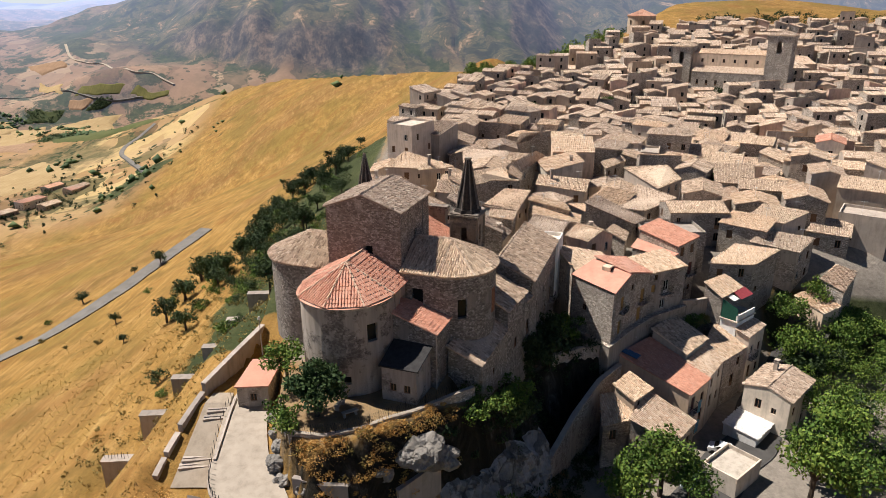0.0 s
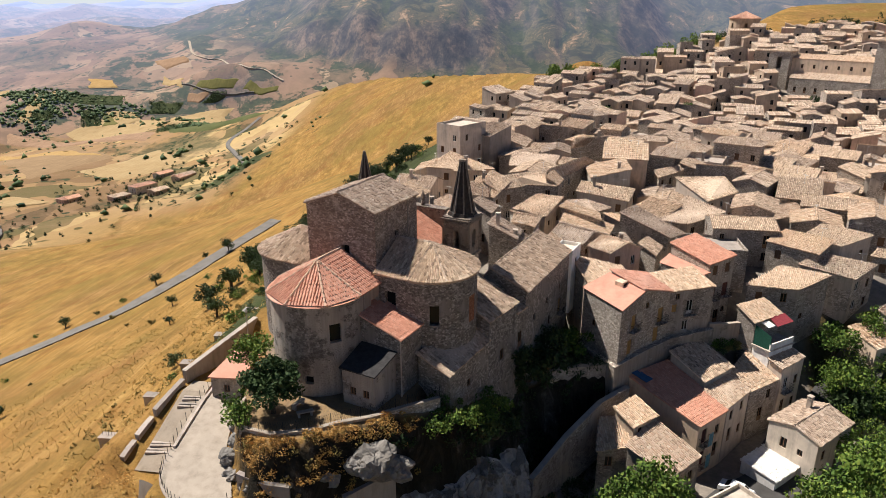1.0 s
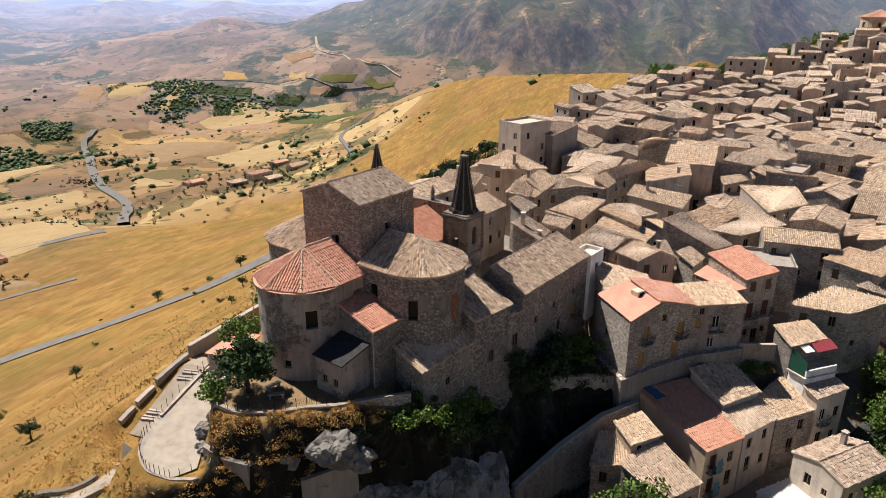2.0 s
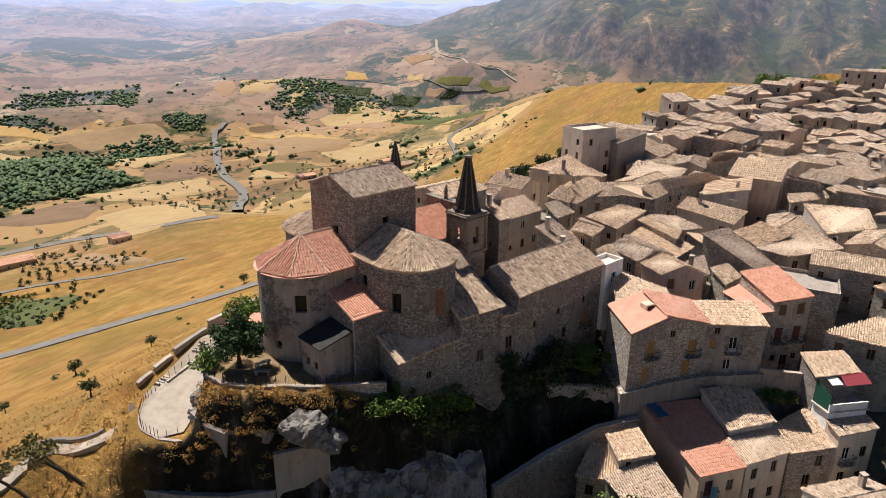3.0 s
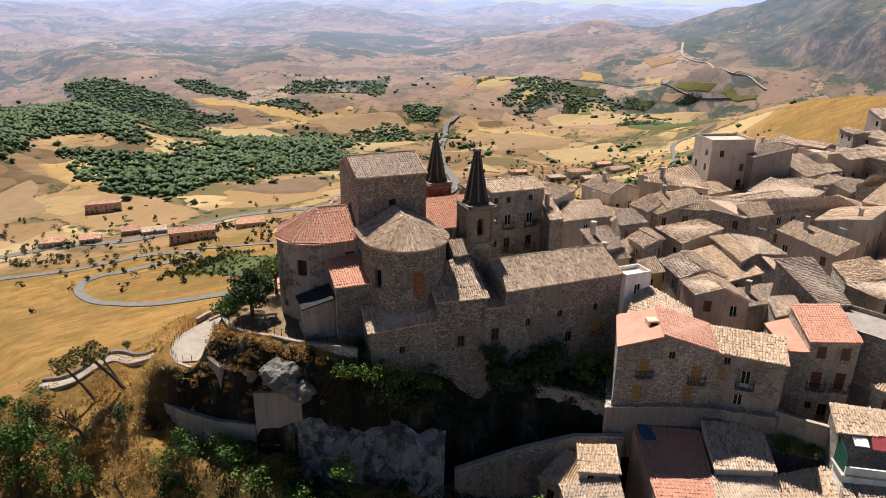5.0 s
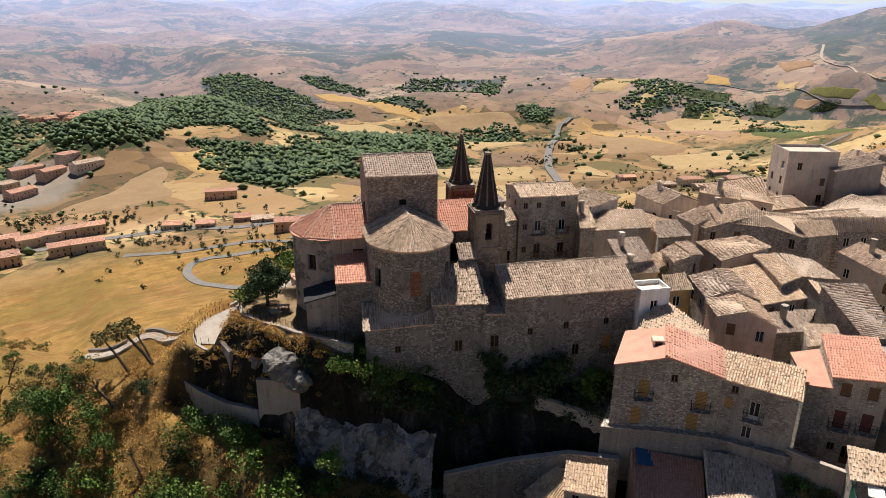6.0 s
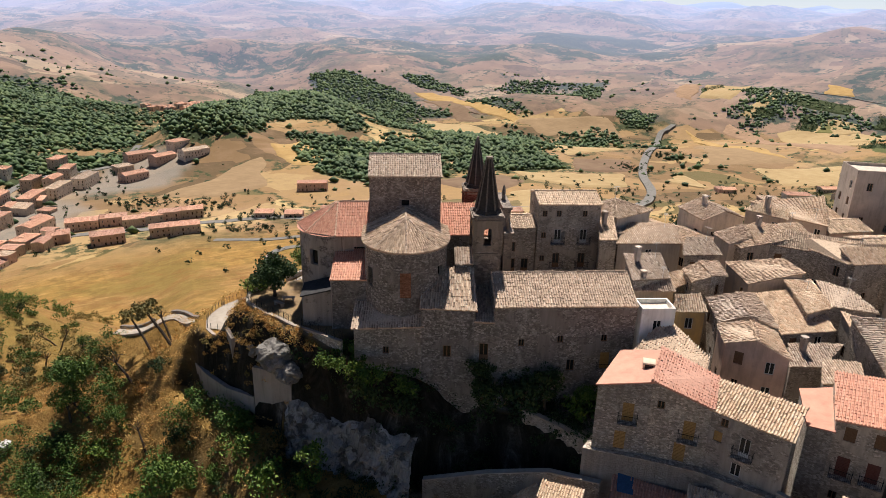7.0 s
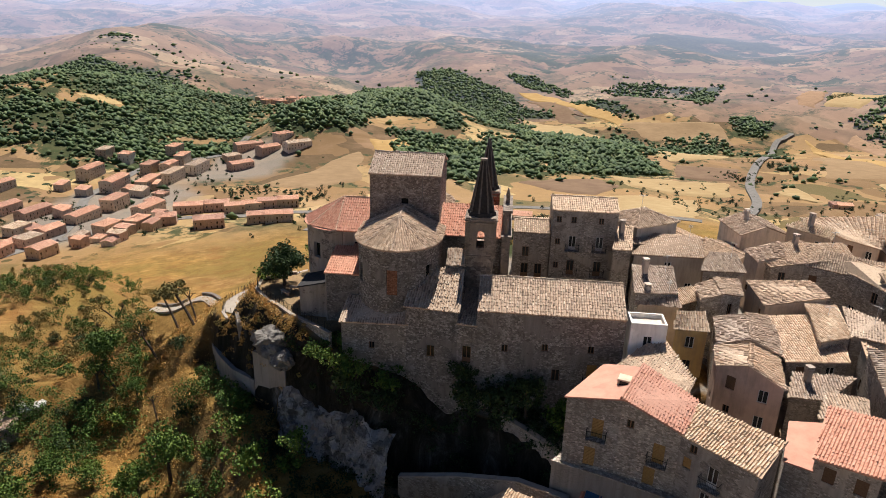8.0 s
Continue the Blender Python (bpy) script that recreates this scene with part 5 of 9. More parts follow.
def spire(ob, x, y, z0, z_bel, z_tip, w, tip_w, label, wall=None):
    """A bell tower: a square shaft with an open belfry, cornices and a ribbed eight-sided spire."""
    hub = new("bell_tower")
    hub.parent = ob
    hub.matrix_basis = pose(x, y, 0)
    h = w / 2
    bm = bmesh.new()
    pts = [(-h, -h), (h, -h), (h, h), (-h, h)]
    zb = z_bel - 4.6
    ops = [(i * w + h - 0.45, i * w + h + 0.45, zb + 0.9, zb + 3.0) for i in range(4)]
    wall_ring(bm, pts, z0, z_bel - 0.3, ops, 0.5)
    # heads of the belfry arches
    for i in range(4):
        m = pose(0, 0, 0, 0, 0, 90 * i)
        n = 8
        for k in range(n):
            a, b = math.pi * k / n, math.pi * (k + 1) / n
            v = [(0.45 * math.cos(a), -h - 0.03, zb + 2.6 + 0.42 * math.sin(a)), (0.62 * math.cos(a), -h - 0.03, zb + 2.6 + 0.6 * math.sin(a)),
                 (0.62 * math.cos(b), -h - 0.03, zb + 2.6 + 0.6 * math.sin(b)), (0.45 * math.cos(b), -h - 0.03, zb + 2.6 + 0.42 * math.sin(b))]
            f = [bm.verts.new(m @ Vector(p)) for p in v] + [bm.verts.new(m @ Vector((p[0], p[1] + 0.1, p[2]))) for p in v]
            for q in ((0, 1, 2, 3), (1, 5, 6, 2), (4, 0, 3, 7)):
                bm.faces.new([f[i2] for i2 in q])
        # corner pilasters
        for sx in (-1, 1):
            box(bm, sx * h - 0.22, sx * h + 0.22, -h - 0.1, -h + 0.1, zb, z_bel - 0.3, 0, m)
    part("shaft", bm, wall or M_BELL, hub)
    for z, g, t in ((zb - 0.25, 0.22, 0.25), (z_bel - 0.75, 0.2, 0.2), (z_bel - 0.35, 0.32, 0.18), (z_bel - 0.17, 0.18, 0.17)):
        bm = bmesh.new()
        box(bm, -h - g, h + g, -h - g, h + g, z, z + t)
        part("cornice", bm, M_BELL, hub)
    bm = bmesh.new()
    rings = []
    for z, r in ((z_bel, h * 1.0), (z_bel + 0.4, h * 0.93), (z_bel + 0.42, h * 0.8), (z_bel + (z_tip - z_bel) * 0.5, h * 0.46), (z_tip, tip_w)):
        ring = []
        for k in range(16):
            a = 2 * math.pi * (k + 0.5) / 16
            rr = r * (1.12 if k % 2 else 0.94)
            ring.append(bm.verts.new((rr * math.cos(a), rr * math.sin(a), z)))
        rings.append(ring)
    for a, b in zip(rings, rings[1:]):
        for k in range(16):
            bm.faces.new((a[k], a[(k + 1) % 16], b[(k + 1) % 16], b[k]))
    bm.faces.new(rings[-1])
    part("spire", bm, M_SPIRE, hub, label)
    for k in range(8):
        a = 2 * math.pi * (2 * k + 1.5) / 16
        bm = bmesh.new()
        bar(bm, (h * 0.92 * math.cos(a), h * 0.92 * math.sin(a), z_bel + 0.3), (tip_w * 1.1 * math.cos(a), tip_w * 1.1 * math.sin(a), z_tip), 0.11, 5, 0.06)
        part("rib", bm, M_RIB, hub)
    bm = bmesh.new()
    box(bm, -tip_w * 1.3, tip_w * 1.3, -tip_w * 1.3, tip_w * 1.3, z_tip - 0.1, z_tip + 0.12)
    part("cap", bm, M_BELL, hub)
    return hub


def build_church():
    ob = thing("church", CH, "old rubble-stone church with round apses and two dark spires", "church")
    rng = np.random.default_rng(1)
    # crossing block
    x0, x1, y0, y1, ze, zr = -7.95, 0.65, -1.0, 7.5, 17.3, 18.85
    bm = bmesh.new()
    ops = [(4.4, 5.35, 12.2, 13.3), (8.6 + 3.8, 8.6 + 4.7, 13.55, 14.35)]
    at = wall_ring(bm, [(x0, y0), (x1, y0), (x1, y1), (x0, y1)], 0, ze, ops, 0.5)
    xm = (x0 + x1) / 2
    for y, s in ((y0, 1), (y1, -1)):
        bm.faces.new([bm.verts.new(p) for p in ((x0, y, ze), (x1, y, ze), (xm, y, zr))][::s])
    part("crossing_wall", bm, M_TOWER, ob)
    # the crossing's open windows get dark panels for the shade within
    for o in ops:
        b2 = bmesh.new()
        box(b2, -0.48, 0.48, -0.05, 0, 0, o[3] - o[2])
        child("window", mesh_bm("window", b2, [M_GLASS_HOLLOW]), ob, "", spot(at, o, 0.45))
    g = 0.3
    sl = (zr - ze) / (x1 - xm)
    e = ze - g * sl + 0.1
    ch = [roof_plane((x1 + g, y0 - 0.15, e), (x1 + g, y1 + 0.15, e), (xm, y1 + 0.15, zr + 0.1), (xm, y0 - 0.15, zr + 0.1), 0.28, 0.46, rng, 0.11),
          roof_plane((x0 - g, y1 + 0.15, e), (x0 - g, y0 - 0.15, e), (xm, y0 - 0.15, zr + 0.1), (xm, y1 + 0.15, zr + 0.1), 0.28, 0.46, rng, 0.11),
          ridge_row((xm, y0 - 0.15, zr + 0.16), (xm, y1 + 0.15, zr + 0.16), rng)]
    V, F = join_np(ch)
    child("crossing_roof", mesh_np("crossing_roof", V, F, M_TILE), ob)
    for x, y, za, zb in ((x1 + 0.08, 5.4, 13.2, 17.1), (6.15, -5.36, -0.8, 6.2), (1.32, -4.4, 5.6, 10.0)):
        bm = bmesh.new()
        bar(bm, (x, y, za), (x, y, zb), 0.07, 6)
        part("drainpipe", bm, M_CONCRETE, ob)
    # three apses: east, south, west; S2 to S4: windows along the east apse's curve
    S2, S3, S4 = 2.55, 7.36, 12.01
    r = 4.75
    arm = 8.6 - 4.3
    apse(ob, 0, 8.65, r, -6.0, 11.1, 13.4, M_CHURCH, M_TILE, [(1.9, 7.2, 1.3, 2.1), (arm + S2, 6.2, 1.0, 2.2), (arm + S3, 5.6, 1.25, 3.0), (arm + S4, 6.0, 1.0, 2.8)], rng, holes=26)
    apse(ob, -90, 8.45, r + 0.15, -1.0, 10.1, 12.75, M_APSE, M_RED, [(1.2 + 4.1 + 11.2, 5.9, 1.2, 2.0), (2 * 4.1 + 15.6 - 1.5, 6.4, 1.3, 2.2), (13.6, 1.5, 0.9, 0.9)], rng, hips=M_HIPS, holes=10)
    apse(ob, 180, 8.9, r, -2.0, 10.3, 12.6, M_CHURCH, M_TILE, [(arm + 4.0, 5.0, 1.0, 2.0)], rng, holes=10)
    # small lean-to roof in the angle of the bell tower
    block(ob, [(6.1, 9.2, 8.2), (6.1, 10.9, 8.2), (4.6, 10.9, 9.6), (4.6, 9.2, 9.6)], 4.0, M_CHURCH, M_TILE_WARM, seed=3, wname="annexe_wall", rname="annexe_roof")
    # nave
    bm = bmesh.new()
    nx0, nx1, ny0, ny1 = -8.4, 1.1, 7.5, 15.2
    wall_ring(bm, [(nx0, ny0), (nx1, ny0), (nx1, ny1), (nx0, ny1)], -1, 10.2, [(9.5 + 1.6, 9.5 + 2.9, 6.0, 8.4)], 0.5)
    nm = (nx0 + nx1) / 2
    bm.faces.new([bm.verts.new(p) for p in ((nx0, ny1, 10.2), (nm, ny1, 12.6), (nx1, ny1, 10.2))])
    part("nave_wall", bm, M_CHURCH, ob)
    ch = [roof_plane((nx1 + g, ny0, 10.15), (nx1 + g, ny1, 10.15), (nm, ny1, 12.7), (nm, ny0, 12.7), 0.28, 0.46, rng, 0.11, neat=True),
          roof_plane((nx0 - g, ny1, 10.15), (nx0 - g, ny0, 10.15), (nm, ny0, 12.7), (nm, ny1, 12.7), 0.28, 0.46, rng, 0.11)]
    V, F = join_np(ch)
    child("nave_roof", mesh_np("nave_roof", V, F, M_RED), ob)
    spire(ob, 3.75, 12.75, -1, 13.9, 20.3, 3.1, 0.28, "dark ribbed majolica spire with a broken tip")
    spire(ob, -9.85, 12.9, -1, 13.3, 19.9, 3.0, 0.1, "dark ribbed majolica spire", M_BRICKWALL)
    # church front with its scrolled gable, seen from behind
    bm = bmesh.new()
    box(bm, -8.2, 2.1, 15.2, 16.2, -1, 10.4)
    box(bm, -6.4, 0.0, 15.25, 16.15, 10.4, 13.0)
    box(bm, -8.4, 2.4, 15.1, 16.4, 10.4, 10.75)
    box(bm, -6.6, 0.2, 15.15, 16.35, 13.0, 13.3)
    part("front", bm, M_BELL, ob, "carved stone front seen from behind")
    for x, z in ((1.5, 10.75), (-3.2, 13.3)):
        bm = bmesh.new()
        bar(bm, (x, 15.7, z), (x, 15.7, z + 0.9), 0.28, 7, 0.2)
        bar(bm, (x, 15.7, z + 0.9), (x, 15.7, z + 1.9), 0.33, 7, 0.06)
        part("finial", bm, M_BELL, ob)
    # sacristy with a lean-to red roof between the south and east apses
    block(ob, [(6.1, -5.3, 6.3), (6.2, -1.2, 6.3), (0.9, -0.4, 8.1), (0.9, -5.0, 8.1)], -1.0, M_CHURCH, M_RED,
          {3: [(2.2, 3.2, "small")]}, seed=4, wname="sacristy_wall", rname="sacristy_roof")
    block(ob, [(1.6, -8.9, 3.9), (5.3, -8.9, 3.9), (5.5, -5.3, 4.9), (1.6, -5.3, 4.9)], -1.2, M_APSE, M_SLATE,
          {0: [(1.2, 1.2, "small"), (2.7, 1.2, "small")]}, seed=5, wname="porch_wall", rname="porch_roof")
    # lower wing on the cliff's edge under the east apse, with its lean-to
    block(ob, [(10.2, -2.6, 2.0), (11.0, 5.0, 2.6), (8.6, 5.0, 4.3), (6.4, -2.4, 3.6)], -9.0, M_CHURCH, M_TILE, {0: [(3.6, -0.9, "small")]}, seed=6, wname="wing_wall", rname="wing_roof")
    # stair block between the east apse and the long house
    block(ob, [(11.0, 5.0, 4.9), (11.7, 10.9, 4.9), (6.3, 10.9, 7.7), (6.3, 5.4, 7.7)], -11.0, M_CHURCH, M_TILE, {0: [(2.9, -1.0, "tall")]}, seed=7, wname="stair_wall", rname="stair_roof")
    block(ob, [(11.7, 10.9, 3.6), (12.0, 13.0, 3.6), (5.3, 13.0, 5.0), (5.3, 10.9, 5.0)], -11.0, M_CHURCH, M_TILE, {0: [(1.1, -1.2, "door")]}, seed=8, wname="passage_wall", rname="passage_roof")
    return ob


church = build_church()


def build_long_house():
    ob = thing("convent_wing", CH, "long stone convent wing with a tiled roof on the cliff edge", "building")
    rows = {1: [(3.2, 0.6, "small"), (7.6, 1.0, "small"), (12.6, 1.1, "small"), (9.0, -2.6, "tall"), (12.9, -2.4, "shutter"), (5.2, -3.4, "small")]}
    rng = np.random.default_rng(9)
    x0, x1, y0, y1, ze = 6.0, 12.0, 13.0, 29.0, 5.6
    bm = bmesh.new()
    starts = (0, 6.0)
    ops = []
    for s, z, kind in rows[1]:
        ww, hh = WIN[kind][1:3]
        ops.append((6.0 + s - ww / 2, 6.0 + s + ww / 2, z, z + hh))
    at = wall_ring(bm, [(x0, y0), (x1, y0), (x1, y1), (x0, y1)], -14, ze, ops, 0.3)
    xr, zr = 7.4, 7.6
    for y, s in ((y0, 1), (y1, -1)):
        bm.faces.new([bm.verts.new(p) for p in ((x0, y, ze), (x1, y, ze), (xr, y, zr))][::s])
    part("wall", bm, M_CHURCH, ob)
    ch = [roof_plane((x1 + 0.35, y0, ze), (x1 + 0.35, y1, ze), (xr, y1, zr + 0.1), (xr, y0, zr + 0.1), 0.28, 0.46, rng, 0.11),
          roof_plane((x0 - 0.3, y1, ze - 0.3), (x0 - 0.3, y0, ze - 0.3), (xr, y0, zr + 0.1), (xr, y1, zr + 0.1), 0.28, 0.46, rng, 0.11),
          ridge_row((xr, y0, zr + 0.16), (xr, y1, zr + 0.16), rng)]
    V, F = join_np(ch)
    child("roof", mesh_np("roof", V, F, M_TILE), ob)
    for o, (s, z, kind) in zip(ops, rows[1]):
        set_window(ob, kind, spot(at, o, 0.2))
        if kind == "shutter":
            child("balcony", BALCONY, ob, "stone balcony with an iron railing", spot(at, o, 0.0))
    bm = bmesh.new()
    box(bm, x1 - 0.05, x1 + 0.2, y0 + 0.05, y1 - 0.05, ze - 0.42, ze - 0.22)
    part("eave_course", bm, M_CHURCH, ob)
    return ob


long_house = build_long_house()


def build_palace():
    rows = {0: [(2.9, 1.0, "door"), (6.6, 1.0, "door"), (0.9, 1.9, "small"), (2.9, 4.7, "french"), (6.6, 4.7, "french"), (0.9, 5.4, "small"), (0.9, 8.6, "small"), (2.9, 8.6, "small"), (6.6, 8.6, "small")],
            3: [(1.5, 5.2, "tall"), (1.5, 8.6, "small"), (4.5, 8.6, "small")]}
    m = CH @ pose(-14.2, 26.4, 0)
    return house(m.translation.x, m.translation.y, 71, 8.8, 6.8, -4, 10.4, "gable", 0.26, M_STONE2, M_TILE, 2, rows, "tall stone palace with balconies behind the church", group="", seed=77, name="palace")


palace = build_palace()
for dy, ww, top in ((19.4, 5.0, 6.8), (32.6, 3.4, 6.0)):
    _m = CH @ pose(-14.4, dy, 0)
    house(_m.translation.x, _m.translation.y, 71, ww, 6.2, -4, top, "gable", 0.26, M_STONE2, M_TILE, 2, {0: [(1.7, 3.2, "tall"), (1.7, 0.0, "door"), (3.6, 0.0, "door")]}, "lower stone wing beside the palace", seed=78, name="house")


# ---- houses beside the gorge ----
def corner_house(label, z0, roofs, walls, tiles, rows, name="house", seed=0):
    """roofs: quads of (x, y, top) in the world; z0: foot."""
    cx, cy = roofs[0][0][:2]
    ob = thing(name, pose(cx, cy, 0), label, "house", "town houses")
    for k, q in enumerate(roofs):
        block(ob, [(x - cx, y - cy, z) for x, y, z in q], z0, walls[k], tiles[k], rows.get(k), seed=seed + k)
    return ob


def build_near_houses():
    global RED_HOUSE
    RED_HOUSE = corner_house("stone house with red roofs, ochre shutters and iron balconies", -13,
                 [[(18.2, 85.8, 1.5), (22.6, 79.8, 1.3), (25.7, 84.0, 2.5), (21.6, 88.0, 2.9)],
                  [(25.7, 84.0, 2.6), (29.7, 88.0, 0.8), (26.9, 91.0, 2.0), (21.8, 88.2, 3.4)],
                  [(29.7, 88.0, 0.7), (36.0, 91.4, 0.5), (33.6, 95.4, 1.6), (26.9, 91.0, 1.9)]],
                 [M_STONE, M_STONE, M_STONE2], [M_REDPLAIN, M_RED, M_TILE_WARM],
                 {0: {1: [(3.2, -2.5, "shutter"), (2.7, -5.9, "panel")], 0: [(2.4, -3.0, "small")]}, 1: {0: [(1.0, -0.4, "small"), (3.9, -3.2, "shutter"), (3.3, -5.9, "panel")]},
                  2: {0: [(0.9, -2.4, "ochre"), (1.3, -0.6, "small"), (3.4, -3.0, "french"), (3.0, -5.4, "white")]}}, seed=20)
    corner_house("stone house under a large orange-red roof with a terrace", -12,
                 [[(36.2, 96.4, 1.8), (40.2, 99.2, 2.4), (35.6, 104.6, 3.6), (31.6, 101.6, 3.0)], [(30.0, 99.2, 0.6), (34.4, 95.2, 0.4), (36.2, 96.4, 0.6), (31.6, 101.6, 1.2)]],
                 [M_STONE2, M_STONE], [M_RED, M_REDPLAIN], {0: {0: [(1.3, -0.1, "brown"), (3.7, 0.0, "brown"), (1.3, -3.9, "redshut"), (3.7, -3.7, "redshut"), (1.1, -6.6, "small"), (2.6, -7.9, "door"), (3.9, -6.4, "small")]}}, seed=30)
    corner_house("row house under a red tiled roof in the lane", -20,
                 [[(32.5, 75.2, -11.35), (36.6, 79.4, -11.35), (30.2, 86.0, -8.6), (24.6, 81.6, -8.8)]], [M_PLAST[1]], [M_RED],
                 {0: {0: [(1.4, -14.4, "redshut"), (4.2, -14.2, "tall"), (1.4, -17.7, "redshut"), (4.3, -17.6, "door")], 3: [(2.0, -11.8, "small")]}}, seed=40)
    for z in (-14.3, -17.4):
        bm = bmesh.new()
        rows = [[bm.verts.new((0.9 * i / 6, 0.75 + 0.06 * math.sin(2.2 * i + zz), zz)) for i in range(7)] for zz in (0.0, 0.9, 1.9)]
        for a, b in zip(rows, rows[1:]):
            for i in range(6):
                bm.faces.new((a[i], a[i + 1], b[i + 1], b[i]))
        bmesh.ops.solidify(bm, geom=bm.faces[:], thickness=0.02)
        ob = tagged(new("curtain", mesh_bm("curtain", bm, [M_CLOTH])), "light blue cloth hung over the balcony", "curtain")
        ob.matrix_basis = pose(33.9, 76.4, z, 0, 0, 226)
    corner_house("row house under orange-tan tiles in the lane", -20,
                 [[(36.75, 79.6, -11.2), (40.6, 84.6, -11.4), (38.4, 86.3, -10.1), (34.3, 81.9, -10.2)]], [M_PLAST[0]], [M_TILE_WARM],
                 {0: {0: [(1.4, -13.6, "tall"), (4.4, -13.4, "tall"), (1.6, -17.0, "door"), (4.5, -17.0, "tall")]}}, seed=41)
    corner_house("stone row house under old clay tiles in the lane", -20,
                 [[(40.8, 84.8, -11.6), (45.3, 88.3, -11.3), (41.8, 92.0, -9.3), (38.7, 87.0, -10.0)]], [M_STONE2], [M_TILE_WARM],
                 {0: {0: [(1.6, -13.8, "shutter"), (4.0, -13.8, "tall"), (2.8, -17.0, "door")]}}, seed=42)
    corner_house("pale house under dark old tiles below the plinth", -20,
                 [[(34.3, 82.5, -9.3), (38.5, 86.7, -9.1), (34.9, 90.2, -7.2), (30.4, 86.2, -7.2)]], [M_PLAST[3]], [M_TILE], {}, seed=47)
    ob = corner_house("stone house with a white roof terrace and red awning", -19,
                      [[(42.2, 91.7, -4.7), (46.5, 95.3, -4.7), (44.6, 97.3, -3.4), (40.3, 94.0, -3.1)], [(44.0, 89.7, -7.9), (47.9, 92.8, -7.9), (46.6, 95.2, -7.9), (42.3, 91.6, -7.9)], [(45.5, 88.0, -9.6), (49.2, 91.4, -9.4), (47.9, 92.7, -8.8), (44.1, 89.6, -8.9)]],
                      [M_STONE2, M_WHITE, M_PLAST[0]], [M_TILE_WARM, M_PLAST[3], M_TILE],
                      {2: {0: [(1.4, -13.4, "french"), (3.8, -13.0, "tall"), (1.4, -16.9, "door"), (3.8, -16.5, "tall")]}}, seed=43)
    o = Vector((42.2, 91.7, 0))

    def sheet(name, pts, t, mat, label):
        q = [Vector(p) - o for p in pts]
        nrm = (q[1] - q[0]).cross(q[3] - q[0]).normalized() * t
        bm = bmesh.new()
        a, b = [bm.verts.new(p) for p in q], [bm.verts.new(p + nrm) for p in q]
        bm.faces.new(a[::-1])
        bm.faces.new(b)
        for i in range(4):
            bm.faces.new((a[i], a[(i + 1) % 4], b[(i + 1) % 4], b[i]))
        part(name, bm, mat, ob, label)
    sheet("parapet", [(44.0, 89.7, -7.9), (47.9, 92.8, -7.9), (47.9, 92.8, -6.9), (44.0, 89.7, -6.9)], -0.2, M_WHITE, "white parapet of the terrace")
    sheet("screen", [(42.3, 91.6, -7.9), (44.0, 89.8, -7.9), (44.0, 89.8, -5.8), (42.3, 91.6, -4.9)], 0.05, M_GREEN, "dark green netting screen")
    sheet("awning", [(45.3, 92.2, -5.3), (48.0, 94.3, -5.3), (47.0, 95.6, -4.6), (44.5, 93.6, -4.6)], 0.06, M_AWNING, "faded dark red awning")
    sheet("canopy", [(43.9, 91.4, -5.2), (45.0, 92.2, -5.2), (44.3, 93.2, -4.9), (43.2, 92.4, -4.9)], 0.05, M_WHITE, "white plastic canopy")
    corner_house("low stone house under straw-coloured tiles by the gorge", -20,
                 [[(20.3, 70.8, -13.2), (24.1, 71.6, -12.6), (24.4, 75.2, -10.8), (20.8, 74.4, -11.0)], [(24.4, 72.4, -10.5), (27.4, 75.2, -10.4), (25.0, 77.4, -9.3), (22.4, 74.6, -9.4)],
                  [(28.2, 67.6, -13.4), (32.0, 71.2, -12.8), (27.2, 75.2, -10.9), (23.6, 70.4, -11.8)]],
                 [M_STONE2, M_PLAST[1], M_STONE2], [M_TILE_WARM, M_TILE_WARM, M_TILE_WARM],
                 {0: {0: [(1.4, -15.4, "tall")]}, 1: {0: [(1.2, -11.8, "small"), (2.8, -11.8, "small")]}, 2: {0: [(1.3, -15.6, "tall"), (3.8, -15.6, "tall")]}}, seed=44)
    # dormer and chimney on the red roofs
    for nm, x, y, z, mat in (("dormer", 22.9, 85.6, 1.6, M_PLAST[1]), ("chimney", 26.3, 89.8, 0.6, M_REDPLAIN)):
        bm = bmesh.new()
        w = 0.62 if nm == "dormer" else 0.3
        box(bm, -w, w, -w, w, 0, 1.35 if nm == "dormer" else 1.5)
        bmesh.ops.bevel(bm, geom=bm.edges[:], offset=0.04, segments=1, affect="EDGES")
        child(nm, mesh_bm(nm, bm, [mat]), RED_HOUSE, "", pose(x - 18.2, y - 85.8, z, 0, 0, 52))
    # thin dark sheet on the dormer's face, for the shade of its opening
    bm = bmesh.new()
    box(bm, -0.4, 0.4, 0, 0.03, 0.5, 1.2)
    child("hatch", mesh_bm("hatch", bm, [M_GLASS_HOLLOW]), RED_HOUSE, "dark panel standing for the dormer's shaded opening", pose(22.9 - 18.2, 85.6 - 85.8, 1.6, 0, 0, 52) @ pose(0, -0.66, 0))
    house(47.8, 82.0, 44, 8.2, 6.4, -22, -13.6, "gable", 0.3, M_PLAST[3], M_TILE, 2, {0: [(1.8, -16.6, "tall"), (5.6, -16.6, "tall"), (5.6, -20, "door")], 3: [(2.2, -16.4, "tall"), (4.4, -16.4, "small")]}, "pale rendered house under straw-coloured tiles", seed=45, chimney=True)
    house(36.2, 68.4, 40, 6.0, 4.6, -23, -16.6, "flat", 0.1, M_PLAST[3], M_PLAST[3], 2, {}, "low rendered house with a flat pale roof", seed=49)
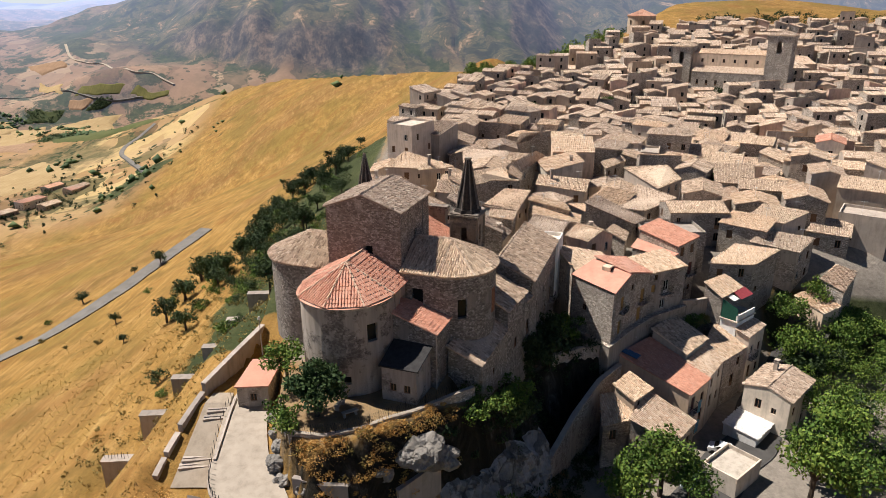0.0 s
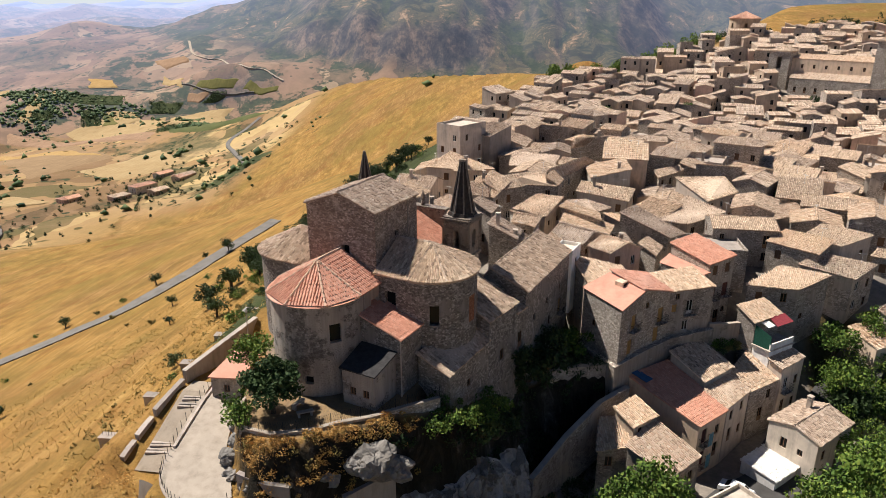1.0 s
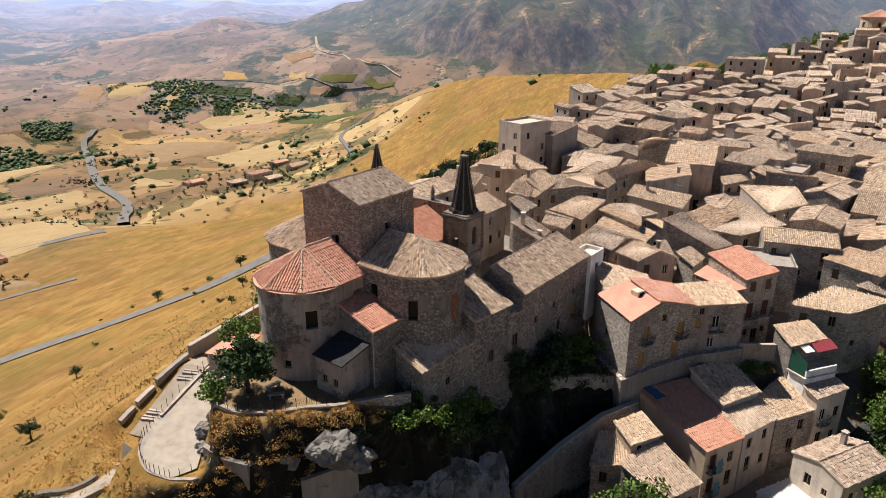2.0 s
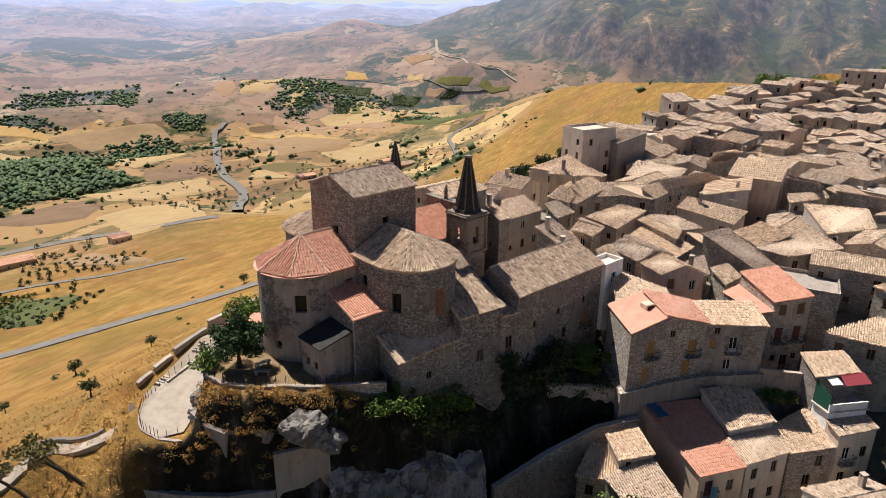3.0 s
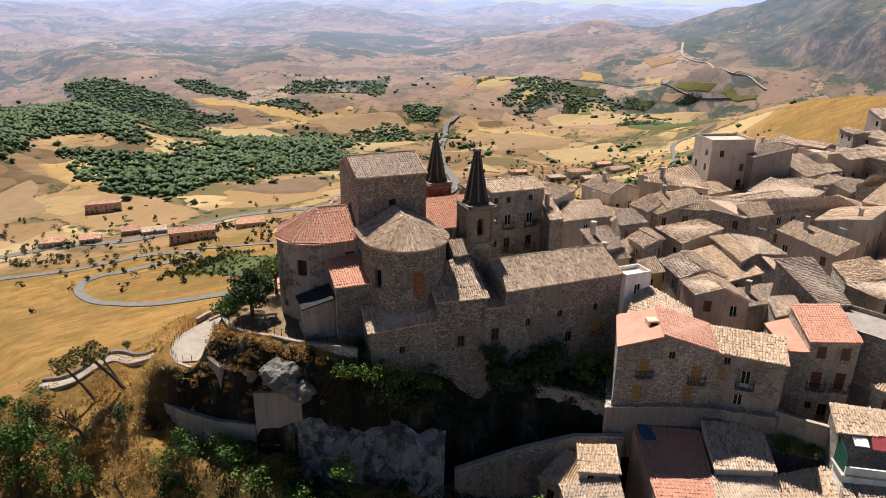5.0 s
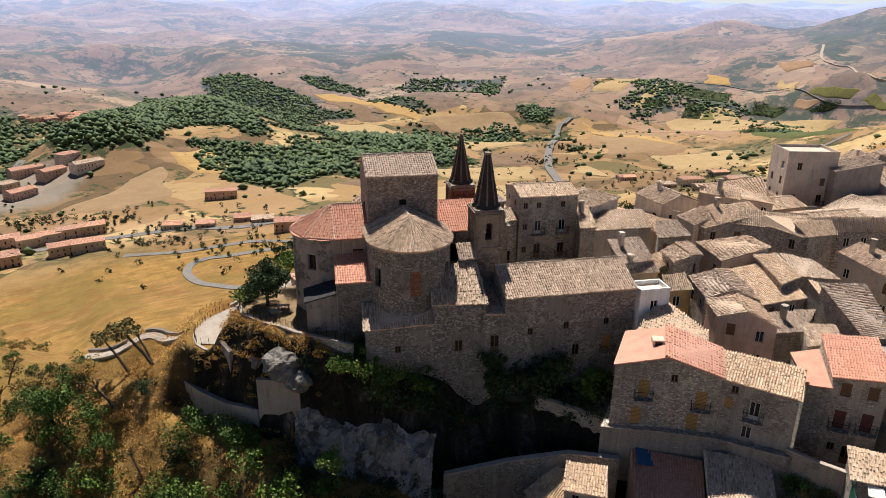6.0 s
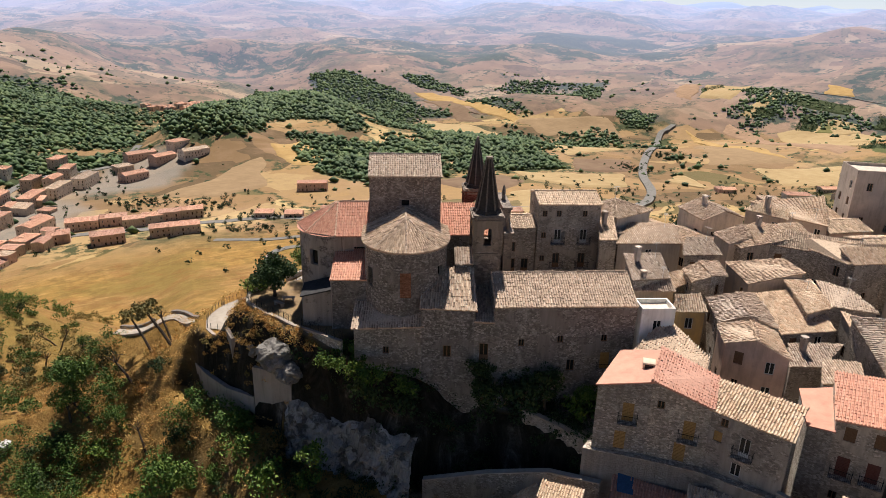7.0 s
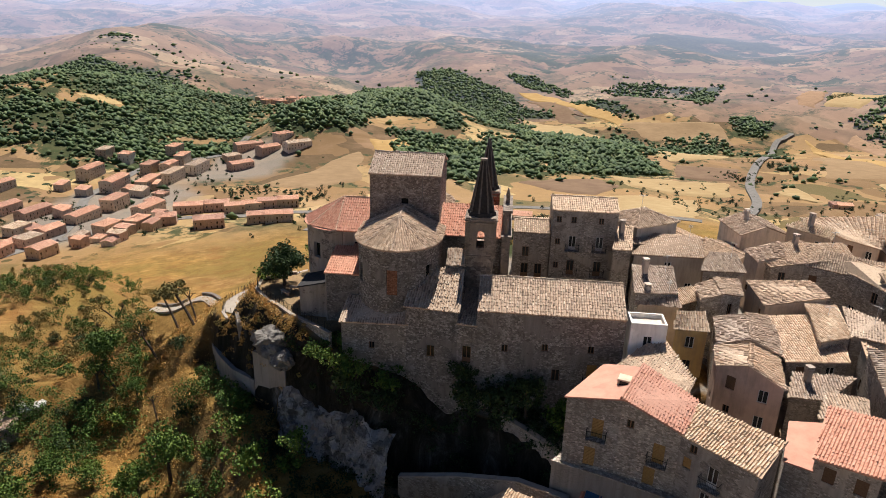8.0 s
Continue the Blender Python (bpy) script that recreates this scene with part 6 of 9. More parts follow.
    house(42.6, 78.4, 44, 5.6, 4.6, -22, -18.0, "shed", 0.06, M_WHITE, M_WHITE, 2, {}, "low white garage with a flat pale roof", seed=46, name="garage")
    house(-16.2, 14.0, 20, 5.6, 4.4, -26, -19.4, "shed", 0.16, M_STONE2, M_TILE, 2, {0: [(2.4, -21.6, "small")]}, "low stone hut under old tiles among the scrub", group="", seed=52, name="hut")
    house(-19.6, 17.4, 20, 4.6, 3.0, -24, -18.6, "shed", 0.08, M_STONE2, M_WHITE, 2, {}, "low stone lean-to under a pale sheet roof", group="", seed=53, name="hut")
    house(15.8, 91.6, -19, 2.8, 3.8, -4, 5.3, "flat", 0.1, M_WHITE, M_PLAST[3], 2, {1: [(1.9, 2.4, "white")]}, "narrow white rendered house with a roof terrace", seed=48)
    house(-8.0, 158.5, -32, 7.0, 9.5, -8, 10.6, "flat", 0.1, M_PLAST[0], M_PLAST[0], 2, auto_rows(np.random.default_rng(3), 7.0, 9.5, -3, 10.6, (0, 1)), "tall grey rendered block at the town's edge", seed=50, name="apartment_building")
    house(-1.6, 163.5, -32, 6.0, 8.5, -8, 7.4, "shed", 0.2, M_PLAST[4], M_TILE, 2, auto_rows(np.random.default_rng(4), 6.0, 8.5, -3, 7.0, (0, 1)), "grey rendered house beside the tall block", seed=51)


build_near_houses()
MEASURED = []


def quad_house(quads, wall, tiles, depth, seed):
    """A house under one or two tiled slopes given by their corners, with windows on the walls that look south and east."""
    rng = np.random.default_rng(seed)
    cx, cy = [sum(p[k] for q in quads for p in q) / (4 * len(quads)) for k in (0, 1)]
    MEASURED.append((cx, cy))
    wm = {"stone": M_STONE, "patched": M_STONE2, "grey": M_PLAST[0], "tan": M_PLAST[1], "pink": M_PLAST[2], "yellow": M_OCHREWALL}[wall]
    tm = M_TILE_WARM if tiles == "warm" else M_TILE
    ob = thing("house", pose(cx, cy, 0), {"stone": "stone house", "patched": "patchily rendered stone house", "grey": "grey rendered house", "tan": "tan rendered house", "pink": "pink rendered house", "yellow": "narrow yellow rendered house"}[wall]
               + (" under straw-coloured clay tiles" if tiles == "warm" else " under old grey-brown clay tiles"), "house", "town houses")
    for k, q in enumerate(quads):
        loc = [(x - cx, y - cy, z) for x, y, z in q]
        low = min(p[2] for p in q)
        rows = {}
        for e in range(4):
            a, b = loc[e], loc[(e + 1) % 4]
            L = math.hypot(b[0] - a[0], b[1] - a[1])
            nx, ny = (b[1] - a[1]) / max(L, 1e-3), -(b[0] - a[0]) / max(L, 1e-3)
            if nx * 0.6 - ny * 0.8 < 0.1 or (len(quads) > 1 and e == 2):
                continue
            lst = []
            n = int(L / 2.6)
            for i in range(n):
                for st in range(2):
                    if rng.random() < 0.72:
                        kind = str(rng.choice(["small", "tall", "brown", "white"]))
                        lst.append(((i + 0.5) * L / n, low - 1.9 - 3.0 * st - (0.2 if kind != "small" else 0), kind))
            rows[e] = lst
        block(ob, loc, low - depth, wm, tm, rows, seed=seed + k)
    if rng.random() < 0.22:
        c = quads[0][3]
        child("chimney", CHIMNEY, ob, "", pose(0.5 * (c[0] - cx), 0.5 * (c[1] - cy), max(p[2] for p in quads[0]) + 0.1))
    if rng.random() < 0.4:
        c = quads[0][2]
        child("aerial", AERIAL, ob, "", pose(0.6 * (c[0] - cx), 0.6 * (c[1] - cy), c[2] - 0.2, 0, 0, rng.uniform(0, 180)))
    return ob


def build_measured_houses():
    quad_house([[(-1.6, 96.1, 6.5), (-0.9, 98.3, 6.5), (-5.7, 100.9, 8.0), (-5.6, 98.7, 8.0)]], 'patched', 'old', 10, 100)
    quad_house([[(-2.2, 99.6, 5.3), (0.1, 108.7, 5.0), (-3.5, 110.0, 6.6), (-5.9, 104.7, 6.6)]], 'grey', 'warm', 9, 101)
    quad_house([[(3.9, 106.2, 4.9), (4.5, 111.9, 4.5), (1.3, 112.6, 5.8), (0.9, 109.2, 6.0)]], 'patched', 'old', 9, 102)
    quad_house([[(8.7, 94.1, 4.9), (9.0, 99.2, 4.6), (5.2, 100.7, 6.3), (4.5, 95.9, 6.5)]], 'stone', 'old', 9, 103)
    quad_house([[(8.9, 94.4, 3.5), (10.5, 99.0, 3.4), (9.0, 99.2, 4.3), (7.7, 94.7, 4.4)]], 'tan', 'old', 6, 104)
    quad_house([[(7.6, 102.9, 4.7), (10.9, 101.4, 4.5), (11.7, 103.6, 5.5), (7.8, 105.3, 5.5)], [(10.7, 107.0, 4.4), (6.8, 109.3, 4.5), (7.8, 105.3, 5.5), (11.7, 103.6, 5.5)]], 'stone', 'old', 9, 105)
    quad_house([[(9.5, 99.6, 3.2), (8.4, 103.5, 3.2), (6.9, 103.5, 4.2), (7.3, 100.7, 4.2)]], 'patched', 'warm', 6, 106)
    quad_house([[(14.0, 96.5, 2.6), (15.6, 99.5, 2.8), (13.6, 100.0, 4.2), (13.1, 97.4, 4.2)]], 'yellow', 'warm', 9, 107)
    quad_house([[(7.2, 110.5, 4.5), (12.5, 109.2, 3.8), (15.2, 115.0, 5.6), (11.0, 115.9, 5.7)]], 'tan', 'old', 9, 108)
    quad_house([[(13.4, 101.8, 3.2), (18.1, 99.2, 2.8), (20.0, 101.8, 4.1), (15.0, 104.7, 4.2)], [(22.1, 103.9, 3.0), (15.1, 108.2, 3.4), (15.0, 104.7, 4.2), (20.0, 101.8, 4.1)]], 'patched', 'old', 9, 109)
    quad_house([[(19.2, 98.1, 3.0), (22.1, 96.5, 2.6), (24.7, 98.1, 4.0), (21.4, 100.6, 4.1)], [(27.0, 100.6, 2.2), (22.3, 103.5, 2.6), (21.4, 100.6, 4.1), (24.7, 98.1, 4.0)]], 'pink', 'warm', 9, 110)
    quad_house([[(22.2, 104.7, 2.2), (23.6, 111.1, 2.2), (16.3, 115.7, 3.7), (15.3, 107.8, 3.7)]], 'patched', 'warm', 9, 111)
    quad_house([[(21.4, 109.3, 3.7), (21.1, 113.3, 3.7), (16.1, 115.7, 4.7), (15.0, 112.7, 4.7)]], 'patched', 'warm', 4, 112)
    quad_house([[(20.5, 114.2, 3.4), (23.6, 118.0, 3.2), (19.7, 118.1, 4.4), (16.2, 116.7, 4.6)]], 'patched', 'old', 9, 113)
    quad_house([[(-1.2, 116.1, 5.2), (2.2, 115.6, 4.9), (2.3, 120.4, 5.6), (-1.1, 120.9, 6.2)]], 'grey', 'old', 9, 114)
    quad_house([[(3.7, 119.1, 5.2), (5.1, 128.4, 5.0), (1.7, 128.9, 6.5), (1.1, 120.5, 6.6)]], 'grey', 'warm', 9, 115)
    quad_house([[(5.5, 124.2, 5.2), (14.1, 124.6, 4.9), (10.9, 129.7, 6.4), (8.0, 125.0, 6.4)]], 'stone', 'warm', 9, 116)
    quad_house([[(14.6, 125.4, 5.0), (15.4, 130.3, 4.8), (13.6, 132.2, 6.2), (12.3, 125.2, 6.6)]], 'patched', 'warm', 9, 117)
    quad_house([[(-4.7, 125.2, 7.0), (0.1, 128.5, 6.5), (-0.7, 129.5, 7.5), (-3.7, 127.4, 8.0)]], 'tan', 'warm', 9, 118)
    quad_house([[(25.7, 102.7, 0.3), (26.9, 106.0, 0.3), (25.5, 110.4, 1.4), (23.6, 105.0, 1.4)]], 'patched', 'old', 9, 119)
    quad_house([[(29.7, 102.9, 0.4), (31.1, 106.9, 0.4), (29.2, 108.4, 1.4), (27.5, 105.5, 1.4)]], 'stone', 'old', 5, 120)
    quad_house([[(29.2, 110.3, 1.0), (30.4, 111.2, 0.8), (27.2, 114.7, 3.0), (22.3, 113.8, 3.5)]], 'patched', 'warm', 9, 121)
    quad_house([[(19.1, 86.5, 1.5), (24.9, 91.0, 1.0), (23.6, 92.6, 2.0), (16.4, 93.2, 3.5)]], 'patched', 'old', 9, 122)
    quad_house([[(42.4, 98.5, -1.9), (49.4, 98.7, -2.2), (54.5, 101.6, -0.9), (48.1, 102.6, -0.3)]], 'patched', 'warm', 9, 123)
    quad_house([[(51.4, 104.9, -0.6), (58.4, 103.0, -1.8), (62.7, 106.5, -0.6), (54.9, 107.1, 0.6)]], 'patched', 'old', 9, 124)
    quad_house([[(58.6, 101.4, -8.9), (60.1, 95.3, -9.2), (63.4, 96.5, -8.3), (61.2, 101.8, -8.0)]], 'tan', 'warm', 9, 125)
    quad_house([[(61.8, 100.4, -5.4), (63.2, 96.2, -5.8), (68.0, 101.7, -4.8), (65.5, 103.5, -4.2)]], 'stone', 'old', 9, 126)
    quad_house([[(47.5, 109.4, 1.4), (53.7, 105.4, 1.0), (57.2, 109.2, 2.2), (51.2, 112.7, 2.4)]], 'stone', 'warm', 9, 127)
    quad_house([[(64.6, 112.3, -1.2), (70.7, 109.7, -1.6), (73.2, 113.9, 0.0), (67.5, 115.3, 0.4)]], 'stone', 'old', 9, 128)
    quad_house([[(53.2, 111.0, 2.0), (57.8, 108.1, 1.6), (63.1, 110.7, 2.8), (57.2, 114.4, 3.2)]], 'grey', 'old', 9, 129)
    quad_house([[(41.3, 125.2, 3.2), (47.9, 132.3, 3.2), (46.6, 137.3, 4.8), (37.4, 135.8, 4.8)]], 'grey', 'old', 9, 130)
    quad_house([[(35.1, 142.4, 3.0), (40.9, 149.3, 3.0), (40.2, 150.2, 4.0), (34.4, 144.5, 4.0)]], 'patched', 'old', 9, 131)
    quad_house([[(28.1, 123.9, 1.6), (32.5, 118.3, 1.4), (36.3, 122.9, 3.0), (31.5, 126.1, 3.2)]], 'stone', 'old', 9, 132)
    quad_house([[(32.1, 117.5, 1.6), (36.5, 116.4, 1.4), (43.3, 120.8, 2.6), (38.4, 129.1, 3.0)]], 'patched', 'old', 9, 133)
    quad_house([[(24.8, 112.1, 4.2), (32.3, 108.6, 1.4), (34.9, 110.8, 1.6), (27.8, 116.3, 4.4)]], 'patched', 'old', 9, 134)
    quad_house([[(18.2, 127.6, 3.4), (27.3, 126.1, 2.2), (28.8, 129.9, 3.7), (19.3, 130.8, 4.6)]], 'grey', 'old', 9, 135)
    quad_house([[(23.3, 168.0, 4.5), (17.4, 161.2, 4.5), (18.9, 164.6, 6.5), (26.5, 167.8, 6.5)]], 'stone', 'warm', 9, 136)
    quad_house([[(24.8, 152.8, 6.8), (28.5, 153.6, 5.6), (32.3, 156.7, 6.0), (25.9, 160.6, 7.4)]], 'patched', 'warm', 14, 137)
    quad_house([[(4.6, 120.5, 5.0), (15.4, 131.1, 4.5), (13.0, 131.9, 6.4), (4.9, 123.9, 6.8)]], 'stone', 'old', 9, 138)
    quad_house([[(15.0, 132.7, 4.6), (22.2, 147.5, 4.4), (19.9, 143.9, 6.2), (12.4, 130.1, 6.4)]], 'stone', 'warm', 9, 139)
    quad_house([[(-1.7, 116.7, 5.0), (3.3, 116.9, 4.5), (6.6, 125.3, 6.4), (-0.0, 123.2, 6.6)]], 'patched', 'old', 9, 140)
    quad_house([[(-11.8, 133.8, 5.5), (-3.8, 134.4, 5.0), (1.7, 135.7, 5.2), (-8.8, 147.2, 6.0)]], 'grey', 'warm', 9, 141)
    quad_house([[(4.3, 146.4, 3.5), (13.5, 148.7, 3.0), (14.7, 153.0, 4.6), (4.6, 154.1, 5.0)]], 'tan', 'old', 9, 142)


build_measured_houses()


def keep_clear(x, y):
    """Ground that the town's rows of houses leave free: the church, its square, the gorge and the houses placed above."""
    c = CH.inverted() @ Vector((x, y, 0))
    if c.y < 33 and c.x < 16 and c.x > -17:
        return True
    if y < 104 and x < 52 or x < 33 and y < 103 or y < 108 + 0.15 * (x - 40) and x > 46:
        return True
    if any(math.hypot(x - a, y - b) < 6.4 for a, b in MEASURED):
        return True
    if 96 < x < 146 and 270 < y < 318 or math.hypot(x - 116, y - 424) < 15:
        return True
    if -26 < x < 2 and 205 < y < 245:
        return True
    return (x + 6) ** 2 + (y - 160) ** 2 < 11 ** 2


n_town = build_town()


def build_mother_church():
    """The town's great church: nave, arcaded aisle and two bell towers."""
    ob = thing("town_church", pose(120, 292, gz(120, 292), 0, 0, -36), "large pale stone church with two bell towers in the town", "church")
    block(ob, [(-16, -2, 13), (14, -2, 13), (14, 4, 14.6), (-16, 4, 14.6)], -3, M_PLAST[1], M_TILE_WARM, {0: [(4 + 4.4 * i, 9.6, "tall") for i in range(6)]}, tw=0.6, tl=1.0, seed=301, wname="nave_wall", rname="nave_roof")
    block(ob, [(14, 10, 13), (-16, 10, 13), (-16, 4, 14.6), (14, 4, 14.6)], -3, M_PLAST[1], M_TILE_WARM, tw=0.6, tl=1.0, seed=302, wname="nave_wall", rname="nave_roof")
    block(ob, [(-14, -8, 6.0), (14, -8, 6.0), (14, -2, 8.0), (-14, -2, 8.0)], -5, M_STONE2, M_TILE_WARM, {0: [(2.5 + 3.8 * i, 0.8, "door") for i in range(7)]}, tw=0.6, tl=1.0, seed=303, wname="aisle_wall", rname="aisle_roof")
    for x, y, w, top in ((-20, -1, 8.0, 15.5), (18.5, -3, 9.0, 21.0)):
        hub = new("bell_tower")
        hub.parent = ob
        hub.matrix_basis = pose(x, y, 0)
        bm = bmesh.new()
        a = w / 2
        ops = [(i * w + a - 1.0, i * w + a + 1.0, top - 6.5, top - 2.0) for i in range(4)]
        wall_ring(bm, [(-a, -a), (a, -a), (a, a), (-a, a)], -5, top, ops, 0.8)
        part("shaft", bm, M_STONE, hub)
        bm = bmesh.new()
        box(bm, -a - 0.4, a + 0.4, -a - 0.4, a + 0.4, top, top + 0.5)
        part("cornice", bm, M_PLAST[1], hub)
        V, F = join_np([roof_plane(p, q, (0, 0, top + 2.2), (0, 0, top + 2.2), 0.6, 0.9, np.random.default_rng(5), 0.12) for p, q in (((-a, -a, top + 0.5), (a, -a, top + 0.5)), ((a, -a, top + 0.5), (a, a, top + 0.5)), ((a, a, top + 0.5), (-a, a, top + 0.5)), ((-a, a, top + 0.5), (-a, -a, top + 0.5)))])
        child("roof", mesh_np("roof", V, F, M_TILE), hub)
    # round chapel on the brow
    ob = thing("chapel", pose(116, 424, gz(116, 424)), "round stone chapel under a low pinkish cone roof", "chapel")
    bm = bmesh.new()
    wall_ring(bm, arc(0, 0, 8, 0, 345, 23), -5, 10, [(s, s + 1.4, 5, 7.5) for s in (3, 11, 28, 36)], 0.6)
    part("wall", bm, M_PLAST[1], ob)
    V, F = cone_roof(0, 0, 10, 13.5, 8.6, 0, 2 * math.pi, 0.7, 1.0, np.random.default_rng(2), 0.12)
    child("roof", mesh_np("roof", V, F, M_VILLAGE), ob)


M_VILLAGE = tile_mat("faded_red_tiles", [(0.5, 0.25, 0.17), (0.58, 0.32, 0.22), (0.64, 0.39, 0.28), (0.54, 0.29, 0.2)], (0.38, 0.26, 0.2), 0.35)
build_mother_church()


# ---- plants ----
def leaf_cloud(rng, centres, radii, n, size, flat=1.0):
    """Small leaf faces scattered through clumps."""
    k = rng.integers(0, len(centres), n)
    d = rng.normal(0, 1, (n, 3))
    d /= np.linalg.norm(d, axis=1)[:, None]
    r = radii[k][:, None] * rng.uniform(0.55, 1.05, (n, 1))
    P = centres[k] + d * r * np.array([1, 1, flat])
    a = rng.normal(0, 1, (n, 3))
    a /= np.linalg.norm(a, axis=1)[:, None]
    b = np.cross(a, d + rng.normal(0, 0.5, (n, 3)))
    b /= np.linalg.norm(b, axis=1)[:, None] + 1e-6
    s = size * rng.uniform(0.6, 1.4, (n, 1))
    V = np.stack([P - a * s, P - b * s * 0.6, P + a * s, P + b * s * 0.6], 1).reshape(-1, 3)
    return V, np.arange(4 * n).reshape(-1, 4)


def tree_template(name, h, crown_r, trunk_h, mat, label, category, seed, n=1500, leaf=0.16, clumps=14, flat=0.75, lean=0.0, bare=False):
    rng = np.random.default_rng(seed)
    ob = thing(name, pose(0, 0, -500), label, category)
    bm = bmesh.new()
    r0 = 0.04 * h
    top = Vector((lean * h, 0, trunk_h))
    bar(bm, (0, 0, -0.6), top * 0.5, r0, 7, r0 * 0.8)
    bar(bm, top * 0.5, top, r0 * 0.8, 7, r0 * 0.6)
    cs, rs = [], []
    for k in range(clumps):
        a = 2 * math.pi * k / clumps * 2.4 + rng.uniform(0, 1)
        q = math.sqrt((k + 0.5) / clumps)
        c = np.array([top.x + crown_r * q * 0.75 * math.cos(a), top.y + crown_r * q * 0.75 * math.sin(a), trunk_h + (h - trunk_h) * rng.uniform(0.25, 0.85) * (1.1 - 0.5 * q)])
        cs.append(c)
        rs.append(crown_r * rng.uniform(0.28, 0.45))
        if k % 2 == 0:
            mid = (Vector(c) + top) / 2 + Vector((0, 0, 0.1 * h))
            bar(bm, top * 0.95, mid, r0 * 0.45, 5, r0 * 0.25)
            bar(bm, mid, Vector(c), r0 * 0.25, 5, r0 * 0.08)
    part("trunk", bm, M_BARK, ob)
    V, F = leaf_cloud(rng, np.array(cs), np.array(rs), n, leaf, flat)
    child("crown", mesh_np("crown", V, F, mat), ob)
    return ob


def bush_template(name, r, h, mat, label, seed, n=620, leaf=0.135):
    rng = np.random.default_rng(seed)
    ob = thing(name, pose(0, 0, -500), label, "shrub")
    k = 9
    c = np.stack([rng.normal(0, r * 0.4, k), rng.normal(0, r * 0.4, k), rng.uniform(0.25, 0.75, k) * h], 1)
    V, F = leaf_cloud(rng, c, rng.uniform(0.35, 0.55, k) * r, n, leaf, 0.8)
    child("foliage", mesh_np("foliage", V, F, mat), ob)
    bm = bmesh.new()
    for i in range(5):
        bar(bm, (0, 0, -0.4), c[i], 0.05, 4, 0.015)
    part("stem", bm, M_BARK, ob)
    return ob


def plant(tpl, x, y, rng, s=(0.8, 1.25), dz=0.0, z=None, group=""):
    k = rng.uniform(*s)
    zz = gz(x, y) if z is None else z
    ob = copy_thing(tpl, pose(x, y, zz + dz, 0, 0, rng.uniform(0, 360)))
    ob.scale = (k, k, k * rng.uniform(0.85, 1.2))
    if group:
        tagged(ob, group=group)
    return ob


def build_plants():
    rng = np.random.default_rng(12)
    pine = tree_template("stone_pine", 6.8, 3.0, 2.0, M_LEAF_PINE, "dense dark green tree on the church terrace", "tree", 1, 5200, 0.18, 24, 0.75)
    broad = tree_template("tree", 6.0, 2.6, 2.2, M_LEAF, "bright green broad-leaved tree", "tree", 2, 1800, 0.15, 16)
    dark = tree_template("tree", 7.0, 2.6, 1.6, M_LEAF_DARK, "dark green tree on the slope below the wall", "tree", 3, 1050, 0.21, 14, 0.9)
    thin = tree_template("tree", 5.0, 2.0, 3.6, M_LEAF_OLIVE, "half-bare leaning tree with sparse yellow-green leaves", "tree", 4, 1100, 0.13, 10, 0.5, 0.75)
    bare = tree_template("tree", 4.6, 2.2, 3.0, M_RUST, "bare leaning tree with dead grey branches", "tree", 14, 90, 0.1, 12, 0.6, 0.6)
    bush = bush_template("bush", 1.6, 2.0, M_LEAF, "green broad-leaved bush on the slope", 5)
    dbush = bush_template("bush", 1.6, 1.8, M_LEAF_DARK, "dark green bush among the rocks", 6)
    dry = bush_template("bush", 1.5, 1.3, M_RUST, "rust-brown dry scrub on the slope", 7, 800, 0.12)
    olive = bush_template("bush", 1.3, 1.2, M_LEAF_OLIVE, "yellowish dry shrub in the grass", 8)
    plant(pine, -12.2, 53.6, rng, (1.0, 1.0), z=0.2)
    plant(broad, -16.2, 59.0, rng, (1.0, 1.0), z=0.2)
    for x, y in ((-15.3, 52.6), (-14.6, 51.4)):
        plant(bush, x, y, rng, (1.0, 1.1), z=0.0)
    for x, y, z in ((4.4, 57.4, -2.2), (6.2, 58.8, -2.6), (3.2, 56.6, -2.6), (8.2, 60.6, -3.0)):
        plant(bush, x, y, rng, (0.9, 1.1), z=z)
    for x, y, s in ((17.5, 82.5, 1.5), (-5.5, 47.5, 1.2), (26.5, 65.4, 2.6), (23.6, 63.6, 2.4), (29.0, 63.0, 2.4), (46.0, 67.0, 2.8), (49.5, 70.0, 2.8), (52.5, 74.5, 2.4), (43.5, 63.0, 2.8), (47.0, 61.0, 2.6), (21.0, 60.0, 2.2)):
        plant(broad if s > 1.8 else bush, x, y, rng, (s * 0.55, s * 0.6) if s > 1.8 else (s, s))
    for k in range(46):
        plant(broad if k % 4 else dark, rng.uniform(53, 88), rng.uniform(58, 103), rng, (0.8, 1.5), group="trees beside the lane")
    # scrub slope to the south-east
    for k in range(185):
        x, y = rng.uniform(-24, 46), rng.uniform(4, 50)
        g = gz(x, y)
        if x - 0.5 * (y - 46) < -16 and rng.random() < 0.8:
            continue
        if g > -3 or y > 46 - 0.2 * abs(x):
            continue
        plant([bush, dbush, dry, dry, olive, broad][rng.choice(6, p=[0.36, 0.1, 0.16, 0.1, 0.1, 0.18])], x, y, rng, (0.6, 1.25), group="scrub below the church")
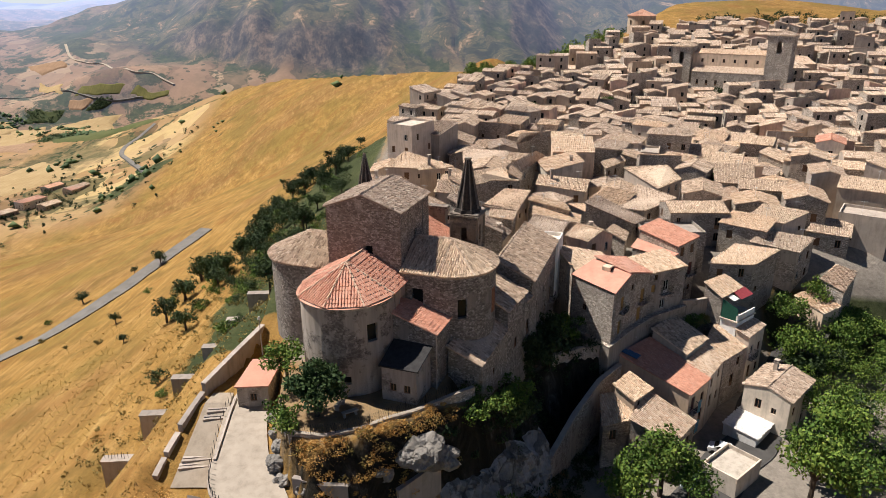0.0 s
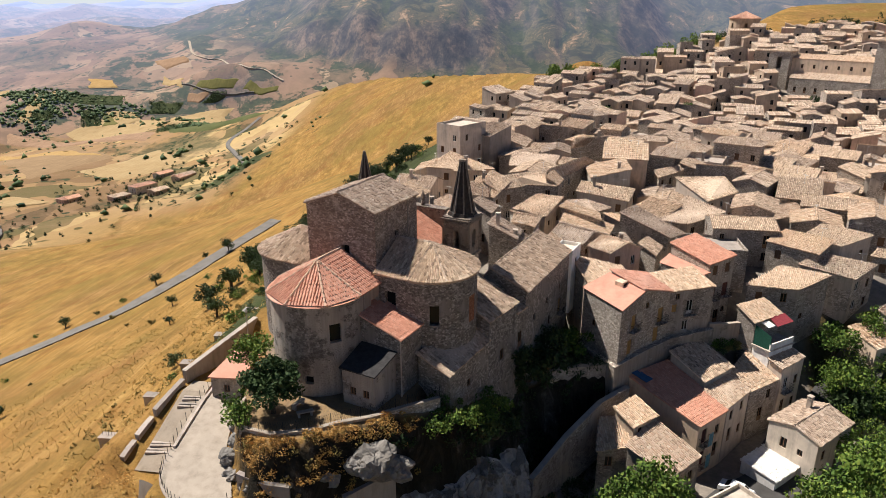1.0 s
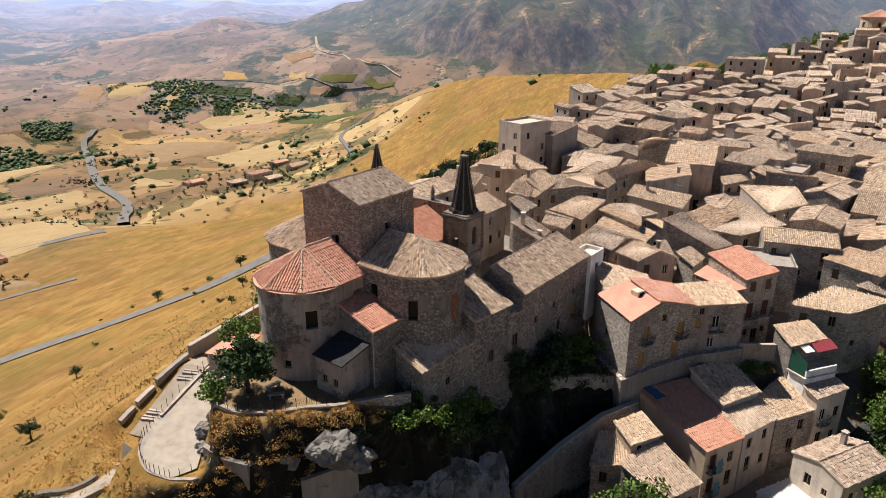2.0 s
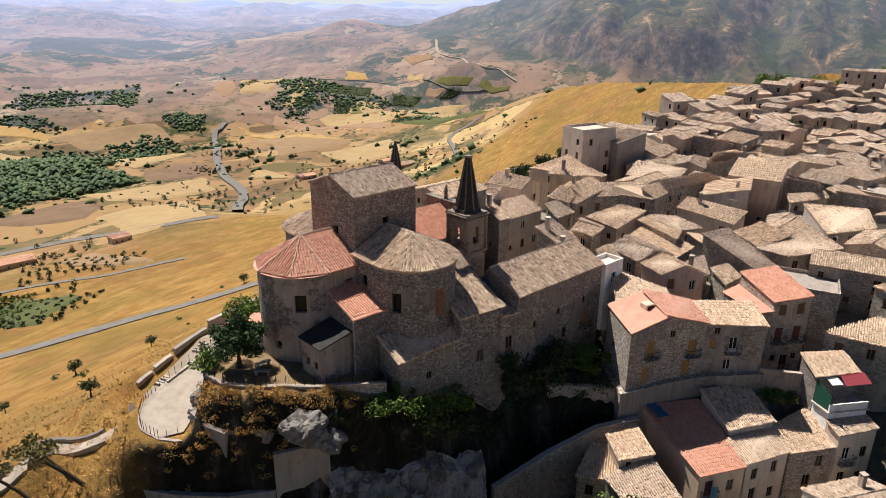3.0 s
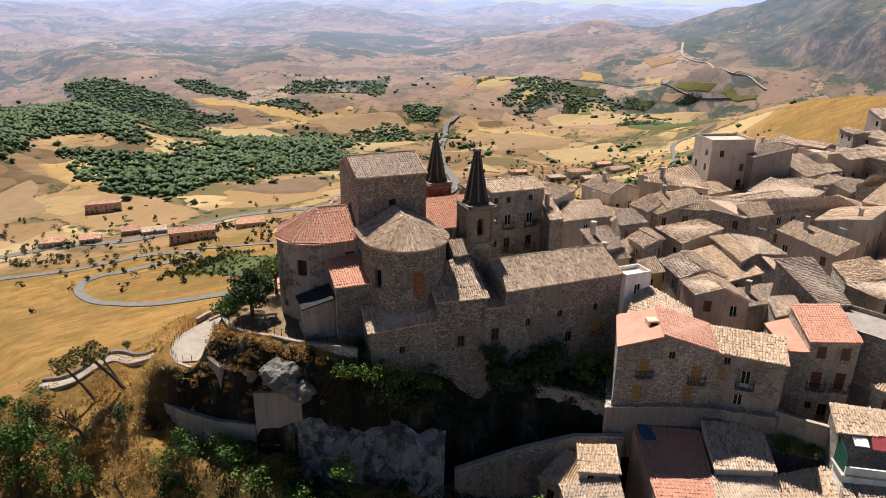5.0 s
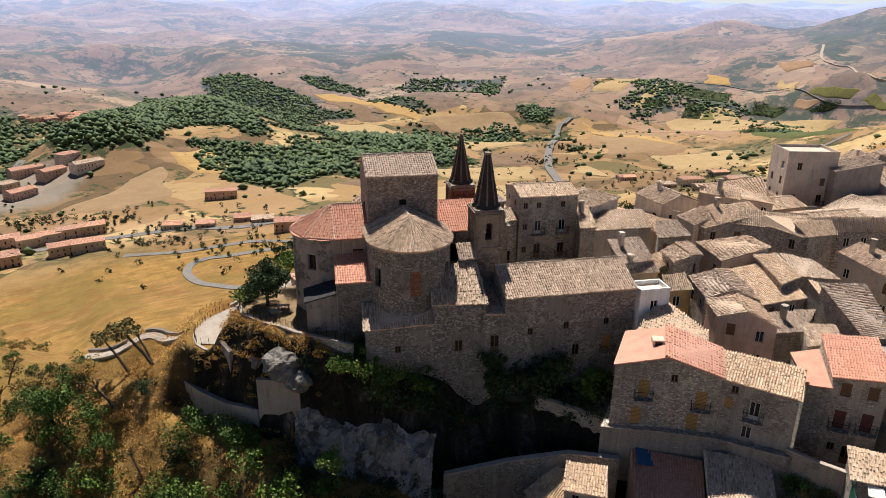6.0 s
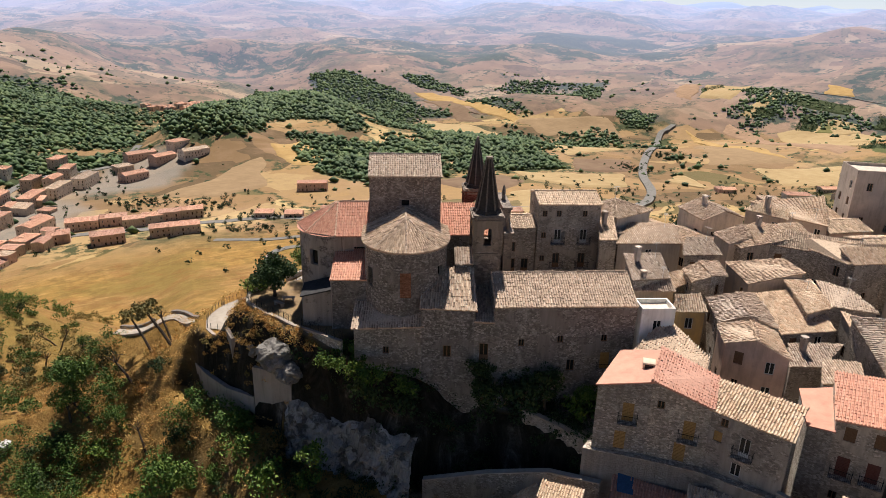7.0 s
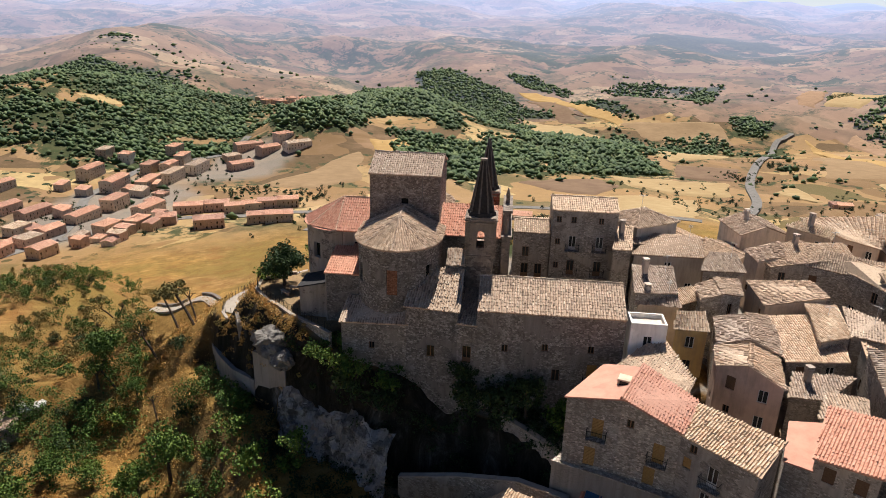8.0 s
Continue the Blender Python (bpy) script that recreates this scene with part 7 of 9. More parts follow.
    for tpl, x, y, z, r, s in ((thin, -20.5, 41.0, -10.2, 222, 1.35), (thin, -24.6, 37.6, -11.2, 215, 1.1), (bare, -19.0, 35.4, -14.0, 228, 1.2), (bare, -23.4, 40.4, -9.8, 205, 1.0), (bare, -17.0, 30.0, -17.2, 240, 1.1), (bare, -40.0, 24.0, None, 120, 1.1), (bare, -46.0, 20.0, None, 20, 1.0), (bare, -9.0, 36.0, None, 200, 0.9)):
        ob = copy_thing(tpl, pose(x, y, gz(x, y) if z is None else min(z, gz(x, y) + 0.1), 0, 0, r))
        ob.scale = (s, s, s)
    for x, y in ((42, 289), (13, 318), (106, 263), (49, 159), (77, 208), (90, 298), (30, 240), (95, 150), (70, 180), (58, 140), (128, 225), (60, 255)):
        plant(dark if x > 60 else broad, x, y, rng, (0.9, 1.3), dz=1.0, group="trees between the town houses")
    # brush on the shelf to the south-west
    for k in range(46):
        plant([bush, dbush, olive, dry, bare][rng.choice(5, p=[0.3, 0.25, 0.2, 0.15, 0.1])], rng.uniform(-78, -26), rng.uniform(-6, 32), rng, (0.6, 1.1), group="scrub below the church")
    # shrubs on the bank between the plinth and the lane, and in the gorge
    for k in range(9):
        plant([dbush, olive, bush][k % 3], 36.6 + 4.2 * rng.random(), 90.2 + 0.55 * k * 0.4 + rng.random(), rng, (0.5, 0.8), z=-9.0 + 0.5 * rng.random())
    for x, y, s in ((-4.5, 47.4, 1.5), (0.5, 46.4, 1.4), (6.6, 48.0, 1.6), (7.4, 53.0, 1.0), (2.6, 59.2, 0.9), (4.0, 60.4, 0.8), (11.5, 49.5, 1.4), (15.5, 54.5, 1.3)):
        plant(bush, x, y, rng, (s, s))
    # the green bank under the west wall
    for k in range(85):
        y = rng.uniform(80, 235)
        x = rng.uniform(-46, -20) - 0.06 * (y - 80)
        if y > 165 and rng.random() < 0.3:
            continue
        plant([dark, dbush, bush, olive][rng.choice(4, p=[0.42, 0.28, 0.2, 0.1])], x, y, rng, (0.6, 1.2), group="trees on the west bank")
    for cx, cy, m in ((-60, 142, 7), (-51, 135, 7), (-46, 146, 7), (-46, 172, 6), (-44, 208, 6)):
        for k in range(m):
            plant([dark, dark, bush][k % 3], rng.normal(cx, 5), rng.normal(cy, 6), rng, (0.7, 1.2), group="trees on the west bank")
    for k in range(9):
        f = k / 8
        plant([olive, bush, dark][k % 3], -150 + 62 * f + rng.normal(0, 2), 163 + 38 * f + rng.normal(0, 2), rng, (0.5, 0.9), group="trees in the dry grass")
    for k in range(24):
        x, y = rng.uniform(-120, -34), rng.uniform(45, 260)
        plant([dark, olive, bush][rng.integers(0, 3)], x, y, rng, (0.35, 0.8), group="trees in the dry grass")
    # growth on the cliff at the foot of the nave
    r2 = np.random.default_rng(44)
    for tpl, x, y, z, s in ((dark, 14.0, 76.3, -7.5, 1.05), (dark, 14.6, 78.9, -5.9, 0.8), (broad, 16.6, 83.2, -6.9, 0.62), (dbush, 10.3, 72.0, -2.4, 1.0), (dbush, 11.6, 72.4, -5.0, 1.2), (dbush, 7.1, 60.4, -4.8, 1.4), (bush, 8.3, 64.5, -4.6, 1.3), (dbush, 8.8, 63.0, -6.6, 1.5), (dbush, 12.4, 74.7, -5.8, 1.2), (bush, 7.0, 53.6, -12.4, 1.2)):
        plant(tpl, x, y, r2, (s, s), z=z, group="growth on the cliff")
    for ob in (pine, broad, dark, thin, bare, bush, dbush, dry, olive):
        for o in (*ob.children_recursive, ob):
            bpy.data.objects.remove(o)


build_plants()


def scrub_stuff(name, mat, n, area, seed, label, size=(0.5, 1.3), leaf=0.13, per=70, test=None, flat=0.8):
    """Low growth that nobody could count: leaf clumps over a stretch of ground."""
    rng = np.random.default_rng(seed)
    x, y = rng.uniform(area[0], area[1], n), rng.uniform(area[2], area[3], n)
    keep = (poly_dist(x, y, TERRACE) > 0.3) & (poly_dist(x, y, RAMP) > 0.8)
    if test:
        keep &= test(x, y)
    x, y = x[keep], y[keep]
    r = rng.uniform(*size, len(x))
    C = np.stack([x, y, ground_z(x, y) + 0.35 * r], 1)
    V, F = leaf_cloud(rng, C, r, per * len(x), leaf, flat)
    tagged(new(name, mesh_np(name, V, F, mat)), label, "scrub", kind="stuff")


scrub_stuff("gorge_scrub", M_LEAF_DARK, 700, (0, 24, 50, 90), 71, "dark ivy and scrub hanging on the cliff", (0.5, 1.4), 0.14, 90, lambda x, y: poly_dist(x, y, TERRACE) < 11)
scrub_stuff("slope_scrub", M_LEAF, 700, (-16, 60, -8, 48), 72, "green undergrowth on the slope below the rock", (0.7, 1.8), 0.16, 90, lambda x, y: fbm(x / 6, y / 6, 3, 77) > 0.47)
scrub_stuff("dead_scrub", M_RUST, 1700, (-40, 40, 4, 52), 73, "rust-brown dead grass and bracken on the slope", (0.5, 1.3), 0.07, 85, lambda x, y: fbm(x / 5, y / 5, 3, 78) > 0.38, flat=0.35)
scrub_stuff("rock_grass", M_RUST, 650, (-16, 2, 45, 56), 76, "rust and straw coloured grass tufts on the rock under the terrace", (0.3, 0.8), 0.075, 75, lambda x, y: poly_dist(x, y, TERRACE) < 5, flat=0.5)
scrub_stuff("rock_shrubs", M_LEAF_OLIVE, 110, (-16, 4, 43, 56), 79, "yellow-green shrubs on the rock under the terrace", (0.4, 0.9), 0.1, 70, lambda x, y: poly_dist(x, y, TERRACE) < 7)
scrub_stuff("bank_scrub", M_LEAF_OLIVE, 300, (-50, -22, 66, 150), 74, "yellow-green weeds on the bank under the wall", (0.4, 1.0), 0.13, 50)


def grove(name, mat, n, area, seed, label, lift=(0.8, 2.6), size=(0.9, 1.7), test=None):
    """Close-grown young trees whose single stems cannot be told apart."""
    rng = np.random.default_rng(seed)
    x, y = rng.uniform(area[0], area[1], n), rng.uniform(area[2], area[3], n)
    keep = (poly_dist(x, y, TERRACE) > 3) & (poly_dist(x, y, RAMP) > 4)
    if test:
        keep &= test(x, y)
    x, y = x[keep], y[keep]
    ch = []
    for k in range(4):
        r = rng.uniform(*size, len(x)) * (1 - 0.12 * k)
        C = np.stack([x + rng.normal(0, 0.7, len(x)), y + rng.normal(0, 0.7, len(x)), ground_z(x, y) + rng.uniform(*lift, len(x)) + 0.5 * k], 1)
        ch.append(leaf_cloud(rng, C, r, 88 * len(x), 0.135, 0.85))
    V, F = join_np(ch)
    tagged(new(name, mesh_np(name, V, F, mat)), label, "trees", kind="stuff")


grove("grove", M_LEAF, 330, (-30, 34, 0, 47), 301, "close-grown bright green young trees on the slope", test=lambda x, y: (fbm(x / 8, y / 8, 3, 303) > 0.5) & (y < 46 - 0.1 * x) & ((x > -9) | (y < 33)))
grove("grove", M_LEAF_DARK, 70, (-30, 30, 2, 44), 302, "close-grown dark green trees on the slope", test=lambda x, y: (fbm(x / 8, y / 8, 3, 304) > 0.5) & ((x > -9) | (y < 33)))
grove("grove", M_LEAF_DARK, 130, (-58, -22, 84, 225), 305, "dense dark green trees on the bank under the town wall", size=(1.0, 2.0), test=lambda x, y: (x > -40 - 0.09 * (y - 84)) & (fbm(x / 10, y / 10, 3, 306) > 0.44))
grove("grove", M_LEAF, 90, (-54, -22, 84, 215), 307, "bright green trees on the bank under the town wall", test=lambda x, y: (x > -36 - 0.08 * (y - 84)) & (fbm(x / 9, y / 9, 3, 308) > 0.5))
grove("grove", M_LEAF_OLIVE, 80, (-100, -28, -16, 28), 311, "yellow-green brush on the shelf above the valley", lift=(0.2, 1.0), size=(0.6, 1.3))
grove("grove", M_LEAF, 110, (-100, -22, -14, 26), 312, "green brush on the shelf above the valley", lift=(0.2, 1.2), size=(0.7, 1.5))
grove("grove", M_LEAF, 60, (50, 70, 64, 96), 309, "bright green trees beside the lane", lift=(1.5, 4.5), size=(1.2, 2.2))


def creeper(x0, x1, z0, z1, y, seed):
    """Ivy on a wall of the convent wing, in the church's own frame."""
    rng = np.random.default_rng(seed)
    k = 60
    C = np.stack([np.full(k, y) + rng.normal(0.25, 0.12, k), rng.uniform(x0, x1, k), z0 + (z1 - z0) * rng.random(k) ** 1.6], 1)
    V, F = leaf_cloud(rng, C, rng.uniform(0.35, 0.8, k), 3600, 0.13, 1.0)
    ob = tagged(new("creeper", mesh_np("creeper", V, F, M_LEAF_DARK)), "dark green creeper climbing the convent wall", "climbing plant")
    ob.matrix_basis = CH.copy()


creeper(16.0, 20.5, -10.0, -2.2, 12.0, 5)
creeper(11.0, 13.2, -9.0, -1.5, 11.8, 6)


OCTA = np.array([(1, 0, 0), (0, 1, 0), (-1, 0, 0), (0, -1, 0), (0, 0, 1), (0, 0, -1)], float)
OCTF = np.array([(0, 1, 4), (1, 2, 4), (2, 3, 4), (3, 0, 4), (1, 0, 5), (2, 1, 5), (3, 2, 5), (0, 3, 5)])


def crowns(name, x, y, lo, hi, mat, label, seed, tall=1.0, lumps=2):
    """Far tree crowns, each of three small uneven lumps, joined into one sheet."""
    rng = np.random.default_rng(seed)
    k = len(x)
    ch = []
    for j in range(lumps):
        s = (lo + (hi - lo) * rng.random(k) ** 2.0) * (1.1, 0.75)[j]
        xx, yy = x + rng.normal(0, 0.45 * hi, k), y + rng.normal(0, 0.45 * hi, k)
        zz = sheet_z(xx, yy) + s * tall * 0.55
        V = OCTA[None] * (s[:, None, None] * rng.uniform(0.65, 1.35, (k, 6, 1))) * np.array([1, 1, tall]) + rng.normal(0, 0.15, (k, 6, 3)) * s[:, None, None] + np.stack([xx, yy, zz], 1)[:, None]
        ch.append((V.reshape(-1, 3), (OCTF[None] + 6 * np.arange(k)[:, None, None]).reshape(-1, 3)))
    V, F = join_np(ch)
    return tagged(new(name, mesh_np(name, V, F, mat, smooth=True)), label, "trees", kind="stuff")


def leafy_crowns(name, x, y, lo, hi, mat, label, seed, per=24):
    """Trees in the middle distance, each a few clumps of leaves on the ground's sheet."""
    rng = np.random.default_rng(seed)
    ch = []
    for k in range(3):
        r = lo + (hi - lo) * rng.random(len(x)) ** 1.8
        C = np.stack([x + rng.normal(0, 0.6, len(x)), y + rng.normal(0, 0.6, len(x)), sheet_z(x, y) + r * (0.6 + 0.35 * k)], 1)
        ch.append(leaf_cloud(rng, C, r * (1 - 0.2 * k), per * len(x), 0.42, 0.85))
    V, F = join_np(ch)
    return tagged(new(name, mesh_np(name, V, F, mat)), label, "trees", kind="stuff")


def build_woods():
    """Woods and hedgerow trees of the valley."""
    rng = np.random.default_rng(21)
    n = 260000
    x, y = rng.uniform(-1560, 200, n), rng.uniform(-400, 1150, n)
    r = np.hypot(x, y - 60)
    ragged = 0.7 * (fbm(x / 45, y / 45, 4, 53) - 0.5)
    w = 0.75 * sstep(wood_mask(x, y) + ragged, 0.25, 0.75) + 0.002
    w = w + 0.012 * (fbm(x / 90, y / 90, 3, 51) > 0.66)
    keep = (r > 400) & (r < 1560) & (rng.random(n) < w) & (x < 0.3 * y - 120)
    keep &= ~((x > -420) & (y < 900) & (rng.random(n) < 0.85))
    crowns("woods", x[keep][:58000], y[keep][:58000], 1.3, 5.0, M_WOODS, "dark green woods and scattered trees across the valley", 3, 0.75, 1)
    # rows of the orchards
    for cx, cy, a, b, turn, lo in ((-311, 232, 8, 5, 20, 1.0), (-255, 160, 9, 6, 28, 0.9)):
        i, j = np.meshgrid(np.arange(a), np.arange(b))
        u, v = (i.ravel() - a / 2) * 7.5, (j.ravel() - b / 2) * 7.5
        c, s = math.cos(radians(turn)), math.sin(radians(turn))
        ox, oy = cx + u * c - v * s + rng.normal(0, 0.8, u.size), cy + u * s + v * c + rng.normal(0, 0.8, u.size)
        leafy_crowns("orchard", ox, oy, lo, lo * 1.9, M_LEAF_DARK, "rows of small round orchard trees", int(-cx))
    # vine rows
    for cx, cy, a, b, turn in ((-271, 153, 14, 9, 28), (-286, 166, 8, 8, 28)):
        i, j = np.meshgrid(np.arange(a), np.arange(b))
        u, v = (i.ravel() - a / 2) * 2.6, (j.ravel() - b / 2) * 4.2
        c, s = math.cos(radians(turn)), math.sin(radians(turn))
        leafy_crowns("vines", cx + u * c - v * s + rng.normal(0, 0.4, u.size), cy + u * s + v * c + rng.normal(0, 0.4, u.size), 0.6, 1.2, M_LEAF, "rows of bright green vines", int(-cx), 16)
    # trees on the brow above the town and the green belt on its far side
    n = 900
    tx, ty = rng.uniform(20, 340, n), rng.uniform(395, 520, n)
    k = (ty > 425 + 0.06 * tx) & (fbm(tx / 30, ty / 30, 3, 97) > 0.52)
    ux, uy = rng.uniform(150, 330, n), rng.uniform(190, 430, n)
    q = (ux > 0.5 * uy + 68) & (fbm(ux / 30, uy / 30, 3, 98) > 0.42)
    leafy_crowns("ridge_trees", np.concatenate([tx[k], ux[q]]), np.concatenate([ty[k], uy[q]]), 1.4, 3.2, M_LEAF_DARK, "dark green trees on the brow above the town", 17, 16)
    bx, by = [np.concatenate([rng.normal(c[a], 4.5, c[2]) for c in ((60, 386, 16), (87, 396, 12), (16, 337, 9), (47, 372, 8), (30, 350, 5), (72, 378, 8))]) for a in (0, 1)]
    leafy_crowns("edge_trees", bx, by, 1.8, 4.2, M_LEAF, "green trees at the edge of the town", 37, 110)
    # growth along the valley road and round the farms
    spots = [(-398, 80, 12, 16), (-381, 96, 8, 12), (-442, 100, 12, 14), (-429, 118, 8, 10), (-336, 116, 14, 16), (-387, 205, 8, 14), (-367, 237, 10, 14), (-306, 144, 7, 14), (-282, 144, 8, 12), (-664, 205, 8, 8), (-542, 232, 14, 14), (-590, 212, 10, 10), (-514, 61, 16, 30), (-484, 76, 8, 20), (-579, -74, 40, 60), (-661, -12, 30, 40), (-483, -124, 30, 30),
             (-453, 441, 40, 90), (-359, 588, 60, 70), (-386, 601, 45, 90), (-420, 170, 60, 50), (-465, -11, 50, 30), (-321, 157, 40, 60), (-609, 630, 18, 60), (-554, 540, 15, 50), (-367, 643, 60, 60), (-534, 19, 12, 40)]
    xs, ys = [], []
    for cx, cy, sd, m in spots:
        xs.append(rng.normal(cx, sd, m))
        ys.append(rng.normal(cy, sd, m))
    leafy_crowns("farm_trees", np.concatenate(xs), np.concatenate(ys), 0.9, 2.8, M_LEAF_DARK, "green trees round the farms and the valley road", 9, 30)


build_woods()


# ---- roads ----
M_ASPHALT = plain("asphalt", (0.19, 0.175, 0.155), 0.9, 0.0, 0.3, 0.3)


def smooth_line(pts, n=12):
    out = []
    P = [np.array(p, float) for p in pts]
    P = [2 * P[0] - P[1]] + P + [2 * P[-1] - P[-2]]
    for i in range(1, len(P) - 2):
        for k in range(n):
            t = k / n
            out.append(0.5 * (2 * P[i] + (P[i + 1] - P[i - 1]) * t + (2 * P[i - 1] - 5 * P[i] + 4 * P[i + 1] - P[i + 2]) * t ** 2 + (3 * P[i] - P[i - 1] - 3 * P[i + 1] + P[i + 2]) * t ** 3))
    out.append(P[-2])
    return np.array(out)


def road(name, pts, width, label, lift=0.35, mat=None):
    c = smooth_line(pts)
    t = np.gradient(c, axis=0)
    t /= np.linalg.norm(t, axis=1)[:, None]
    nrm = np.stack([-t[:, 1], t[:, 0]], 1)
    cols = []
    for f in (-0.5, -0.25, 0, 0.25, 0.5):
        q = c + nrm * width * f
        cols.append(q)
    zc = np.max([sheet_z(q[:, 0], q[:, 1]) for q in cols], axis=0) + lift
    rows = [np.column_stack([q, zc]) for q in cols]
    skirt0, skirt1 = rows[0] - [0, 0, 3.0 + 2 * lift], rows[-1] - [0, 0, 3.0 + 2 * lift]
    rows = [skirt0] + rows + [skirt1]
    n, k = len(c), len(rows)
    V = np.stack(rows, 1).reshape(-1, 3)
    F = [[i * k + j, i * k + j + 1, (i + 1) * k + j + 1, (i + 1) * k + j] for i in range(n - 1) for j in range(k - 1)]
    return tagged(new(name, mesh_np(name, V, F, mat or M_ASPHALT)), label, "road", kind="structure")


# lane asphalt, darker than the roads: shade of houses and trees in its colour
M_LANE_SHADE = plain("lane_asphalt_with_shade", (0.075, 0.07, 0.065), 0.9, 0.0, 0.35, 0.6)
road("road", [(24, 58), (31, 64), (37.5, 71.6), (42.5, 76.2), (47.5, 85.0), (54.0, 91.5), (60, 98)], 6.5, "asphalt lane between the houses, darkened for their shade", 0.12, M_LANE_SHADE)
road("road", [(-370, 67), (-350, 104), (-346, 144), (-320, 160), (-309, 152), (-312, 138), (-311, 120), (-317, 106), (-308, 95), (-285, 89), (-255, 88), (-230, 93), (-206, 102), (-190, 117), (-177, 128), (-158, 143), (-139, 152), (-121, 160), (-106, 167), (-96, 182), (-90, 205), (-84, 224)], 4.6, "grey asphalt country road with a hairpin across the dry slope")
road("road", [(-270, 600), (-290, 632), (-318, 680), (-343, 720), (-366, 755), (-372, 782), (-362, 805), (-352, 822)], 5, "grey asphalt road climbing the golden hill", 0.5)
road("road", [(-385, 412), (-412, 440), (-427, 461), (-460, 491), (-522, 529), (-605, 598), (-700, 690), (-833, 807), (-851, 837), (-861, 859)], 9, "pale asphalt road winding through the valley", 1.9)
road("road", [(-796, 1482), (-745, 1399), (-704, 1380), (-665, 1372), (-584, 1280), (-541, 1283), (-517, 1273), (-495, 1265)], 5, "pale road winding up the foot of the mountain", 0.3, M_PAVE)
road("road", [(-896, 1146), (-844, 1218), (-749, 1245), (-621, 1210), (-540, 1230)], 4.5, "grey asphalt road through the far fields", 0.3)
road("road", [(-442, 100), (-411, 130), (-404, 146), (-404, 172), (-417, 223), (-404, 259), (-376, 297), (-340, 350)], 7, "pale road past the farm houses")
road("road", [(-341, 162), (-319, 176), (-296, 198), (-268, 217), (-246, 239)], 3, "pale dirt track beside the orchard")


# ---- fields ----
def field_mat(name, a, b, furrow=0.0):
    m = Nodes(name, 0.97, spec=0.1)
    p = m.position()
    n = m.noise(p, 0.06, 6.0, 0.7)
    f = m.noise(m.position((0.5, 0.04, 0.0)), 1.0, 4.0, 0.6)
    col = m.mix(m.ramp(n, [(0.35, (0, 0, 0)), (0.68, (1, 1, 1))]), a, b)
    col = m.mix(m.ramp(f, [(0.4, (0, 0, 0)), (0.7, (0.5, 0.5, 0.5))]), col, tuple(0.7 * c for c in a))
    return m.out(col, n, 0.4, 0.3)


M_STUBBLE = field_mat("pale_stubble", (0.34, 0.235, 0.115), (0.41, 0.3, 0.155))
M_PLOUGH = field_mat("ploughed_soil", (0.17, 0.11, 0.07), (0.22, 0.145, 0.09))
M_TAN = field_mat("tan_fallow", (0.25, 0.165, 0.09), (0.31, 0.21, 0.115))
M_GOLD = field_mat("gold_stubble", (0.36, 0.225, 0.085), (0.45, 0.295, 0.125))
M_PINK = field_mat("pinkish_fallow", (0.27, 0.17, 0.105), (0.35, 0.225, 0.14))
M_BELT = field_mat("dark_green_plot", (0.035, 0.05, 0.022), (0.075, 0.082, 0.032))
M_MEAD = field_mat("green_meadow", (0.12, 0.115, 0.04), (0.18, 0.16, 0.058))
M_VINE = field_mat("green_plot", (0.11, 0.115, 0.045), (0.07, 0.085, 0.03))


def field(corners, mat, label, lift=1.1):
    """A plot of farmland laid on the ground between four corners."""
    a, b, c, d = [np.array(p, float) for p in corners]
    n = 15
    u, v = np.meshgrid(np.linspace(0, 1, n), np.linspace(0, 1, n))
    u, v = u.ravel()[:, None], v.ravel()[:, None]
    P = (1 - u) * (1 - v) * a + u * (1 - v) * b + u * v * c + (1 - u) * v * d
    edge = np.minimum(np.minimum(u, 1 - u), np.minimum(v, 1 - v))[:, 0]
    P = P + (np.stack([fbm(P[:, 0] / 40, P[:, 1] / 40, 3, 71), fbm(P[:, 0] / 40, P[:, 1] / 40, 3, 72)], 1) - 0.5) * 26
    z = sheet_z(P[:, 0], P[:, 1]) + np.where(edge < 0.01, -1.5, lift)
    i = (np.arange(n - 1)[:, None] * n + np.arange(n - 1)[None]).ravel()
    F = np.stack([i, i + 1, i + n + 1, i + n], 1)
    e1, e2 = b - a, d - a
    if e1[0] * e2[1] - e1[1] * e2[0] < 0:
        F = F[:, ::-1]
    tagged(new("field", mesh_np("field", np.column_stack([P, z]), F, mat, smooth=True)), label, "field", kind="structure")


field([(-564, 387), (-501, 386), (-481, 482), (-532, 520)], M_STUBBLE, "pale harvested stubble field in the valley")
field([(-620, 502), (-568, 469), (-534, 527), (-599, 572)], M_PLOUGH, "brown ploughed field beside the valley road")
field([(-693, 505), (-628, 499), (-667, 615), (-833, 691)], M_STUBBLE, "pale harvested stubble field on a rise")
field([(-553, 30), (-514, 84), (-547, 128), (-671, 143)], M_TAN, "tan fallow field beside the village")
field([(-1122, 492), (-1031, 525), (-948, 575), (-800, 425)], M_STUBBLE, "pale stubble field at the wood's edge")
field([(-487, 527), (-464, 558), (-464, 566), (-528, 578)], M_STUBBLE, "golden stubble field beyond the valley road")
field([(-525, 262), (-540, 360), (-505, 378), (-449, 319)], M_PLOUGH, "brown ploughed field below the wood")
field([(-697, 150), (-705, 215), (-602, 195), (-618, 156)], M_GOLD, "tan fallow field below the wood")
field([(-352, 285), (-345, 350), (-487, 448), (-444, 322)], M_STUBBLE, "golden stubble field below the town")
field([(-540, 638), (-510, 746), (-690, 902), (-760, 810)], M_TAN, "tan fallow field beyond the valley road")
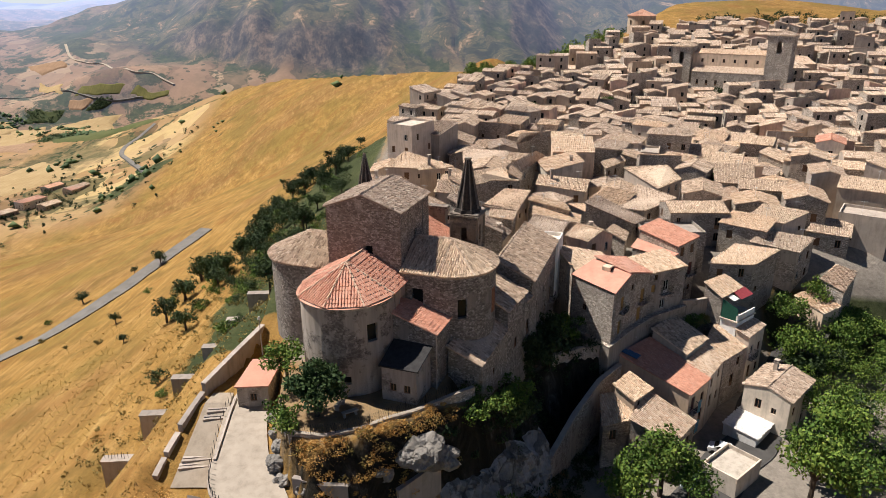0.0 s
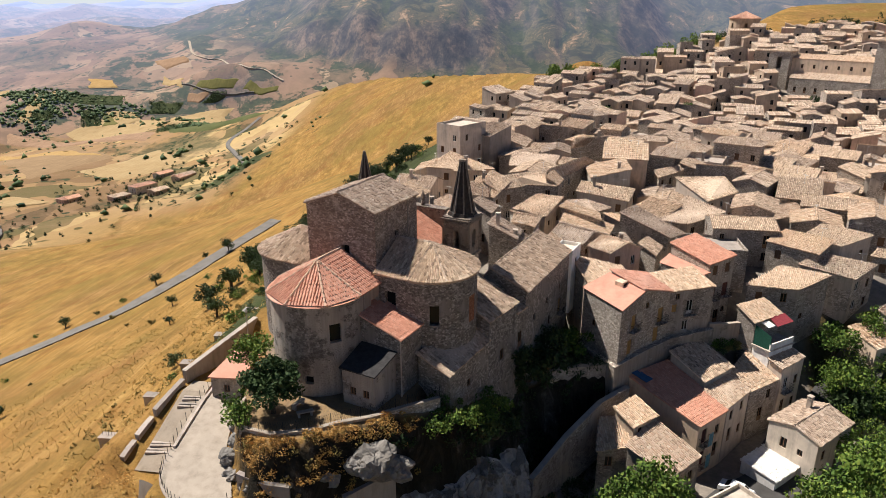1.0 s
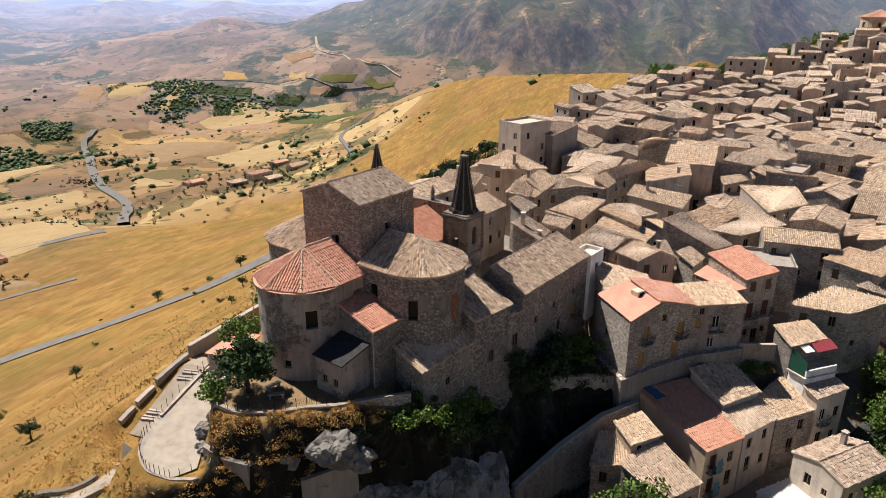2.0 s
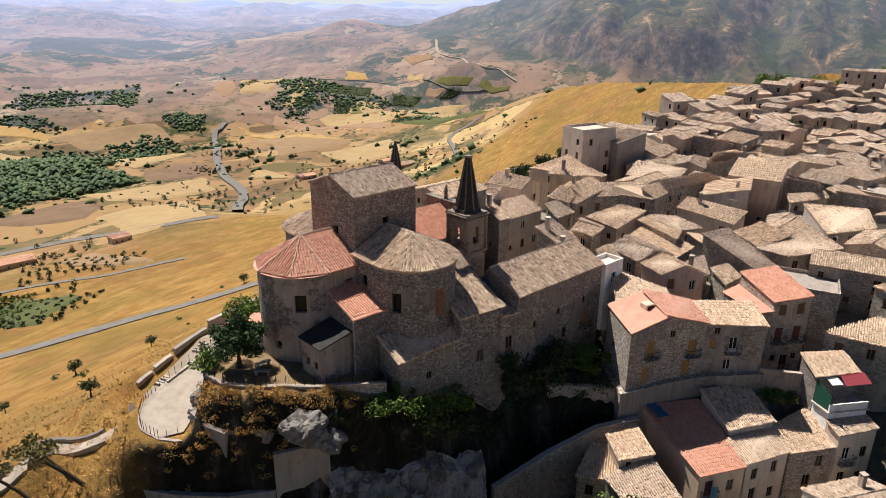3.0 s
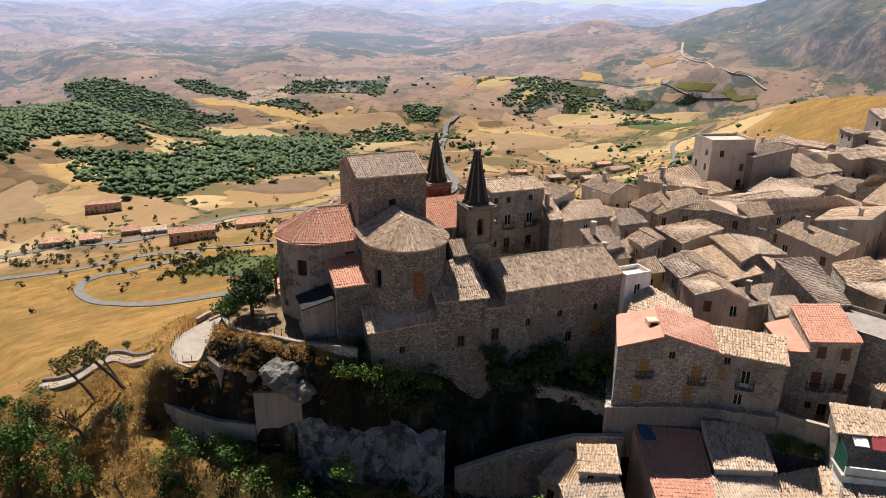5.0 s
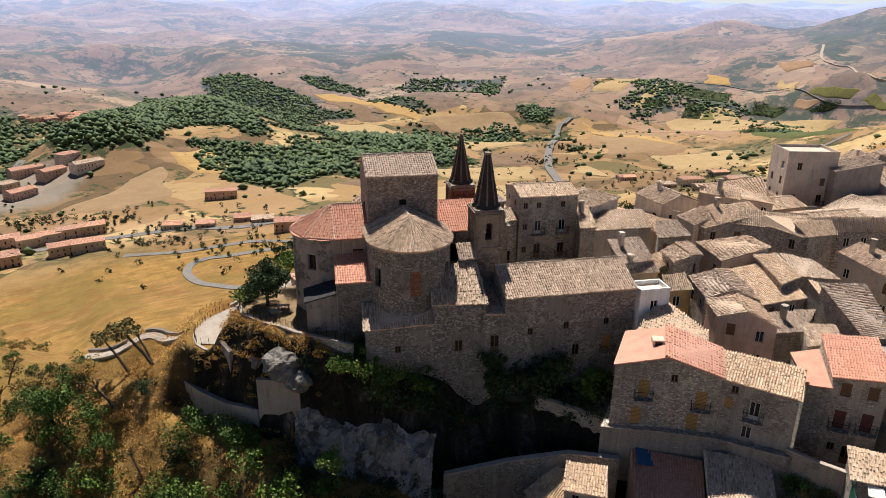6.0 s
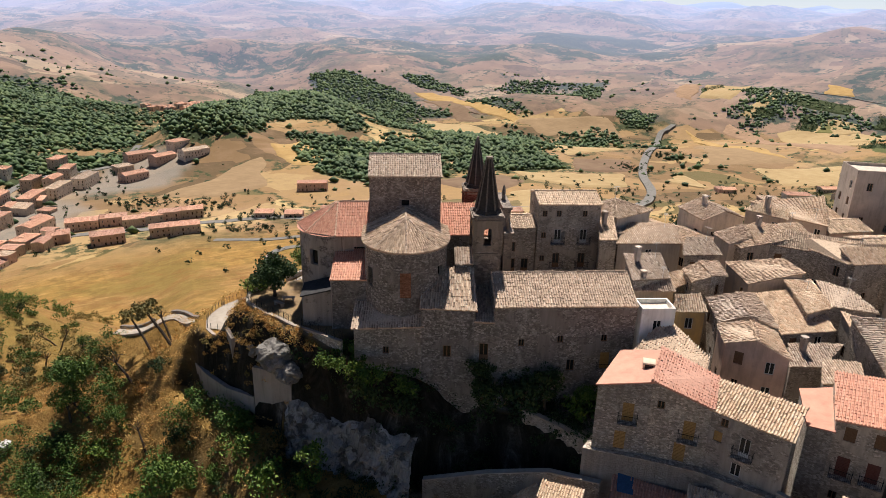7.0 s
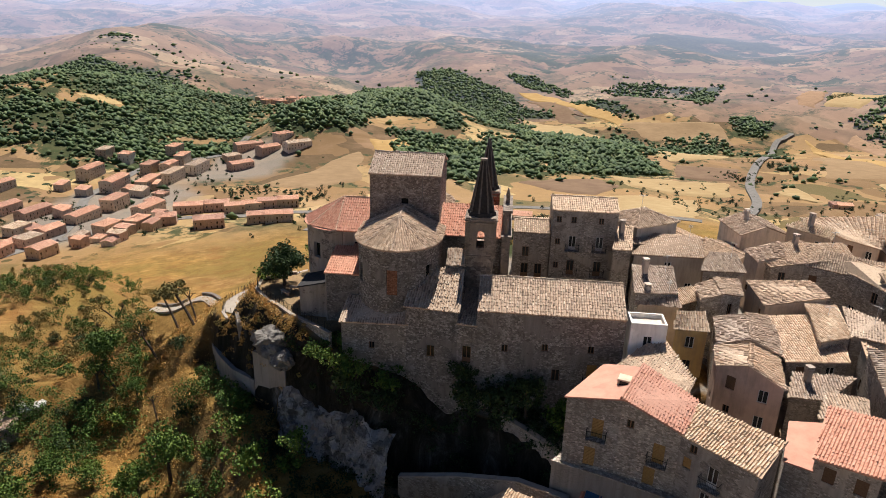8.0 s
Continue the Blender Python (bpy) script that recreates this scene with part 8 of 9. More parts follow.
field([(-427, 636), (-384, 710), (-476, 794), (-518, 674)], M_STUBBLE, "pale stubble field among the hills")
field([(-892, 621), (-840, 747), (-922, 778), (-1006, 627)], M_TAN, "tan fallow field among the hills")
field([(-1114, 576), (-1006, 627), (-1020, 659), (-1112, 567)], M_PLOUGH, "brown ploughed field among the hills")
field([(-403, 828), (-334, 817), (-587, 1141), (-542, 873)], M_VINE, "dull green plot among the fields")
field([(-547, 861), (-635, 1071), (-765, 1070), (-769, 984)], M_STUBBLE, "pale stubble field among the hills")
field([(-291, 224), (-271, 240), (-339, 256), (-358, 233)], M_TAN, "bare earth between the orchard trees")
field([(-221, 140), (-241, 179), (-294, 176), (-274, 138)], M_VINE, "green vegetable plot beside the orchard")


# the patchwork at the foot of the mountain
PATCHWORK = (
    (M_STUBBLE, "pale stubble strip among the far fields", ((-897, 1125), (-882, 1133), (-821, 994), (-849, 982)), ((-880, 1135), (-860, 1158), (-841, 1126), (-854, 1097)), ((-765, 1104), (-723, 1132), (-689, 1091), (-694, 1036)),
     ((-660, 1127), (-566, 1194), (-545, 1080), (-601, 1022)), ((-695, 1076), (-672, 1131), (-609, 1031), (-642, 1002)), ((-760, 1304), (-698, 1263), (-676, 1215), (-724, 1236)), ((-1082, 1128), (-1025, 1198), (-904, 1030), (-945, 995))),
    (M_GOLD, "golden stubble field beyond the farms", ((-853, 876), (-603, 812), (-515, 749), (-785, 842)), ((-904, 1266), (-846, 1277), (-820, 1235), (-864, 1197)), ((-1318, 548), (-1309, 586), (-994, 641), (-976, 621))),
    (M_PINK, "pinkish fallow field among the far plots", ((-664, 1204), (-615, 1210), (-627, 1180), (-654, 1176)), ((-839, 962), (-543, 900), (-506, 830), (-820, 924)), ((-812, 1359), (-755, 1379), (-733, 1350), (-761, 1318)), ((-1128, 1099), (-1084, 1127), (-943, 972), (-997, 964))),
    (M_MEAD, "green meadow under the mountain", ((-654, 1240), (-570, 1242), (-577, 1226), (-660, 1210)), ((-559, 1247), (-492, 1255), (-493, 1241), (-570, 1226)), ((-757, 1086), (-713, 1090), (-705, 1044), (-724, 1030))),
    (M_PLOUGH, "brown ploughed strip beside the wood", ((-1264, 550), (-1176, 593), (-1010, 576), (-1050, 543))),
    (M_BELT, "dark green planted plot among the far fields", ((-786, 1074), (-766, 1096), (-729, 1034), (-751, 1014)), ((-721, 1175), (-657, 1177), (-659, 1142), (-702, 1134)), ((-615, 1210), (-589, 1217), (-600, 1191), (-622, 1183)),
     ((-604, 1017), (-520, 990), (-500, 900), (-530, 870)), ((-877, 1130), (-777, 1200), (-757, 1147), (-846, 1088)), ((-1016, 1054), (-1061, 1149), (-1033, 1125), (-971, 1017)), ((-848, 1030), (-822, 1055), (-806, 1023), (-831, 1002))),
)
for _mat, _label, *_plots in PATCHWORK:
    for _k, _plot in enumerate(_plots):
        field(_plot, _mat, _label, 1.4 + 0.15 * _k)


def plot_trees():
    """Orchard and hedge trees on the dark green plots."""
    rng = np.random.default_rng(77)
    X = []
    for plot in PATCHWORK[-1][2:]:
        a, b, c, d = [np.array(p, float) for p in plot]
        u, v = rng.random((130, 1)), rng.random((130, 1))
        X.append((1 - u) * (1 - v) * a + u * (1 - v) * b + u * v * c + (1 - u) * v * d)
    X = np.concatenate(X)
    leafy_crowns("plot_trees", X[:, 0], X[:, 1], 1.6, 4.0, M_WOODS, "dark green trees on the planted plots", 79, 16)


plot_trees()


# ---- the new village in the valley ----
def build_village():
    rng = np.random.default_rng(31)
    k = 0

    def place(x, y, w, rot, storeys, d=None):
        nonlocal k
        g = gz(x, y)
        z1 = g + 3.2 * storeys + 0.8
        w = max(10, min(1.1 * w, 34))
        d = d or rng.uniform(10, 12.5)
        house(x, y, rot + rng.normal(0, 3), w, d, g - 5, z1, str(rng.choice(["hip", "gable"])), 0.26,
              M_PLAST[rng.choice([1, 2, 3])], M_VILLAGE if rng.random() < 0.75 else M_TILE_WARM, 0,
              auto_rows(rng, w, d, g, z1, (0, 1, 3), 0.8), "modern rendered house under a pink-red tiled roof", "village houses", 500 + k)
        k += 1
    # terraces of the main street
    for x, y, w in ((-618, -122, 26), (-669, -99, 12), (-680, -121, 16), (-573, -92, 28), (-630, -71, 17), (-628, -53, 18), (-669, -45, 19), (-707, -57, 17), (-568, -63, 26), (-598, -46, 26), (-633, -27, 26), (-501, -78, 20)):
        place(x, y, w, 160, 3)
    for x, y, w in ((-467, -94, 24), (-478, -49, 24), (-432, -49, 15), (-425, -68, 15), (-428, -106, 16), (-444, -132, 14), (-407, -113, 13), (-386, -125, 13), (-491, -135, 24), (-582, -186, 17), (-513, -161, 18), (-408, -156, 14), (-376, -96, 14)):
        place(x, y, w, 150, 2)
    for x, y, w in ((-470, -18, 20), (-472, 3, 17), (-459, 17, 14), (-462, 30, 13), (-465, 43, 16), (-464, 58, 15), (-436, -30, 13), (-412, 2, 19), (-417, 35, 13), (-410, 51, 18)):
        place(x, y, w, 92, 2)
    # school and workshops at the end of the street
    for x, y, w in ((-715, 20, 28), (-682, 42, 22), (-676, 4, 15), (-640, 14, 22), (-675, 73, 26), (-707, 59, 18)):
        place(x, y, w, 120, 2, 14)
    # farms
    for x, y, w in ((-432, 108, 12), (-420, 128, 12), (-518, 163, 24), (-429, 157, 12), (-412, 167, 15), (-365, 176, 26), (-377, 222, 18), (-356, 279, 11), (-393, 656, 17), (-360, 635, 16), (-382, 600, 22), (-360, 590, 16), (-392, 575, 16), (-360, 640, 20), (-443, 566, 10), (-439, 570, 13)):
        place(x, y, w, 70, 2 if w > 20 else 1)
    # small houses between the streets
    for i in range(26):
        f = rng.random()
        x, y = -390 - 190 * f + rng.normal(0, 12), -118 + 92 * rng.random() - 30 * f
        if poly_dist(np.array([x]), np.array([y]), [(-470, -98), (-530, -105), (-530, -100), (-470, -93)])[0] < 7:
            continue
        w = rng.uniform(8, 15)
        g = gz(x, y)
        house(x, y, rng.choice([150, 160, 62, 70]), w, rng.uniform(7.5, 10), g - 5, g + rng.choice([3.2, 6.2, 6.4]), str(rng.choice(["hip", "gable", "shed"])), 0.22, M_PLAST[rng.choice([1, 2, 3])], M_VILLAGE if rng.random() < 0.6 else M_TILE_WARM, 0,
              {0: [(2.0, g + 0.8, "brown"), (5.0, g + 0.8, "brown")], 1: [(3.5, g + 0.8, "brown")]}, "small rendered village house under a red roof", "village houses", 700 + i)
    for i in range(26):
        x, y = -1180 + 95 * rng.random(), 20 + 90 * rng.random()
        place(x, y, rng.uniform(9, 13), rng.uniform(0, 180), 2)


build_village()
road("road", [(-366, -138), (-414, -103), (-483, -102), (-548, -110), (-602, -95), (-664, -72), (-694, -22), (-714, -2), (-763, 19)], 8, "pale village street between modern houses")
road("road", [(-413, -97), (-450, -42), (-443, 9), (-439, 60), (-425, 110), (-411, 130)], 7, "pale village road below the hill")


# ---- the rock, the ramp and the terrace ----
def strip_wall(name, pts, thick, label, material, cap=None, category="wall", kind=""):
    """A wall along a line of (x, y, foot, top), as one mesh, with a coping as a part."""
    ob = thing(name, pose(pts[0][0], pts[0][1], pts[0][2]), label, category, kind=kind)
    o = Vector(pts[0][:3])
    P = [Vector(p[:2]) for p in pts]

    def ring(grow, lo, hi):
        bm = bmesh.new()
        rows = []
        for i, p in enumerate(pts):
            t = (P[min(i + 1, len(P) - 1)] - P[max(i - 1, 0)]).normalized()
            n = Vector((-t.y, t.x)) * (thick / 2 + grow)
            a, b = P[i] + n, P[i] - n
            rows.append([bm.verts.new(Vector((q.x, q.y, z)) - o) for q, z in ((a, lo(p)), (b, lo(p)), (b, hi(p)), (a, hi(p)))])
        for r, s in zip(rows, rows[1:]):
            for k in range(4):
                bm.faces.new((r[k], r[(k + 1) % 4], s[(k + 1) % 4], s[k]))
        bm.faces.new(rows[0][::-1])
        bm.faces.new(rows[-1])
        bmesh.ops.recalc_face_normals(bm, faces=bm.faces)
        return bm
    part("wall", ring(0, lambda p: p[2], lambda p: p[3]), material, ob)
    if cap:
        part("coping", ring(0.06, lambda p: p[3] + 0.003, lambda p: p[3] + 0.12), cap, ob)
    return ob


def build_ramp():
    # pale concrete deck of the ramp with its rounded outlook
    def deck(y):
        return -3.2 - 0.11 * max(0.0, min(14.0, 59 - y))
    left = smooth_line([(-22.9, 63.5), (-23.2, 59.5), (-22.6, 53.5), (-21.9, 49.6), (-20.9, 47.4), (-18.4, 45.4), (-15.4, 45.0)], 5)
    right = smooth_line([(-18.6, 63.5), (-18.6, 59.0), (-17.6, 54.5), (-16.6, 51.6), (-15.6, 50.0), (-14.6, 48.4), (-13.8, 46.8)], 5)
    V, F = [], []
    for a, b in zip(left, right):
        for f in (0, 0.33, 0.66, 1):
            p = a * (1 - f) + b * f
            V.append((p[0], p[1], deck(p[1]) + 0.12))
    n = len(left)
    F = [[i * 4 + j, i * 4 + j + 1, i * 4 + j + 5, i * 4 + j + 4] for i in range(n - 1) for j in range(3)]
    base = len(V)
    V += [(p[0], p[1], deck(p[1]) - 3.0) for p in left] + [(p[0], p[1], deck(p[1]) - 3.0) for p in right]
    F += [[base + i, i * 4, (i + 1) * 4, base + i + 1] for i in range(n - 1)] + [[base + n + i + 1, (i + 1) * 4 + 3, i * 4 + 3, base + n + i] for i in range(n - 1)]
    tagged(new("ramp", mesh_np("ramp", V, F, M_PAVE)), "pale concrete ramp curving up to the church terrace", "ramp", kind="structure")
    # retaining wall round the outlook
    line = [(x, y, deck(y) - 5.5, deck(y) + 0.1) for x, y in left[12:]] + [(-13.4, 45.6, -9.5, deck(45.6) + 0.1), (-12.4, 46.6, -9.5, deck(46.6) + 0.1)]
    strip_wall("retaining_wall", line, 0.4, "grey concrete retaining wall round the ramp's outlook", M_CONCRETE, kind="structure")
    # railing on the ramp's outer edge
    ob = thing("railing", pose(-22, 50, deck(50)), "thin dark iron railing along the ramp's edge", "railing")
    pts = [Vector((x, y, deck(y) + 0.12)) - Vector((-22, 50, deck(50))) for x, y in list(left[3:]) + [(-14.6, 45.4), (-13.9, 46.2)]]
    for p in pts:
        bm = bmesh.new()
        bar(bm, p, p + Vector((0, 0, 1.0)), 0.03, 5)
        part("post", bm, M_IRON, ob)
    for h in (0.5, 1.0):
        bm = bmesh.new()
        for a, b in zip(pts, pts[1:]):
            bar(bm, a + Vector((0, 0, h)), b + Vector((0, 0, h)), 0.022, 4)
        bmesh.ops.remove_doubles(bm, verts=bm.verts, dist=0.05)
        part("rail", bm, M_IRON, ob)
    # stepped path beside the ramp, with a low kerb between the two
    V = []
    for k in range(22):
        y = 62.5 - 0.5 * k
        zz = -3.0 - 0.5 * max(0, min(9, 60.5 - y)) + 0.1
        xl, xr = -25.5 - 0.14 * (62.5 - y), -23.25 + 0.09 * (62.5 - y) - 0.05 * max(0, 56 - y)
        V += [(xl, y, zz - 0.4), (xl, y, zz), (0.5 * (xl + xr), y, zz + 0.03), (xr, y, zz), (xr, y, zz - 0.4)]
    F = [[i * 5 + j + 1, i * 5 + j, (i + 1) * 5 + j, (i + 1) * 5 + j + 1] for i in range(21) for j in range(4)]
    tagged(new("stepped_path", mesh_np("stepped_path", V, F, M_PATH)), "brown-grey worn stepped path beside the ramp", "path", kind="structure")
    kerb = [(-22.75 + 0.08 * k, 61.5 - 1.2 * k, -6.5, -3.15 - 0.11 * max(0, 59 - 61.5 + 1.2 * k) + 0.3) for k in range(9)]
    strip_wall("kerb_wall", kerb, 0.25, "low weathered kerb wall between ramp and path", M_CONCRETE)
    # steps across it
    for k in range(4):
        y = (59.6, 58.8, 54.6, 53.9)[k]
        x0 = -26.6 + 0.24 * (y - 54)
        z = -3.0 - 0.5 * max(0, min(9, 60.5 - y))
        for s in range(2):
            bm = bmesh.new()
            box(bm, 0, 3.4, 0, 0.35, -0.4, 0.22 - 0.1 * s)
            ob = tagged(new("step", mesh_bm("step", bm, [M_CONCRETE])), "worn concrete step across the path", "step", "steps on the path")
            ob.matrix_basis = pose(x0, y - 0.36 * s, z + 0.08, 0, 0, 8)
    # parapet on the outer side, stepping down in lengths
    for (x0, y0, za), (x1, y1, zb) in (((-22.4, 73.0, 0.2), (-26.4, 62.2, -1.6)), ((-26.4, 61.8, -2.4), (-27.6, 57.6, -3.8)), ((-27.7, 57.2, -4.4), (-28.2, 54.9, -5.2)), ((-28.3, 54.6, -5.6), (-28.6, 52.6, -6.3))):
        strip_wall("parapet", [(x0, y0, za - 4.5, za), ((x0 + x1) / 2, (y0 + y1) / 2, (za + zb) / 2 - 4.5, (za + zb) / 2 + 0.05), (x1, y1, zb - 4.5, zb)], 0.5, "weathered stone parapet wall beside the path", M_CONCRETE, M_CONCRETE, "wall")
    # buttress walls down the slope
    for x, y, z in ((-41.5, 65.9, -14.4), (-40.0, 73.8, -13.2), (-38.2, 80.6, -11.8), (-35.5, 86.1, -9.9), (-33.7, 92.5, -8.6), (-32.5, 100.4, -7.7)):
        bm = bmesh.new()
        box(bm, 0, 5.4, -0.6, 0.6, -8.5, 0)
        bmesh.ops.bevel(bm, geom=[e for e in bm.edges if e.verts[0].co.z > -1 and e.verts[1].co.z > -1], offset=0.06, segments=1, affect="EDGES")
        ob = thing("buttress", pose(x, y, z, 0, 0, 4), "grey-brown concrete buttress wall on the slope", "wall", "buttresses on the slope")
        part("body", bm, M_CONCRETE, ob)
        bm = bmesh.new()
        box(bm, -0.08, 5.48, -0.68, 0.68, 0.003, 0.14)
        part("coping", bm, M_CONCRETE, ob)
    # bent reinforcing rods on the lowest one
    for k in range(8):
        bm = bmesh.new()
        a = Vector((-41.2 + 0.4 * k, 65.9 + 0.1 * (k % 2), -14.35))
        bar(bm, a, a + Vector((0.05 * (k % 3 - 1), 0.05, 0.9)), 0.025, 4)
        tagged(new("rod", mesh_bm("rod", bm, [M_IRON])), "rusty rod standing out of the concrete", "rod", "rods on the buttress")


def build_terrace():
    shed = thing("shed", pose(-20.4, 62.4, 0), "small stone shed with a flat terracotta roof by the ramp", "shed")
    block(shed, [(-1.6, -2.4, -0.6), (1.7, -2.3, -0.5), (2.1, 2.2, -0.1), (-1.0, 2.4, -0.2)], -4.2, M_STONE2, M_REDPLAIN, {0: [(1.7, -2.4, "small")]}, seed=60)
    # low wall with a pale coping on the terrace's rim, and the wire fence on it
    rim = [(-16.0, 55.4), (-15.6, 53.0), (-14.2, 50.6), (-11.0, 50.0), (-7.8, 51.2), (-5.2, 52.8), (-2.7, 54.2), (0.4, 56.4), (3.2, 58.5)]
    strip_wall("terrace_wall", [(x, y, -3.4, 0.3 + 0.08 * math.sin(3 * i)) for i, (x, y) in enumerate(rim)], 0.35, "low rubble wall with a pale coping round the terrace", M_STONE, M_PAVE)
    ob = thing("fence", pose(-7.8, 51.2, 0.4), "thin grey wire fence on the terrace wall", "fence")
    line = [p for p in smooth_line(rim, 3)]
    for p in line:
        bm = bmesh.new()
        bar(bm, (p[0] + 7.8, p[1] - 51.2 + 0.1, 0), (p[0] + 7.8, p[1] - 51.2 + 0.1, 1.1), 0.03, 4)
        part("post", bm, M_IRON, ob)
    bm = bmesh.new()
    for a, b in zip(line, line[1:]):
        n = 5
        for k in range(n):
            q = a + (b - a) * k / n
            r = a + (b - a) * (k + 1) / n
            for u, v in ((0, 1), (1, 0)):
                bar(bm, (q[0] + 7.8, q[1] - 51.1, 0.1 + u), (r[0] + 7.8, r[1] - 51.1, 0.1 + v), 0.008, 3)
    part("wire", bm, M_IRON, ob)
    # street lamp at the head of the ramp
    ob = thing("street_lamp", pose(-21.4, 68.5, -1.5), "grey iron street lamp with a small lantern", "lamp")
    bm = bmesh.new()
    bar(bm, (0, 0, 0), (0, 0, 4.6), 0.08, 7, 0.05)
    part("post", bm, M_CONCRETE, ob)
    bm = bmesh.new()
    bar(bm, (0, 0, 4.6), (0, 0, 4.75), 0.1, 7, 0.22)
    bar(bm, (0, 0, 4.75), (0, 0, 5.05), 0.22, 7, 0.1)
    part("lantern", bm, M_FRAME, ob)
    # bench on the terrace
    for k, (x, y, r) in enumerate(((-9.0, 53.6, 30), (-10.2, 55.0, 70))):
        ob = thing("bench", pose(x, y, 0.15, 0, 0, r), "small pale stone bench in the pine's shade", "bench")
        bm = bmesh.new()
        box(bm, -0.8, 0.8, -0.25, 0.25, 0.4, 0.5)
        part("seat", bm, M_PAVE, ob)
        for sx in (-0.6, 0.6):
            bm = bmesh.new()
            box(bm, sx - 0.1, sx + 0.1, -0.2, 0.2, -0.1, 0.4)
            part("leg", bm, M_PAVE, ob)


def boulder(x, y, z, r, seed, label="grey limestone outcrop below the terrace", flat=0.8):
    rng = np.random.default_rng(seed)
    bm = bmesh.new()
    bmesh.ops.create_icosphere(bm, subdivisions=4, radius=1)
    off = Vector(rng.uniform(0, 50, 3))
    for v in bm.verts:
        n = noise.ridged_multi_fractal(v.co * 0.9 + off, 1.0, 2.1, 5, 1.0, 2.0) * 0.34 - 0.42 + 0.25 * noise.noise(v.co * 1.1 + off)
        v.co = v.co * (1 + n)
        v.co = Vector((v.co.x * r, v.co.y * r, v.co.z * r * flat))
    ob = tagged(new("rock", mesh_bm("rock", bm, [M_ROCK])), label, "rock", "rocks under the church")
    ob.matrix_basis = pose(x, y, z, rng.uniform(-20, 20), rng.uniform(-20, 20), rng.uniform(0, 360))
    return ob


def build_rocks():
    for i, (x, y, z, r) in enumerate(((-1.2, 51.8, -3.2, 1.7), (0.4, 52.8, -4.2, 1.5), (-15.8, 52.6, -2.6, 0.9), (-15.9, 51.0, -3.4, 1.0), (-15.0, 49.4, -4.4, 1.0), (-17.4, 57.0, -2.4, 0.7), (-16.6, 54.4, -2.4, 0.8), (-1.8, 51.6, -2.6, 2.0))):
        boulder(x, y, z, r, 40 + i)
    # pale limestone band at the foot of the church rock
    rng = np.random.default_rng(8)
    n, m = 70, 26
    V = []
    for i in range(n):
        f = i / (n - 1)
        x, y, top = -0.2 + 12.0 * f, 52.6 + 11.6 * f, -8.0 - 1.2 * f + 1.3 * noise.noise(Vector((4.0 * f, 1.0, 0.0)))
        low = -15.5 - 3.0 * f
        for j in range(m):
            g = j / (m - 1)
            p = Vector((0.32 * i, 0.5 * j, 3.0))
            d = 1.5 * (noise.ridged_multi_fractal(p * 0.28, 1.0, 2.1, 5, 1.0, 2.0) * 0.5 - 0.4) + 0.5 * noise.noise(p * 1.3)
            d += 1.6 * g - 2.2 * max(0.0, 0.12 - g) / 0.12 * 0.5
            V.append((x + 0.71 * d, y - 0.7 * d, top + (low - top) * g + 0.7 * noise.noise(p * 0.5)))
    F = [[i * m + j + 1, i * m + j, (i + 1) * m + j, (i + 1) * m + j + 1] for i in range(n - 1) for j in range(m - 1)]
    tagged(new("rock_face", mesh_np("rock_face", V, F, M_LIME)), "pale limestone face at the foot of the cliff", "rock", kind="structure")
    for k, (x, y, z, r) in enumerate(((-9.4, 48.8, -3.6, 1.1), (-5.6, 49.8, -3.8, 1.0), (-3.4, 50.8, -2.8, 1.0), (-12.6, 48.0, -3.8, 0.9))):
        boulder(x, y, z, r, 80 + k)
    # concrete facing under the terrace's corner
    strip_wall("retaining_wall", [(-13.6, 48.0, -9.5, -2.6), (-10.6, 47.2, -9.5, -2.8), (-8.6, 47.6, -10, -3.2)], 0.5, "dark concrete facing on the rock", M_CONCRETE, kind="structure")
    strip_wall("retaining_wall", [(-17.2, 43.0, -15, -9.9), (-12.5, 44.4, -15, -9.8), (-8.0, 46.4, -15, -9.6), (-4.3, 49.3, -16, -9.4)], 0.6, "long grey retaining wall along the foot of the rock", M_CONCRETE, kind="structure")
    strip_wall("retaining_wall", [(-4.4, 49.5, -17, -5.2), (-2.4, 51.3, -17, -4.9), (-0.5, 53.3, -17, -4.6)], 0.9, "tall grey concrete facing under the outcrop", M_CONCRETE, kind="structure")
    strip_wall("shelf_wall", [(13.9, 76.4, -12, -6.2), (15.8, 77.7, -12, -6.4), (17.6, 78.8, -12, -6.5), (21.5, 80.7, -12, -6.8)], 0.6, "low pale rubble wall along the shelf below the convent wing", M_STONE2, M_PAVE)
    # lane walls of the gorge
    strip_wall("lane_wall", [(12.6, 65.0, -20, -13.6), (16.6, 71.0, -19, -11.4), (20.6, 76.1, -18, -9.7), (24.3, 80.2, -18, -9.6)], 0.6, "stone wall with a pale coping along the gorge lane", M_STONE2, M_PAVE)
    strip_wall("house_plinth", [(17.6, 86.4, -13, -6.4), (22.4, 79.3, -13, -6.4), (26.0, 83.7, -13, -6.2), (30.0, 87.6, -13, -6.0), (36.4, 91.0, -13, -5.6)], 0.7, "tall rubble retaining wall under the red-roofed house", M_PLINTH, M_STONE)
    strip_wall("lane_wall", [(35.9, 91.1, -13, -5.0), (38.4, 92.3, -13, -5.4), (40.7, 93.7, -13, -5.7)], 0.4, "rubble bank wall with a pale coping beside the lane", M_PLINTH, M_PAVE)
    bm = bmesh.new()
    box(bm, -0.8, 0.8, -1.2, 1.2, 0, 0.05)
    for v in bm.verts:
        v.co.z += 0.12 * math.sin(3 * v.co.x + 2 * v.co.y)
